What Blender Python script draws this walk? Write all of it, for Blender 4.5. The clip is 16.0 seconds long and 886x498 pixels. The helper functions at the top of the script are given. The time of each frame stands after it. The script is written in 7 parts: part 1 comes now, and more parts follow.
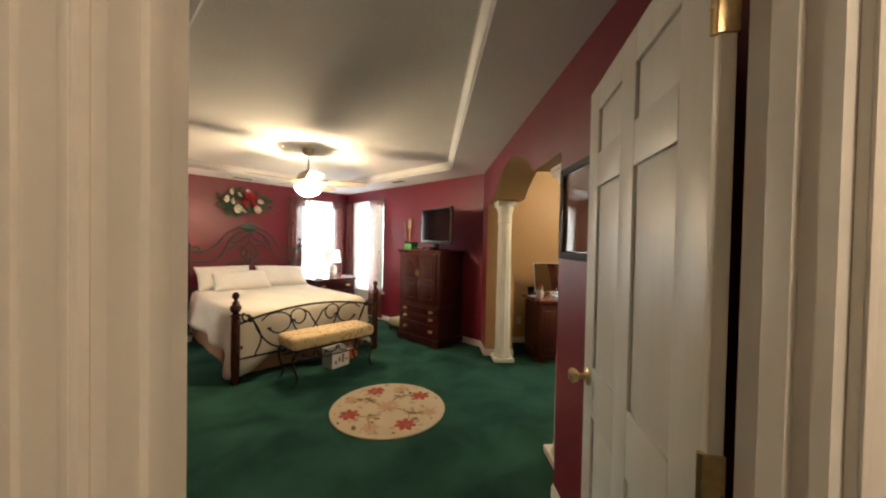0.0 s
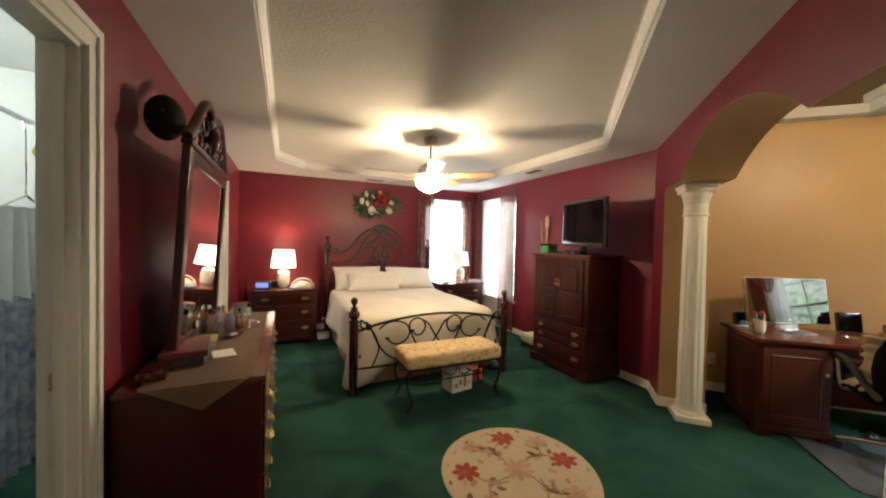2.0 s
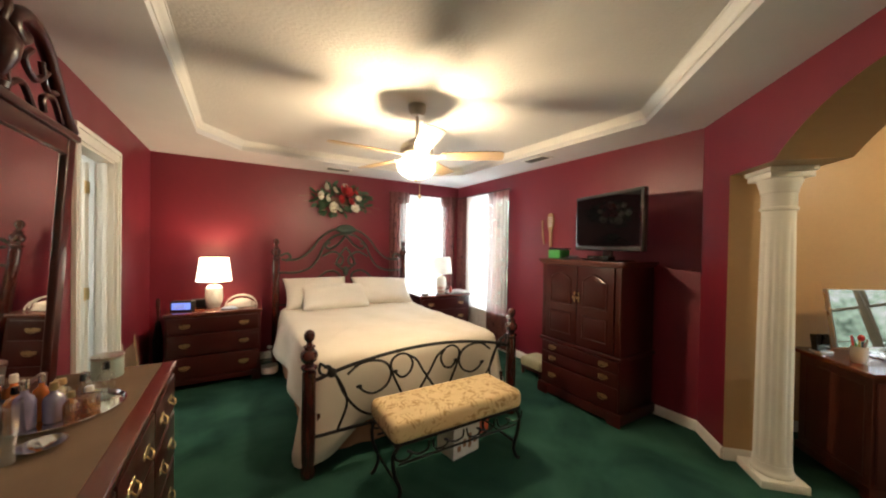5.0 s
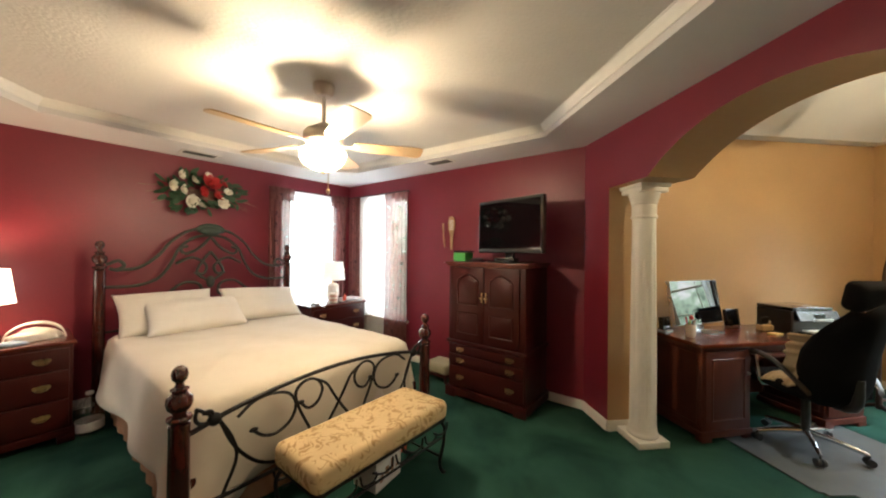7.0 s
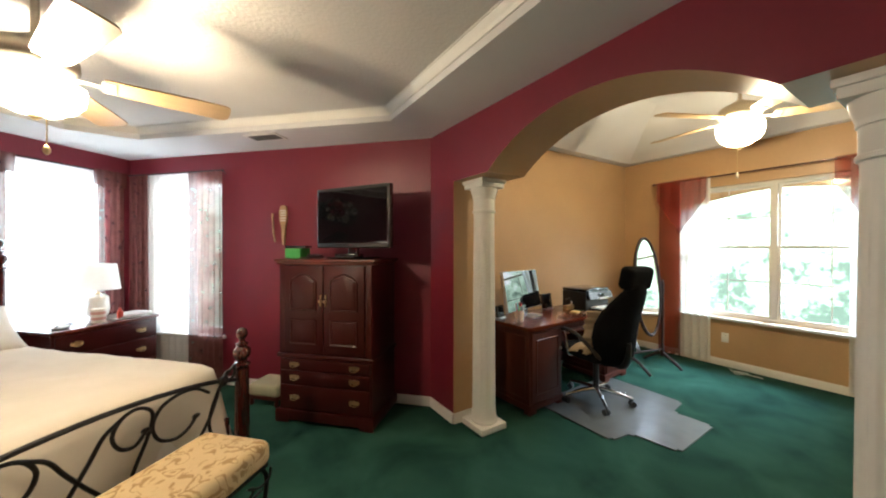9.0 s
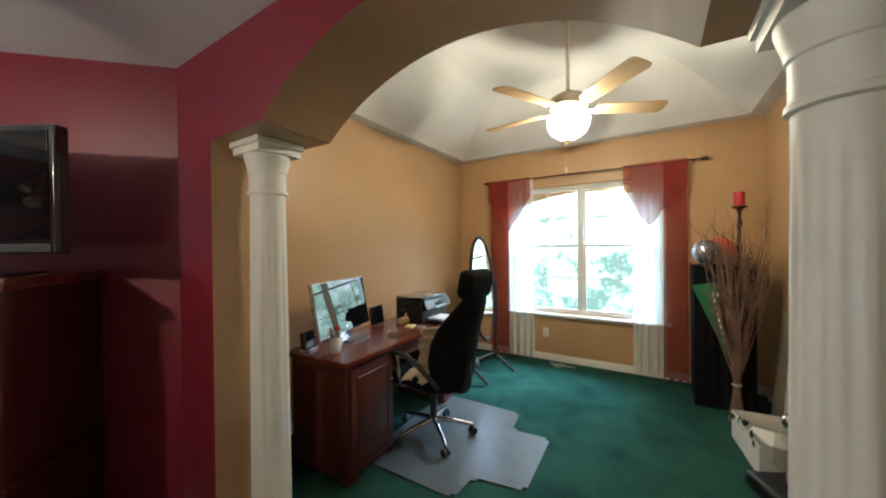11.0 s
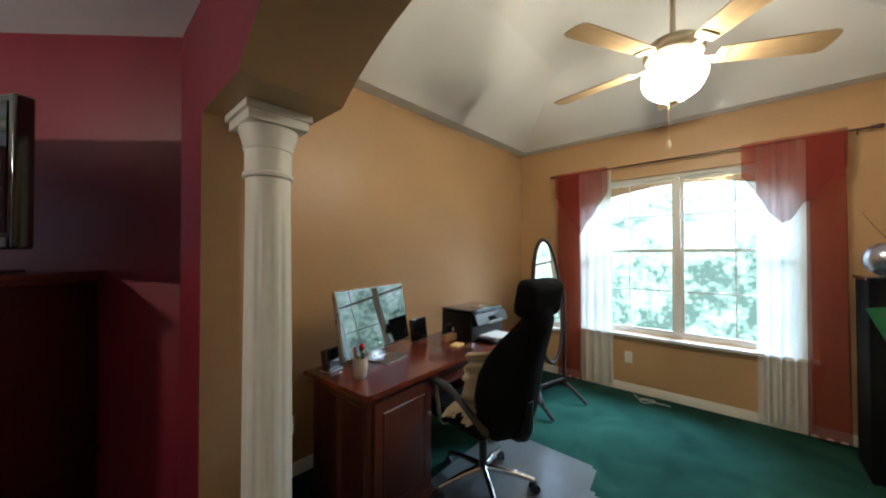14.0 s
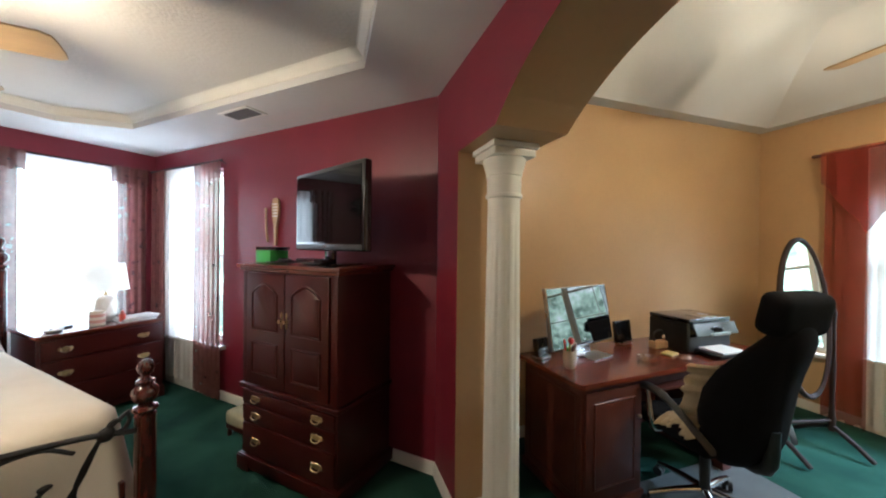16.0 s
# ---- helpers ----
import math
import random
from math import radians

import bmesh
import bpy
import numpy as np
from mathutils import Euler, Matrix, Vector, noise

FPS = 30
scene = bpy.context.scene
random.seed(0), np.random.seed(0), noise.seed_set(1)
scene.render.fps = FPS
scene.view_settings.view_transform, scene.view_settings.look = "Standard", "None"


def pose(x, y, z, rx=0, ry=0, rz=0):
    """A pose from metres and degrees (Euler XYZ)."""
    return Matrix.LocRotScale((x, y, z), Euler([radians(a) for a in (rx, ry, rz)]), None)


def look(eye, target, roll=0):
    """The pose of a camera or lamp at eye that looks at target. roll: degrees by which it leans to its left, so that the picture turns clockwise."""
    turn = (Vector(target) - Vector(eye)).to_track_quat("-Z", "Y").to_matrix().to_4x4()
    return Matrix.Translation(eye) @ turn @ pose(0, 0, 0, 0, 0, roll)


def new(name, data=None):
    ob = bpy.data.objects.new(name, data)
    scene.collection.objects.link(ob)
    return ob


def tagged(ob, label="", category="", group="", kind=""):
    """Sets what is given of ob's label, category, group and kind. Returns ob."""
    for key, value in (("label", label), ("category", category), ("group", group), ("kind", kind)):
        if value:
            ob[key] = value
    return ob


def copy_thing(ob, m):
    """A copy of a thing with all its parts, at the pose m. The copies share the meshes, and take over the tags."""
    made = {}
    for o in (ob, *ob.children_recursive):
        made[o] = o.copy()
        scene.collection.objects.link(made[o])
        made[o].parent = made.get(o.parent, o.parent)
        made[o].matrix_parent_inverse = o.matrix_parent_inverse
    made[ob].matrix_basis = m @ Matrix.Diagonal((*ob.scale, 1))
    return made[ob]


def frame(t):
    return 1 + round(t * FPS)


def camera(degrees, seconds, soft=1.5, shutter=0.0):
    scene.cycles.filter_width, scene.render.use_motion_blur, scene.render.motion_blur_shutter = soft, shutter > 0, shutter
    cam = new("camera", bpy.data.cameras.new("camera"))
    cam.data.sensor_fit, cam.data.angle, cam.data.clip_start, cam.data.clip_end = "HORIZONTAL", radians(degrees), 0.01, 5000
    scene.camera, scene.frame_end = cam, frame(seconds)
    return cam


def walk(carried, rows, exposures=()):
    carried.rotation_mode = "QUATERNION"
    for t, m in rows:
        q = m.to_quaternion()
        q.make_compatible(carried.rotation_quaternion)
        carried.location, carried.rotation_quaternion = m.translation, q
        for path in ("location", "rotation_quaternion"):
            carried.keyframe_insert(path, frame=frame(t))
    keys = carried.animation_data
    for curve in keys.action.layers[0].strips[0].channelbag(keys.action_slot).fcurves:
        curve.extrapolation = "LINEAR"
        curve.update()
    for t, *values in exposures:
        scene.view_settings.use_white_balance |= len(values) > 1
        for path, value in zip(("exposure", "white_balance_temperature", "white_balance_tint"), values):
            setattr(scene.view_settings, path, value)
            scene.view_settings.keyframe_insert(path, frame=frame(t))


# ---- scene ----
cam = camera(105.4, 16.0, soft=2.1)
PATH = [
    (0, (0.176, 1.648, 1.453), (0.248, 3.646, 1.419), 1.1),
    (0.5, (0.154, 1.878, 1.437), (0.029, 3.874, 1.417), 1.0),
    (1, (0.167, 2.056, 1.429), (-0.183, 4.025, 1.408), 0.8),
    (1.5, (0.177, 2.217, 1.433), (-0.377, 4.139, 1.406), 1.0),
    (2, (0.078, 2.423, 1.457), (-0.609, 4.3, 1.415), 1.3),
    (2.5, (-0.086, 2.605, 1.474), (-0.755, 4.489, 1.422), 1.4),
    (3, (-0.058, 2.763, 1.465), (-0.765, 4.634, 1.427), 1.1),
    (5.5, (-0.571, 3.327, 1.467), (-0.89, 5.301, 1.452), 0.9),
    (6, (-0.658, 3.392, 1.467), (-0.763, 5.389, 1.461), 0.8),
    (6.5, (-0.742, 3.427, 1.461), (-0.646, 5.425, 1.464), 0.6),
    (7, (-0.774, 3.429, 1.457), (-0.534, 5.414, 1.467), 0.6),
    (7.5, (-0.816, 3.441, 1.436), (-0.373, 5.391, 1.45), 0.2),
    (8, (-0.773, 3.493, 1.433), (-0.133, 5.388, 1.438), -0.1),
    (8.5, (-0.732, 3.606, 1.429), (0.136, 5.408, 1.432), -0.2),
    (9, (-0.638, 3.72, 1.444), (0.427, 5.412, 1.436), -0.0),
    (9.5, (-0.619, 3.927, 1.453), (0.7, 5.431, 1.445), -0.1),
    (10, (-0.403, 4.022, 1.452), (1.08, 5.365, 1.438), -0.4),
    (12.5, (0.569, 4.424, 1.434), (2.384, 5.264, 1.447), -0.7),
    (13, (0.617, 4.457, 1.43), (2.384, 5.392, 1.446), -0.9),
    (13.5, (0.618, 4.446, 1.43), (2.261, 5.586, 1.447), -0.3),
    (14, (0.568, 4.418, 1.423), (2.046, 5.765, 1.451), -0.1),
    (14.5, (0.506, 4.38, 1.454), (1.794, 5.909, 1.461), 0.1),
    (15, (0.424, 4.344, 1.477), (1.512, 6.022, 1.466), 0.7),
    (15.5, (0.351, 4.314, 1.48), (1.204, 6.123, 1.466), 0.7),
    (16, (0.262, 4.307, 1.474), (0.889, 6.206, 1.46), 0.6),
]
EXPOSED = [(0, 0.16, 6450, 10), (0.5, 0.0, 6450, 10), (2, 0.04, 6450, 10), (7.5, 0.03, 6250, 10), (9, 0.02, 5900, 9), (10, -0.08, 5450, 8), (12.5, -0.08, 5150, 7), (13.5, -0.36, 5150, 8), (14.5, -0.46, 5300, 9), (15.5, -0.30, 5400, 9), (16, -0.08, 5400, 10)]
walk(cam, [(t, look(eye, target, roll)) for t, eye, target, roll in PATH], EXPOSED)

# ---------------------------------------------------------------- light
world = bpy.data.worlds.new("sky")
scene.world = world
world.use_nodes = True
_n, _l = world.node_tree.nodes, world.node_tree.links
_sky = _n.new("ShaderNodeTexSky")
_sky.sky_type = "NISHITA"
_sky.sun_disc = False
_sky.sun_elevation, _sky.sun_rotation = radians(48), radians(200)
_n["Background"].inputs[1].default_value = 0.10
_l.new(_sky.outputs[0], _n["Background"].inputs[0])

S2 = math.sqrt(0.5)
BED = pose(0, 0, 0, 0, 0, 45)          # the bedroom's own axes: u along the head wall, v towards it


def uv(u, v, z=0.0):
    return Vector(((u - v) * S2, (u + v) * S2, z))


def uvpose(u, v, z=0.0, turn=0.0):
    return Matrix.Translation(uv(u, v, z)) @ pose(0, 0, 0, 0, 0, 45 + turn)


def lamp(name, kind, m, power, colour, size=0.1, size_y=None):
    data = bpy.data.lights.new(name, kind)
    data.energy, data.color = power, colour
    if kind == "AREA":
        data.shape, data.size, data.size_y = "RECTANGLE", size, size_y or size
    elif kind == "SUN":
        data.angle = size
    else:
        data.shadow_soft_size = size
    ob = new(name, data)
    ob.matrix_world = m
    return ob


WARM, WARMER, DAY = (1.0, 0.78, 0.50), (1.0, 0.70, 0.42), (0.86, 0.94, 1.0)
lamp("sun", "SUN", look((0, 0, 9), (-1.2, 3.2, 0)), 1.0, (1.0, 0.96, 0.9), radians(12))
for k in range(3):
    a = radians(120 * k + 46)
    lamp("bedroom_fan_bulb", "POINT", Matrix.Translation((-1.30 + 0.05 * math.cos(a), 5.74 + 0.05 * math.sin(a), 2.015)), 53, WARM, 0.02)
    lamp("office_fan_bulb", "POINT", Matrix.Translation((2.70 + 0.075 * math.cos(a), 4.71 + 0.075 * math.sin(a), 2.355)), 54, (1.0, 0.81, 0.50), 0.022)
lamp("table_lamp_bulb", "POINT", Matrix.Translation(uv(1.735, 7.04, 1.20)), 27, WARMER, 0.03)
lamp("window_light_head", "AREA", look(uv(4.5, 7.62, 1.4), uv(4.5, 0, 1.1)), 75, DAY, 0.85, 1.6)
lamp("window_light_side", "AREA", look(uv(5.32, 6.58, 1.4), uv(0, 6.58, 1.1)), 62, DAY, 0.8, 1.6)
lamp("window_light_office", "AREA", look((6.6, 3.6, 3.8), (4.4, 4.94, 1.35)), 1450, (0.74, 0.89, 1.0), 3.0, 2.2)
# added fill lamps, out of view and without fixtures, brighten the three side rooms
lamp("hall_fill", "POINT", Matrix.Translation((0.95, 0.75, 2.15)), 35, (1.0, 0.80, 0.58), 0.12)
lamp("bath_fill", "POINT", Matrix.Translation(uv(-0.9, 5.42, 2.1)), 85, (1.0, 0.95, 0.86), 0.15)
lamp("closet_fill", "POINT", Matrix.Translation(uv(0.0, 3.9, 2.3)), 26, (0.88, 1.0, 0.92), 0.1)


# ---------------------------------------------------------------- materials
def sock(node, name, value):
    node.inputs[name].default_value = value


def mat(name, col, rough=0.5, metal=0.0, col2=None, scale=6.0, fine=60.0, var=0.12, bump=0.0, bscale=150.0,
        coat=0.0, spec=0.5, stretch=(1, 1, 1), sheen=0.0, island=0.0, rvar=0.08):
    """Principled surface whose colour varies at two scales, with fine relief."""
    m = bpy.data.materials.new(name)
    m.use_nodes = True
    n, l = m.node_tree.nodes, m.node_tree.links
    b = n["Principled BSDF"]
    tc = n.new("ShaderNodeTexCoord")
    mp = n.new("ShaderNodeMapping")
    mp.inputs["Scale"].default_value = stretch
    l.new(tc.outputs["Object"], mp.inputs["Vector"])
    n1, n2 = n.new("ShaderNodeTexNoise"), n.new("ShaderNodeTexNoise")
    sock(n1, "Scale", scale), sock(n1, "Detail", 4.0), sock(n2, "Scale", fine), sock(n2, "Detail", 3.0)
    l.new(mp.outputs[0], n1.inputs["Vector"]), l.new(mp.outputs[0], n2.inputs["Vector"])
    mx = n.new("ShaderNodeMix")
    mx.data_type = "RGBA"
    c2 = col2 or tuple(c * (1 - 2.2 * var) for c in col)
    c1 = col if col2 else tuple(min(1, c * (1 + var)) for c in col)
    mx.inputs[6].default_value, mx.inputs[7].default_value = (*c1, 1), (*c2, 1)
    add = n.new("ShaderNodeMath")
    add.operation = "MULTIPLY_ADD"
    l.new(n2.outputs[0], add.inputs[0])
    add.inputs[1].default_value = 0.45
    half = n.new("ShaderNodeMath")
    half.operation = "MULTIPLY_ADD"
    half.inputs[1].default_value, half.inputs[2].default_value = 1.3, -0.35
    l.new(n1.outputs[0], half.inputs[0])
    l.new(half.outputs[0], add.inputs[2])
    ramp = n.new("ShaderNodeClamp")
    l.new(add.outputs[0], ramp.inputs[0])
    l.new(ramp.outputs[0], mx.inputs[0])
    out = mx.outputs[2]
    if island:
        geo = n.new("ShaderNodeNewGeometry")
        hs = n.new("ShaderNodeHueSaturation")
        mr = n.new("ShaderNodeMapRange")
        sock(mr, "To Min", 1 - island), sock(mr, "To Max", 1 + island)
        l.new(geo.outputs["Random Per Island"], mr.inputs[0])
        l.new(mr.outputs[0], hs.inputs["Value"])
        l.new(out, hs.inputs["Color"])
        out = hs.outputs[0]
    l.new(out, b.inputs["Base Color"])
    rr = n.new("ShaderNodeMapRange")
    sock(rr, "To Min", max(0.02, rough - rvar)), sock(rr, "To Max", min(1.0, rough + rvar))
    l.new(n1.outputs[0], rr.inputs[0])
    l.new(rr.outputs[0], b.inputs["Roughness"])
    sock(b, "Metallic", metal), sock(b, "Coat Weight", coat), sock(b, "Specular IOR Level", spec)
    sock(b, "Coat Roughness", 0.15), sock(b, "Sheen Weight", sheen)
    if bump:
        n3 = n.new("ShaderNodeTexNoise")
        sock(n3, "Scale", bscale), sock(n3, "Detail", 3.0)
        l.new(mp.outputs[0], n3.inputs["Vector"])
        bp = n.new("ShaderNodeBump")
        sock(bp, "Strength", bump), sock(bp, "Distance", 0.004)
        l.new(n3.outputs[0], bp.inputs["Height"])
        l.new(bp.outputs[0], b.inputs["Normal"])
    return m


def glow(name, col, strength, base=None):
    m = mat(name, base or col, 0.5, var=0.03)
    b = m.node_tree.nodes["Principled BSDF"]
    b.inputs["Emission Color"].default_value = (*col, 1)
    b.inputs["Emission Strength"].default_value = strength
    return m


def sheer(name, col, clear, vary=(0.72, 1.2), solid=0.62, grain=22.0):
    """Thin cloth: part open weave, part cloth that lets light through."""
    m = bpy.data.materials.new(name)
    m.use_nodes = True
    n, l = m.node_tree.nodes, m.node_tree.links
    n.remove(n["Principled BSDF"])
    tr, tl, df = n.new("ShaderNodeBsdfTransparent"), n.new("ShaderNodeBsdfTranslucent"), n.new("ShaderNodeBsdfDiffuse")
    noi = n.new("ShaderNodeTexNoise")
    tc = n.new("ShaderNodeTexCoord")
    l.new(tc.outputs["Object"], noi.inputs["Vector"])
    sock(noi, "Scale", grain), sock(noi, "Detail", 5.0)
    hv = n.new("ShaderNodeMix")
    hv.data_type = "RGBA"
    hv.inputs[6].default_value = (*[c * vary[0] for c in col], 1)
    hv.inputs[7].default_value = (*[min(1, c * vary[1]) for c in col], 1)
    l.new(noi.outputs[0], hv.inputs[0])
    l.new(hv.outputs[2], tl.inputs[0]), l.new(hv.outputs[2], df.inputs[0])
    a, c = n.new("ShaderNodeMixShader"), n.new("ShaderNodeMixShader")
    a.inputs[0].default_value = solid
    c.inputs[0].default_value = 1 - clear
    l.new(tl.outputs[0], a.inputs[1]), l.new(df.outputs[0], a.inputs[2])
    l.new(tr.outputs[0], c.inputs[1]), l.new(a.outputs[0], c.inputs[2])
    l.new(c.outputs[0], n["Material Output"].inputs[0])
    return m


def pane_glass(name, tint=(1, 1, 1), clear=0.93):
    m = bpy.data.materials.new(name)
    m.use_nodes = True
    n, l = m.node_tree.nodes, m.node_tree.links
    n.remove(n["Principled BSDF"])
    tr, gl, mix = n.new("ShaderNodeBsdfTransparent"), n.new("ShaderNodeBsdfGlossy"), n.new("ShaderNodeMixShader")
    tr.inputs[0].default_value = (*tint, 1)
    gl.inputs["Roughness"].default_value = 0.02
    mix.inputs[0].default_value = 1 - clear
    l.new(tr.outputs[0], mix.inputs[1]), l.new(gl.outputs[0], mix.inputs[2])
    l.new(mix.outputs[0], n["Material Output"].inputs[0])
    return m


RED = mat("red_wall_paint", (0.170, 0.012, 0.026), 0.42, scale=2.0, fine=40, var=0.10, bump=0.12, bscale=260, spec=0.5)
TAN = mat("tan_wall_paint", (0.50, 0.315, 0.150), 0.42, scale=1.6, fine=30, var=0.06, bump=0.12, bscale=260)
CEIL = mat("textured_ceiling_paint", (0.66, 0.63, 0.58), 0.85, scale=3, fine=60, var=0.03, bump=0.85, bscale=48)
CEIL2 = mat("smooth_ceiling_paint", (0.66, 0.65, 0.64), 0.8, scale=3, fine=60, var=0.03, bump=0.25, bscale=120)
WHITE = mat("white_gloss_paint", (0.74, 0.72, 0.66), 0.48, scale=4, fine=30, var=0.04, bump=0.05, bscale=60)
DOORW = mat("white_door_paint", (0.66, 0.64, 0.58), 0.34, scale=4, fine=30, var=0.04, bump=0.10, bscale=90, stretch=(6, 6, 0.6))
PLASTER = mat("white_room_paint", (0.72, 0.72, 0.70), 0.7, var=0.03, bump=0.1)
HALLP = mat("beige_hall_paint", (0.55, 0.40, 0.26), 0.6, var=0.05, bump=0.1)
CARPET = mat("green_carpet", (0.036, 0.104, 0.076), 0.95, col2=(0.008, 0.028, 0.022), scale=2.0, fine=220, bump=1.0, bscale=420, spec=0.04)
for _nd in CARPET.node_tree.nodes:
    if _nd.type == "TEX_NOISE" and abs(_nd.inputs["Scale"].default_value - 2.0) < 1e-3:
        _nd.inputs["Distortion"].default_value = 0.5
    if _nd.type == "MATH" and abs(_nd.inputs[1].default_value - 1.3) < 1e-3:
        _nd.inputs[1].default_value, _nd.inputs[2].default_value = 1.7, -0.55
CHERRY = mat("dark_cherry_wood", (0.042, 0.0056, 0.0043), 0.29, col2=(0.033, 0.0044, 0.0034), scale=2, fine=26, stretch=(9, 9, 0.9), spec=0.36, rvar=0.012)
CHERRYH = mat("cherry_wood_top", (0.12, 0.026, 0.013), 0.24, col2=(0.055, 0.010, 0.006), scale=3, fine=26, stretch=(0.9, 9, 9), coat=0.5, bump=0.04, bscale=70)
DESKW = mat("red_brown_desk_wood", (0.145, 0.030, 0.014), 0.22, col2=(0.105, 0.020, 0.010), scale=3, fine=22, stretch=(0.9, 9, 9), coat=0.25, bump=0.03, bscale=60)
# desk wood made duller and darker: the shade under the top is in this colour
DESKD = mat("dull_shaded_desk_wood", (0.085, 0.019, 0.010), 0.45, col2=(0.065, 0.014, 0.008), scale=3, fine=22, stretch=(9, 9, 0.9), spec=0.3, bump=0.03, bscale=60)
POSTW = mat("turned_dark_wood", (0.085, 0.018, 0.012), 0.16, col2=(0.03, 0.006, 0.005), scale=5, fine=40, stretch=(6, 6, 1), coat=0.7)
IRON = mat("dark_wrought_iron", (0.020, 0.018, 0.018), 0.42, metal=0.6, scale=30, fine=120, var=0.2, bump=0.25, bscale=180)
VERDI = mat("weathered_iron", (0.030, 0.032, 0.028), 0.55, metal=0.4, col2=(0.055, 0.060, 0.045), scale=22, fine=90, bump=0.3, bscale=160)
BRASS = mat("aged_brass", (0.64, 0.49, 0.26), 0.30, metal=1.0, scale=40, fine=120, var=0.15)
NICKEL = mat("brushed_nickel", (0.50, 0.46, 0.40), 0.30, metal=1.0, scale=40, var=0.08)
CHROME = mat("chrome", (0.78, 0.78, 0.80), 0.10, metal=1.0, var=0.03)
BLACKP = mat("black_plastic", (0.012, 0.012, 0.013), 0.38, var=0.1, bump=0.08, bscale=300)
BLACKG = mat("black_glossy_plastic", (0.006, 0.006, 0.007), 0.10, var=0.05, coat=0.6)
SCREEN = mat("dark_screen_glass", (0.004, 0.004, 0.005), 0.03, var=0.02, spec=0.28, rvar=0.01)
BLACKF = mat("black_mesh_cloth", (0.007, 0.007, 0.008), 0.95, var=0.2, bump=0.5, bscale=500, spec=0.08)
LINEN = mat("cream_bedspread_cloth", (0.66, 0.60, 0.51), 0.9, col2=(0.58, 0.52, 0.43), scale=5, fine=160, bump=0.5, bscale=320, sheen=0.2)
PILLOWC = mat("off_white_pillow_cloth", (0.68, 0.64, 0.58), 0.9, var=0.04, scale=6, fine=200, bump=0.4, bscale=300, sheen=0.2)
SKIRT = mat("tan_bed_skirt_cloth", (0.30, 0.155, 0.085), 0.9, var=0.1, bump=0.4, bscale=350)
PAPER = mat("white_paper", (0.78, 0.78, 0.76), 0.7, var=0.02)
CARD = mat("cardboard_white", (0.62, 0.60, 0.55), 0.75, var=0.05)
MIRROR = mat("silvered_mirror", (0.88, 0.88, 0.88), 0.015, metal=1.0, var=0.01, rvar=0.008)
GLASS = pane_glass("window_glass")
CLEAR = pane_glass("clear_glass", (0.93, 0.95, 0.93), 0.80)
SHADE = glow("lit_lamp_shade", (1.0, 0.86, 0.66), 4.0, (0.8, 0.74, 0.62))


def lit_glass(name, clear, strength):
    m = sheer(name, (0.9, 0.84, 0.72), clear)
    n, l = m.node_tree.nodes, m.node_tree.links
    em, add = n.new("ShaderNodeEmission"), n.new("ShaderNodeAddShader")
    em.inputs[0].default_value, em.inputs[1].default_value = (1.0, 0.84, 0.55, 1), strength
    l.new(n["Material Output"].inputs[0].links[0].from_socket, add.inputs[0])
    l.new(em.outputs[0], add.inputs[1])
    l.new(add.outputs[0], n["Material Output"].inputs[0])
    return m


BOWL = lit_glass("lit_frosted_glass", 0.55, 2.0)
BOWL2 = lit_glass("lit_ribbed_glass", 0.42, 1.3)
SHEERW = sheer("white_sheer_cloth", (0.88, 0.88, 0.84), 0.14, (0.93, 1.04), 0.66)
SHEERR = sheer("red_sheer_cloth", (0.33, 0.050, 0.036), 0.30, (0.90, 1.06), 0.72)
SHEERM = sheer("mauve_print_sheer_cloth", (0.17, 0.070, 0.062), 0.20, (0.5, 1.4), 0.72, 13.0)


# ---------------------------------------------------------------- shapes
def bmn():
    return bmesh.new()


def box(bm, x0, x1, y0, y1, z0, z1, bev=0.0, seg=2):
    m = Matrix.LocRotScale(((x0 + x1) / 2, (y0 + y1) / 2, (z0 + z1) / 2), None, (abs(x1 - x0), abs(y1 - y0), abs(z1 - z0)))
    made = bmesh.ops.create_cube(bm, size=1, matrix=m)["verts"]
    if bev > 0:
        edges = {e for v in made for e in v.link_edges}
        bmesh.ops.bevel(bm, geom=list(edges), offset=bev, segments=seg, affect="EDGES", profile=0.6)
    return bm


def ring_skin(bm, rings, close=True, caps=True):
    """Quads between rings of points; each ring is a list of coordinates of one length."""
    rows = [[bm.verts.new(p) for p in r] for r in rings]
    k = len(rows[0])
    for a, b in zip(rows, rows[1:]):
        for i in range(k if close else k - 1):
            j = (i + 1) % k
            bm.faces.new((a[i], a[j], b[j], b[i]))
    if caps and close:
        bm.faces.new(list(reversed(rows[0])))
        bm.faces.new(rows[-1])
    return bm


def lathe(bm, profile, seg=24, c=(0, 0), caps=True, wave=None):
    rings = []
    for r, z in profile:
        rings.append([(c[0] + max(r, 0.0005) * (wave(a, z) if wave else 1) * math.cos(a), c[1] + max(r, 0.0005) * (wave(a, z) if wave else 1) * math.sin(a), z)
                      for a in (2 * math.pi * i / seg for i in range(seg))])
    return ring_skin(bm, rings, True, caps)


def smooth_path(pts, n=6):
    """Catmull-Rom through the points."""
    pts = [Vector(p) for p in pts]
    out = []
    ext = [2 * pts[0] - pts[1]] + pts + [2 * pts[-1] - pts[-2]]
    for a, b, c, d in zip(ext, ext[1:], ext[2:], ext[3:]):
        for i in range(n):
            t = i / n
            out.append(0.5 * ((2 * b) + (c - a) * t + (2 * a - 5 * b + 4 * c - d) * t * t + (3 * b - a - 3 * c + d) * t ** 3))
    out.append(pts[-1])
    return out


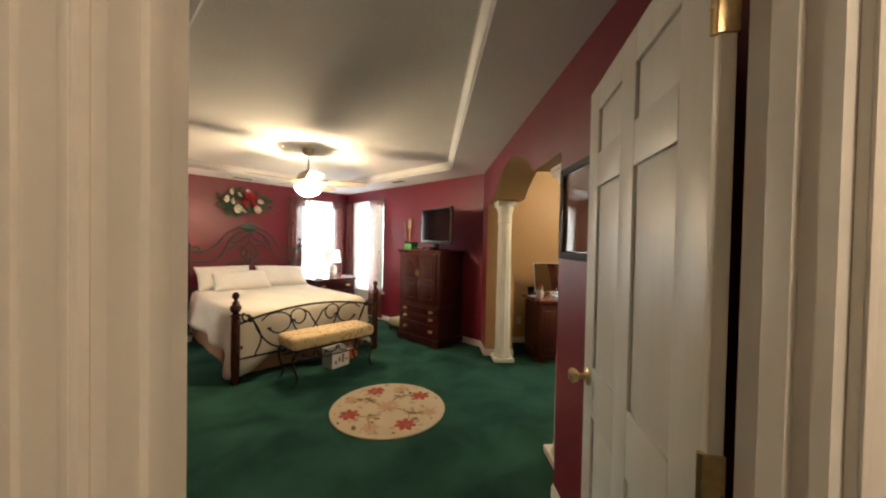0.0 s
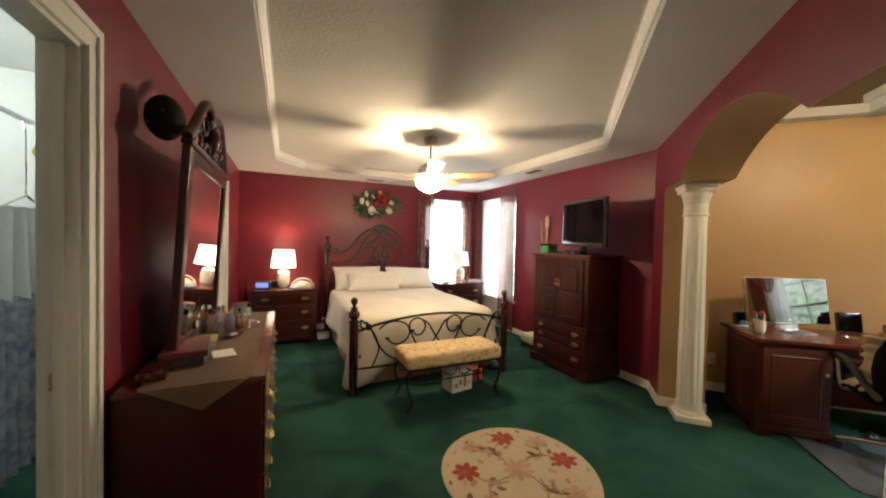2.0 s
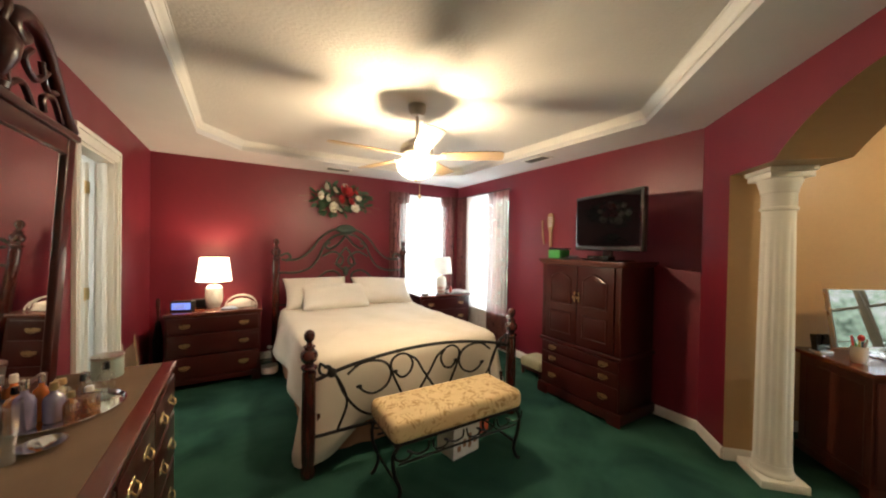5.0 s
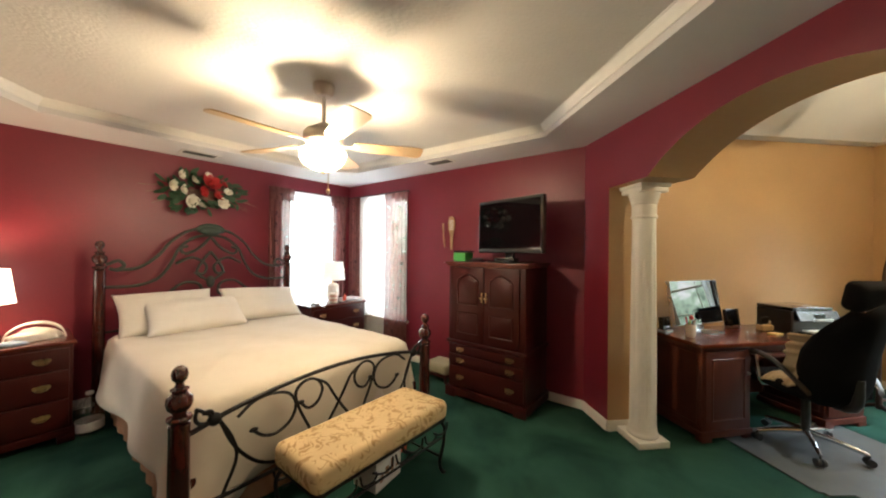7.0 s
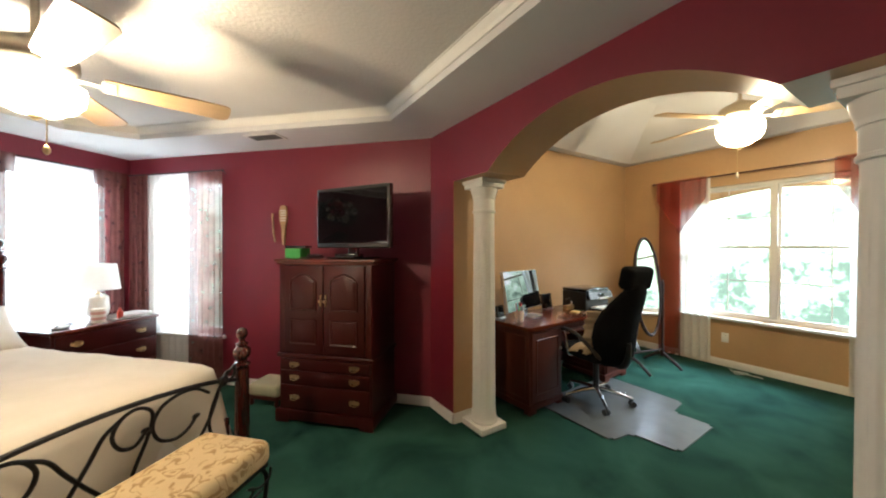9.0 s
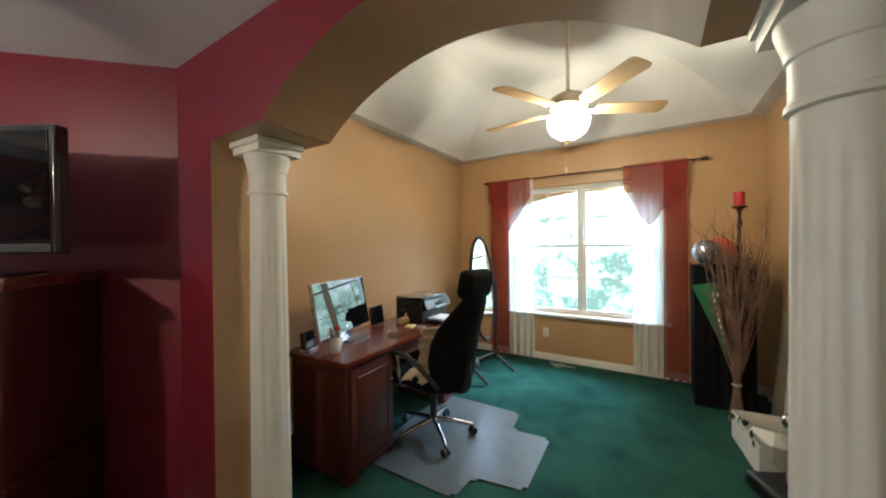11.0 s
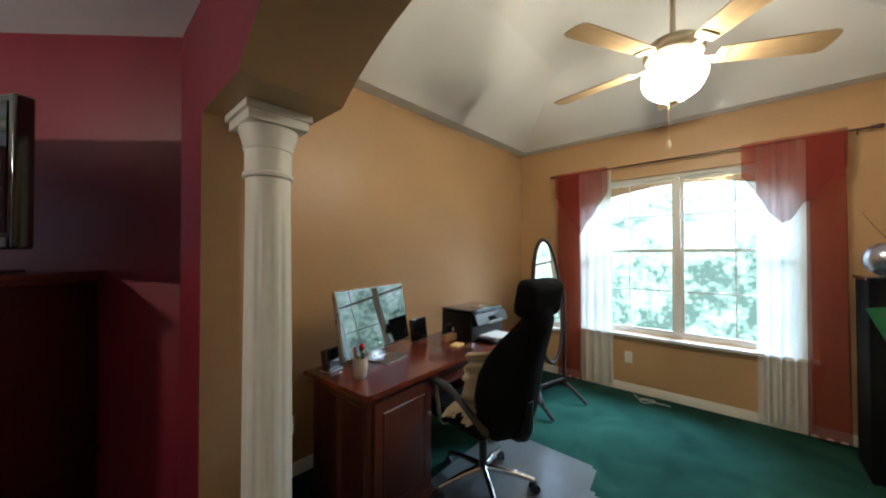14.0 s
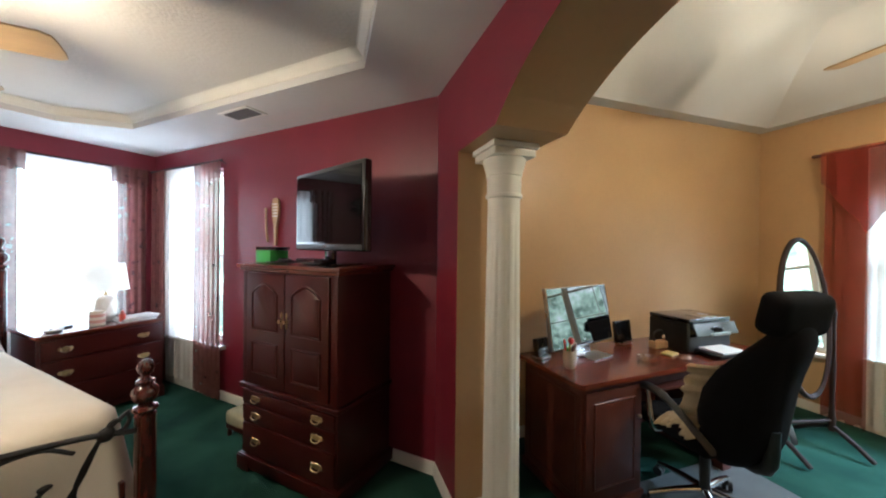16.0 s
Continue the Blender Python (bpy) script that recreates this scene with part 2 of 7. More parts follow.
def tube(bm, pts, r, seg=8, smooth=0, r1=None):
    pts = smooth_path(pts, smooth) if smooth else [Vector(p) for p in pts]
    rings, up = [], None
    for i, p in enumerate(pts):
        d = (pts[min(i + 1, len(pts) - 1)] - pts[max(i - 1, 0)]).normalized()
        if up is None:
            up = d.orthogonal().normalized()
        side = d.cross(up).normalized()
        up = side.cross(d).normalized()
        rad = r if r1 is None else r + (r1 - r) * i / (len(pts) - 1)
        rings.append([p + rad * (math.cos(a) * side + math.sin(a) * up) for a in (2 * math.pi * k / seg for k in range(seg))])
    return ring_skin(bm, rings)


def ball(bm, c, r, scale=(1, 1, 1), seg=14):
    bmesh.ops.create_uvsphere(bm, u_segments=seg, v_segments=max(6, seg // 2), radius=r, matrix=Matrix.LocRotScale(c, None, scale))
    return bm


def prism(bm, poly, depth, m=None):
    """A flat outline in x and y, pulled up along z by depth, then placed by m."""
    m = m or Matrix()
    a = [bm.verts.new(m @ Vector((x, y, 0))) for x, y in poly]
    b = [bm.verts.new(m @ Vector((x, y, depth))) for x, y in poly]
    bm.faces.new(list(reversed(a)))
    bm.faces.new(b)
    for i in range(len(poly)):
        j = (i + 1) % len(poly)
        bm.faces.new((a[i], a[j], b[j], b[i]))
    return bm


def mesh_of(name, bm, material, soft=38):
    bmesh.ops.recalc_face_normals(bm, faces=bm.faces)
    me = bpy.data.meshes.new(name)
    bm.to_mesh(me)
    bm.free()
    for mm in (material if isinstance(material, (list, tuple)) else [material]):
        me.materials.append(mm)
    me.polygons.foreach_set("use_smooth", [soft > 0] * len(me.polygons))
    if soft:
        me.set_sharp_from_angle(angle=radians(soft))
    return me


def part(name, bm, material, parent, label="", m=None, soft=38):
    ob = new(name, mesh_of(name, bm, material, soft))
    ob.parent = parent
    if m is not None:
        ob.matrix_basis = m
    return tagged(ob, label)


def thing(name, label, category, m, group=""):
    ob = new(name)
    ob.matrix_world = m
    ob.empty_display_size = 0.1
    return tagged(ob, label, category, group)


def solo(name, bm, material, label, category, m=None, group="", soft=38):
    ob = new(name, mesh_of(name, bm, material, soft))
    if m is not None:
        ob.matrix_world = m
    return tagged(ob, label, category, group)


def setting(name, bm, material, label, m=None, soft=0):
    ob = new(name, mesh_of(name, bm, material, soft))
    if m is not None:
        ob.matrix_world = m
    return tagged(ob, label, kind="structure")


# ---------------------------------------------------------------- the two rooms
H, TRAY, OH = 2.44, 2.545, 2.67
UD, UB, VA, XC, XO = 1.13, 5.15, 7.42, 0.905, 1.265
YE, YL, YR, XW = 2.18, 6.60, 3.28, 4.46


def wall_boxes(bm, s0, s1, t0, t1, z0, z1, holes, along="x"):
    """A wall from s0 to s1, thick from t0 to t1, with holes (s, s, z, z) right through it."""
    cuts = sorted({s0, s1, *[h[0] for h in holes], *[h[1] for h in holes]})
    for a, b in zip(cuts, cuts[1:]):
        hit = [h for h in holes if h[0] <= a + 1e-6 and h[1] >= b - 1e-6]
        spans = [(z0, z1)] if not hit else [(z0, hit[0][2]), (hit[0][3], z1)]
        for p, q in spans:
            if q - p > 1e-4:
                if along == "x":
                    box(bm, a, b, t0, t1, p, q)
                else:
                    box(bm, t0, t1, a, b, p, q)
    return bm


setting("floor", box(bmn(), -6.5, 5.0, -1.6, 10.2, -0.12, 0.0), CARPET, "dark green cut-pile carpet over both rooms")
WIN_A, WIN_B = (4.08, 4.94, 0.52, 2.20), (6.16, 7.02, 0.52, 2.20)
CLOSET, BATH = (2.48, 3.235, 0.0, 2.10), (5.50, 6.20, 0.0, 2.07)
setting("wall_head", wall_boxes(bmn(), UD, UB + 0.15, VA, VA + 0.15, 0, H + 0.3, [WIN_A]), RED, "deep red painted wall behind the bed", BED)
setting("wall_side", wall_boxes(bmn(), 3.75, VA, UB, UB + 0.15, 0, H + 0.3, [WIN_B], "y"), RED, "deep red painted wall behind the armoire", BED)
setting("wall_dresser", wall_boxes(bmn(), 1.88, VA + 0.15, UD - 0.075, UD, 0, H + 0.3, [CLOSET, BATH], "y"), RED, "deep red painted wall behind the dresser", BED)
DOOR_E = (-0.215, 0.70, 0.0, 2.05)
setting("wall_entry", wall_boxes(bmn(), -0.70, XO, YE - 0.11, YE, 0, H + 0.3, [DOOR_E]), RED, "deep red wall round the entry door")


def arch_wall():
    """The wall with the arched opening: red towards the bedroom, tan elsewhere."""
    y0, y1, spring, c, half, rise = 3.54, 6.01, 1.985, 4.825, 0.752, 0.272
    rad = (half * half + rise * rise) / (2 * rise)
    pts = [(YE, 0), (y0, 0), (y0, spring), (c - half, spring)]
    for i in range(1, 28):
        y = c - half + 2 * half * i / 28
        pts.append((y, spring + rise - rad + math.sqrt(rad * rad - (y - c) ** 2)))
    pts += [(c + half, spring), (y1, spring), (y1, 0), (6.50, 0), (6.50, OH + 0.6), (YE, OH + 0.6)]
    m = Matrix(((0, 0, 1, XC), (1, 0, 0, 0), (0, 1, 0, 0), (0, 0, 0, 1)))
    bm = prism(bmn(), pts, XO - XC, m)
    bmesh.ops.recalc_face_normals(bm, faces=bm.faces)
    for f in bm.faces:
        f.material_index = 0 if f.normal.x < -0.9 else 1
    return setting("wall_arch", bm, [RED, TAN], "arched opening wall, red outside and tan within")


arch_wall()
setting("wall_office_left", box(bmn(), XO - 0.1, XW + 0.15, YL, YL + 0.15, 0, OH + 0.6), TAN, "tan painted office wall behind the desk")
setting("wall_office_right", box(bmn(), XO - 0.1, XW + 0.15, YR - 0.15, YR, 0, OH + 0.6), TAN, "tan painted office wall by the bookcase")
WIN_O = (4.08, 5.80, 0.60, 2.20)
setting("wall_office_window", wall_boxes(bmn(), YR, YL, XW, XW + 0.15, 0, OH + 0.6, [WIN_O], "y"), TAN, "tan painted office wall with the wide window")

# hall behind the entry door
bm = box(bmn(), -1.5, -1.38, -1.5, YE - 0.11, 0, H)
box(bm, 1.3, 1.42, -1.5, YE - 0.11, 0, H)
box(bm, -1.5, 1.42, -1.6, -1.5, 0, H)
wall_boxes(bm, -1.38, 1.3, YE - 0.13, YE - 0.112, 0, H, [DOOR_E])
setting("wall_hall", bm, HALLP, "plain beige hall walls")
setting("ceiling_hall", box(bmn(), -1.5, 1.42, -1.6, YE - 0.1, H, H + 0.1), CEIL2, "plain white hall ceiling")
# closet and bathroom behind the dresser wall
bm = box(bmn(), -0.75, UD - 0.075, 1.55, 1.65, 0, 2.5)
box(bm, -0.85, -0.75, 1.55, 4.9, 0, 2.5)
box(bm, -0.75, UD - 0.075, 4.8, 4.9, 0, 2.5)
wall_boxes(bm, 1.65, 4.8, UD - 0.095, UD - 0.077, 0, 2.5, [CLOSET], "y")
box(bm, -0.85, UD - 0.075, 1.55, 4.9, 2.5, 2.6)
setting("wall_closet", bm, PLASTER, "white walls of the walk-in closet", BED)
bm = box(bmn(), -1.3, UD - 0.075, 4.95, 5.05, 0, 2.5)
box(bm, -1.4, -1.3, 4.95, 7.75, 0, 2.5)
box(bm, -1.3, UD - 0.075, 7.65, 7.75, 0, 2.5)
wall_boxes(bm, 5.05, 7.65, UD - 0.095, UD - 0.077, 0, 2.5, [BATH], "y")
box(bm, -1.4, UD - 0.075, 4.95, 7.75, 2.5, 2.6)
setting("wall_bath", bm, PLASTER, "white walls of the bright bathroom", BED)


# ceilings
def inset_ring(poly, d):
    """The outline moved inwards by d (counter-clockwise outline)."""
    out = []
    k = len(poly)
    for i in range(k):
        a, b, c = Vector(poly[i - 1]), Vector(poly[i]), Vector(poly[(i + 1) % k])
        n1 = Vector((-(b - a).y, (b - a).x)).normalized()
        n2 = Vector((-(c - b).y, (c - b).x)).normalized()
        w = (n1 + n2) / (1 + n1.dot(n2))
        out.append(tuple(b + w * d))
    return out


def xy(u, v):
    p = uv(u, v)
    return (p.x, p.y)


ROOM = [(-0.70, YE - 0.1), (XC + 0.1, YE - 0.1), (XC + 0.1, 6.46), xy(UB + 0.08, 4.0), xy(UB + 0.08, VA + 0.08), xy(UD - 0.08, VA + 0.08), xy(UD - 0.08, 1.95)]
TRAYP = [(-0.12, 2.62), (0.425, 2.62), (0.425, 6.19), xy(4.60, 6.50), xy(4.24, 6.82), xy(1.98, 6.82), xy(1.63, 6.38), xy(1.63, 2.0)]


def tray_ceiling():
    bm = bmn()
    outer = [bm.verts.new((x, y, H)) for x, y in ROOM]
    lip = [bm.verts.new((x, y, H)) for x, y in TRAYP]
    edges = [bm.edges.new((r[i], r[(i + 1) % len(r)])) for r in (outer, lip) for i in range(len(r))]
    bmesh.ops.triangle_fill(bm, use_beauty=True, edges=edges, normal=(0, 0, -1))
    top = [bm.verts.new((x, y, TRAY)) for x, y in TRAYP]
    for i in range(len(lip)):
        j = (i + 1) % len(lip)
        bm.faces.new((lip[i], lip[j], top[j], top[i]))
    f = bm.faces.new(top)
    f.material_index = 1
    ob = setting("ceiling", bm, [CEIL2, CEIL], "white tray ceiling with textured middle")
    lid = box(bmn(), -6.2, 1.1, 1.9, 9.6, TRAY + 0.02, TRAY + 0.1)
    setting("ceiling_slab", lid, CEIL2, "plain slab above the tray ceiling")
    return ob


tray_ceiling()


def sweep_ring(bm, poly, profile):
    """A moulding round a closed outline; profile: (inwards, z) points."""
    rings = []
    for d, z in profile:
        rings.append([(x, y, z) for x, y in inset_ring(poly, d)])
    rings.append(rings[0])
    rows = [[bm.verts.new(p) for p in r] for r in rings[:-1]]
    rows.append(rows[0])
    k = len(poly)
    for a, b in zip(rows, rows[1:]):
        for i in range(k):
            j = (i + 1) % k
            bm.faces.new((a[i], a[j], b[j], b[i]))
    return bm


CROWN = [(0.002, TRAY - 0.060), (0.009, TRAY - 0.058), (0.012, TRAY - 0.046), (0.022, TRAY - 0.034), (0.036, TRAY - 0.020), (0.040, TRAY - 0.009), (0.046, TRAY - 0.008), (0.048, TRAY - 0.003), (0.002, TRAY - 0.003)]
setting("trim_tray", sweep_ring(bmn(), TRAYP, CROWN), WHITE, "white crown moulding inside the tray ceiling", soft=30)


def office_ceiling():
    """A flat ledge, coved sides and a flat middle."""
    base = [(XO - 0.05, YR - 0.05), (XW + 0.05, YR - 0.05), (XW + 0.05, YL + 0.05), (XO - 0.05, YL + 0.05)]
    rings = [base, inset_ring(base, 0.05 + 0.13)]
    zs = [OH, OH]
    for i in range(1, 21):
        a = i / 20
        rings.append(inset_ring(base, 0.18 + 1.0 * a))
        zs.append(OH + 0.02 + 0.48 * math.sin(a * math.pi / 2) ** 1.15)
    bm = bmn()
    rows = [[bm.verts.new((x, y, z)) for x, y in r] for r, z in zip(rings, zs)]
    for a, b in zip(rows, rows[1:]):
        for i in range(4):
            bm.faces.new((a[i], a[(i + 1) % 4], b[(i + 1) % 4], b[i]))
    bm.faces.new(rows[-1])
    setting("ceiling_office", bm, CEIL2, "white coved office ceiling", soft=24)
    setting("ceiling_office_slab", box(bmn(), XO, XW + 0.1, YR - 0.1, YL + 0.1, OH + 0.58, OH + 0.66), CEIL2, "plain slab above the office ceiling")


office_ceiling()


# columns
def column(y, first=None):
    if first:
        return copy_thing(first, Matrix.Translation((1.12, y, 0)))
    t = thing("column", "white painted fluted wooden column under the arch", "column", Matrix.Translation((1.10, y, 0)), "columns of the arch")
    part("plinth", box(bmn(), -0.125, 0.125, -0.13, 0.13, 0.001, 0.05, 0.006), WHITE, t)
    part("base", lathe(bmn(), [(0.104, 0.05), (0.110, 0.058), (0.110, 0.068), (0.104, 0.078), (0.099, 0.090), (0.098, 0.110), (0.096, 0.125)], 40), WHITE, t)

    def flute(a, z):
        if z < 0.15 or z > 1.56:
            return 1.0
        k = (a * 12 / (2 * math.pi)) % 1.0
        d = 0.055 if 0.2 < k < 0.8 else 0.0
        return 1 - d * math.sin(math.pi * (k - 0.2) / 0.6) if d else 1.0
    prof = [(0.094, 0.125), (0.093, 0.149), (0.093, 0.165)]
    prof += [(0.092 - 0.010 * (i / 10) ** 1.5, 0.32 + 1.32 * i / 10) for i in range(11)]
    prof += [(0.082, 1.665), (0.082, 1.72)]
    part("shaft", lathe(bmn(), prof, 140, wave=flute), WHITE, t, soft=50)
    part("capital", lathe(bmn(), [(0.086, 1.72), (0.093, 1.725), (0.093, 1.740), (0.086, 1.745), (0.086, 1.83), (0.092, 1.834), (0.092, 1.85), (0.094, 1.856), (0.103, 1.885), (0.108, 1.905), (0.108, 1.918)], 40), WHITE, t)
    bm = box(bmn(), -0.112, 0.112, -0.116, 0.116, 1.918, 1.955, 0.004)
    box(bm, -0.123, 0.123, -0.128, 0.128, 1.955, 1.983, 0.004)
    part("abacus", bm, WHITE, t)
    return t


col = column(5.858)
column(3.85, col)


# skirting boards
def board(bm, a, b, h=0.085, t=0.014):
    """Skirting from a to b in plan; it lies to the left of that way."""
    a, b = Vector((*a, 0)), Vector((*b, 0))
    d = (b - a).normalized()
    n = Vector((-d.y, d.x, 0))
    prof = [(0.001, 0.001), (t, 0.001), (t, h - 0.02), (t * 0.6, h - 0.008), (0.001 + t * 0.3, h), (0.001, h)]
    rings = [[p + n * o + Vector((0, 0, z)) for o, z in prof] for p in (a, b)]
    ring_skin(bm, rings)
    return bm


bm = bmn()
for a, b in (((XC, YE), (XC, 3.54)), ((XC, 3.54), (XO, 3.54)), ((XO, 6.01), (XC, 6.01)), ((XC, 6.01), (XC, 6.378)), ((XC, 6.378), xy(UB, VA)), (xy(UB, VA), xy(UD, VA)),
             (xy(UD, VA), xy(UD, 6.30)), (xy(UD, 5.40), xy(UD, 3.33)), ((XO, 3.54), (XO, YR)), ((XO, YR), (XW, YR)), ((XW, YR), (XW, YL)), ((XW, YL), (XO, YL)), ((XO, YL), (XO, 6.01))):
    board(bm, a, b)
setting("baseboard", bm, WHITE, "white painted skirting boards", soft=30)


# door casings
def casing(name, label, m, s0, s1, top, depth, w=0.09):
    """A cased opening: stepped casing on both faces, jambs and stops; local x along the wall, y through it."""
    t = tagged(thing(name, label, "", m), kind="structure")
    for f, sgn in ((0.0, 1), (-depth, -1)):
        bm = bmn()
        for a, b in ((s0 - w, s0), (s1, s1 + w)):
            inner = 1 if b == s0 else -1
            box(bm, a, b, f, f + sgn * 0.014, 0.001, top, 0.002)
            oa = a if inner == 1 else b - 0.03
            box(bm, oa, oa + 0.03, f + sgn * 0.014, f + sgn * 0.024, 0.001, top + w, 0.003)
            ia = b - 0.018 if inner == 1 else a
            box(bm, ia, ia + 0.012, f + sgn * 0.014, f + sgn * 0.019, 0.001, top + 0.006, 0.002)
        box(bm, s0 - w, s1 + w, f, f + sgn * 0.014, top, top + w, 0.002)
        box(bm, s0 - w + 0.031, s1 + w - 0.031, f + sgn * 0.014, f + sgn * 0.024, top + w - 0.03, top + w, 0.003)
        part("casing", bm, WHITE, t)
    bm = box(bmn(), s0, s0 + 0.018, -depth, 0, 0.001, top)
    box(bm, s1 - 0.018, s1, -depth, 0, 0.001, top)
    box(bm, s0 + 0.018, s1 - 0.018, -depth, 0, top - 0.018, top)
    box(bm, s0 + 0.018, s0 + 0.030, -depth * 0.66, -depth * 0.36, 0.001, top - 0.018, 0.002)
    box(bm, s1 - 0.030, s1 - 0.018, -depth * 0.66, -depth * 0.36, 0.001, top - 0.018, 0.002)
    part("jamb", bm, WHITE, t)
    return t


casing("door_1", "white cased entry doorway", Matrix.Translation((0, YE, 0)), DOOR_E[0], DOOR_E[1], DOOR_E[3], 0.13)
DW = Matrix.Translation(uv(UD - 0.095, 0, 0)) @ pose(0, 0, 0, 0, 0, 135)
closet_frame = casing("door_2", "white cased doorway to the closet", DW, CLOSET[0], CLOSET[1], CLOSET[3], 0.095)
casing("door_3", "white cased doorway to the bathroom", DW, BATH[0], BATH[1], BATH[3], 0.095)


# ---------------------------------------------------------------- entry door leaf
def panel_door(bm, w, h, t, cols, rows, proud=0.004):
    """Six-panel leaf: rails and stiles, with raised fields in sunk panels; local x wide, y thick, z high."""
    box(bm, 0, w, -t / 2 + 0.011, t / 2 - 0.011, 0, h)
    xs = [0] + [c for pair in cols for c in pair] + [w]
    zs = [0] + [r for pair in rows for r in pair] + [h]
    for s in (1, -1):
        y0, y1 = sorted((s * (t / 2 - 0.012), s * t / 2))
        for a, b in zip(xs[::2], xs[1::2]):
            box(bm, a, b, y0, y1, 0, h, 0.004, 2)
        for a, b in zip(zs[::2], zs[1::2]):
            for c, d in cols:
                box(bm, c, d, y0, y1, a, b, 0.004, 2)
        for c, d in cols:
            for a, b in rows:
                e = 0.045
                outer = [(c + 0.006, a + 0.006), (d - 0.006, a + 0.006), (d - 0.006, b - 0.006), (c + 0.006, b - 0.006)]
                inner = [(c + e, a + e), (d - e, a + e), (d - e, b - e), (c + e, b - e)]
                base, top = s * (t / 2 - 0.0105), s * (t / 2 - 0.002)
                ring_skin(bm, [[(x, base, z) for x, z in outer], [(x, top, z) for x, z in inner]])
    return bm


def door_leaf(m, w, label):
    t = thing("door_leaf", label, "door", m)
    c = w / 2
    cols = [(0.11, c - 0.05), (c + 0.05, w - 0.11)]
    rows = [(0.24, 0.82), (1.00, 1.655), (1.775, 1.93)]
    part("leaf", panel_door(bmn(), w, 2.03, 0.036, cols, rows), DOORW, t, soft=20)
    for s in (1, -1):
        bm = bmn()
        mm = Matrix.Translation((w - 0.065, s * 0.018, 0.95)) @ pose(0, 0, 0, -90 * s, 0, 0)
        lathe(bm, [(0.032, 0.0), (0.032, 0.006), (0.026, 0.010), (0.011, 0.013), (0.011, 0.035), (0.020, 0.040), (0.027, 0.052), (0.027, 0.062), (0.018, 0.070), (0.001, 0.071)], 24)
        bm.transform(mm)
        part("knob", bm, BRASS, t, "polished brass door knob")
    for z in (0.2, 1.0, 1.8):
        bm = box(bmn(), -0.006, 0.0, -0.018, 0.018, z, z + 0.09, 0.001)
        tube(bm, [(-0.004, 0.021, z - 0.004), (-0.004, 0.021, z + 0.094)], 0.006)
        part("hinge", bm, BRASS, t, "brass hinge")
    return t


door_leaf(Matrix.Translation((0.662, 2.20, 0.012)) @ pose(0, 0, 0, 0, 0, 79.0), 0.765, "white six-panel entry door standing open")
door_leaf(uvpose(0.985, 6.17, 0.012, 0) @ pose(0, 0, 0, 0, 0, 160), 0.66, "white six-panel bathroom door standing open")


# ---------------------------------------------------------------- windows and curtains
def sash_window(name, label, m, w, h, cols, rows_up, mid):
    """A framed window with upper and lower sash; local x wide, z high, y into the room."""
    t = tagged(thing(name, label, "", m), kind="structure")
    f = 0.034
    bm = box(bmn(), 0, f, -0.06, 0.0, 0, h, 0.003)
    box(bm, w - f, w, -0.06, 0.0, 0, h, 0.003)
    box(bm, f, w - f, -0.06, 0.0, h - f, h, 0.003)
    box(bm, f, w - f, -0.06, 0.0, 0, f, 0.003)
    part("window_frame", bm, WHITE, t)
    part("window_sill", box(bmn(), -0.05, w + 0.05, 0.0, 0.115, -0.035, -0.004, 0.006), WHITE, t)
    k = len(cols)
    for i, (a, b) in enumerate(cols):
        for a2, b2, y in ((f, mid + 0.016, -0.02), (mid - 0.016, h - f, -0.048)):
            s = 0.026
            bm = box(bmn(), a, a + s, y - 0.012, y + 0.012, a2, b2, 0.003)
            box(bm, b - s, b, y - 0.012, y + 0.012, a2, b2, 0.003)
            box(bm, a + s, b - s, y - 0.012, y + 0.012, a2, a2 + s, 0.003)
            box(bm, a + s, b - s, y - 0.012, y + 0.012, b2 - s, b2, 0.003)
            zm, xm = (a2 + b2) / 2, (a + b) / 2
            box(bm, a + s, b - s, y - 0.004, y + 0.004, zm - 0.006, zm + 0.006)
            if rows_up:
                box(bm, xm - 0.005, xm + 0.005, y - 0.0035, y + 0.0035, a2 + s, b2 - s)
            part("sash", bm, WHITE, t)
            p = part("pane", box(bmn(), a + s, b - s, y - 0.002, y + 0.002, a2 + s, b2 - s), GLASS, t)
            p.visible_shadow = False
    if k > 1:
        c = (cols[0][1] + cols[1][0]) / 2
        part("mullion", box(bmn(), c - 0.024, c + 0.024, -0.055, 0.005, f, h - f, 0.004), WHITE, t)
    return t


sash_window("window_1", "white double-hung window in the head wall", uvpose(WIN_A[1], VA + 0.06, WIN_A[2], 180), WIN_A[1] - WIN_A[0], 1.68, [(0.034, 0.826)], 1, 0.84)
sash_window("window_2", "white double-hung window in the side wall", uvpose(UB + 0.06, WIN_B[0], WIN_B[2], 90), WIN_B[1] - WIN_B[0], 1.68, [(0.034, 0.826)], 1, 0.84)
OFFICE_WINDOW = sash_window("window_3", "wide white twin window in the office", Matrix.Translation((XW + 0.06, WIN_O[0], WIN_O[2])) @ pose(0, 0, 0, 0, 0, 90), WIN_O[1] - WIN_O[0], 1.60, [(0.034, 0.836), (0.884, 1.686)], 1, 0.85)


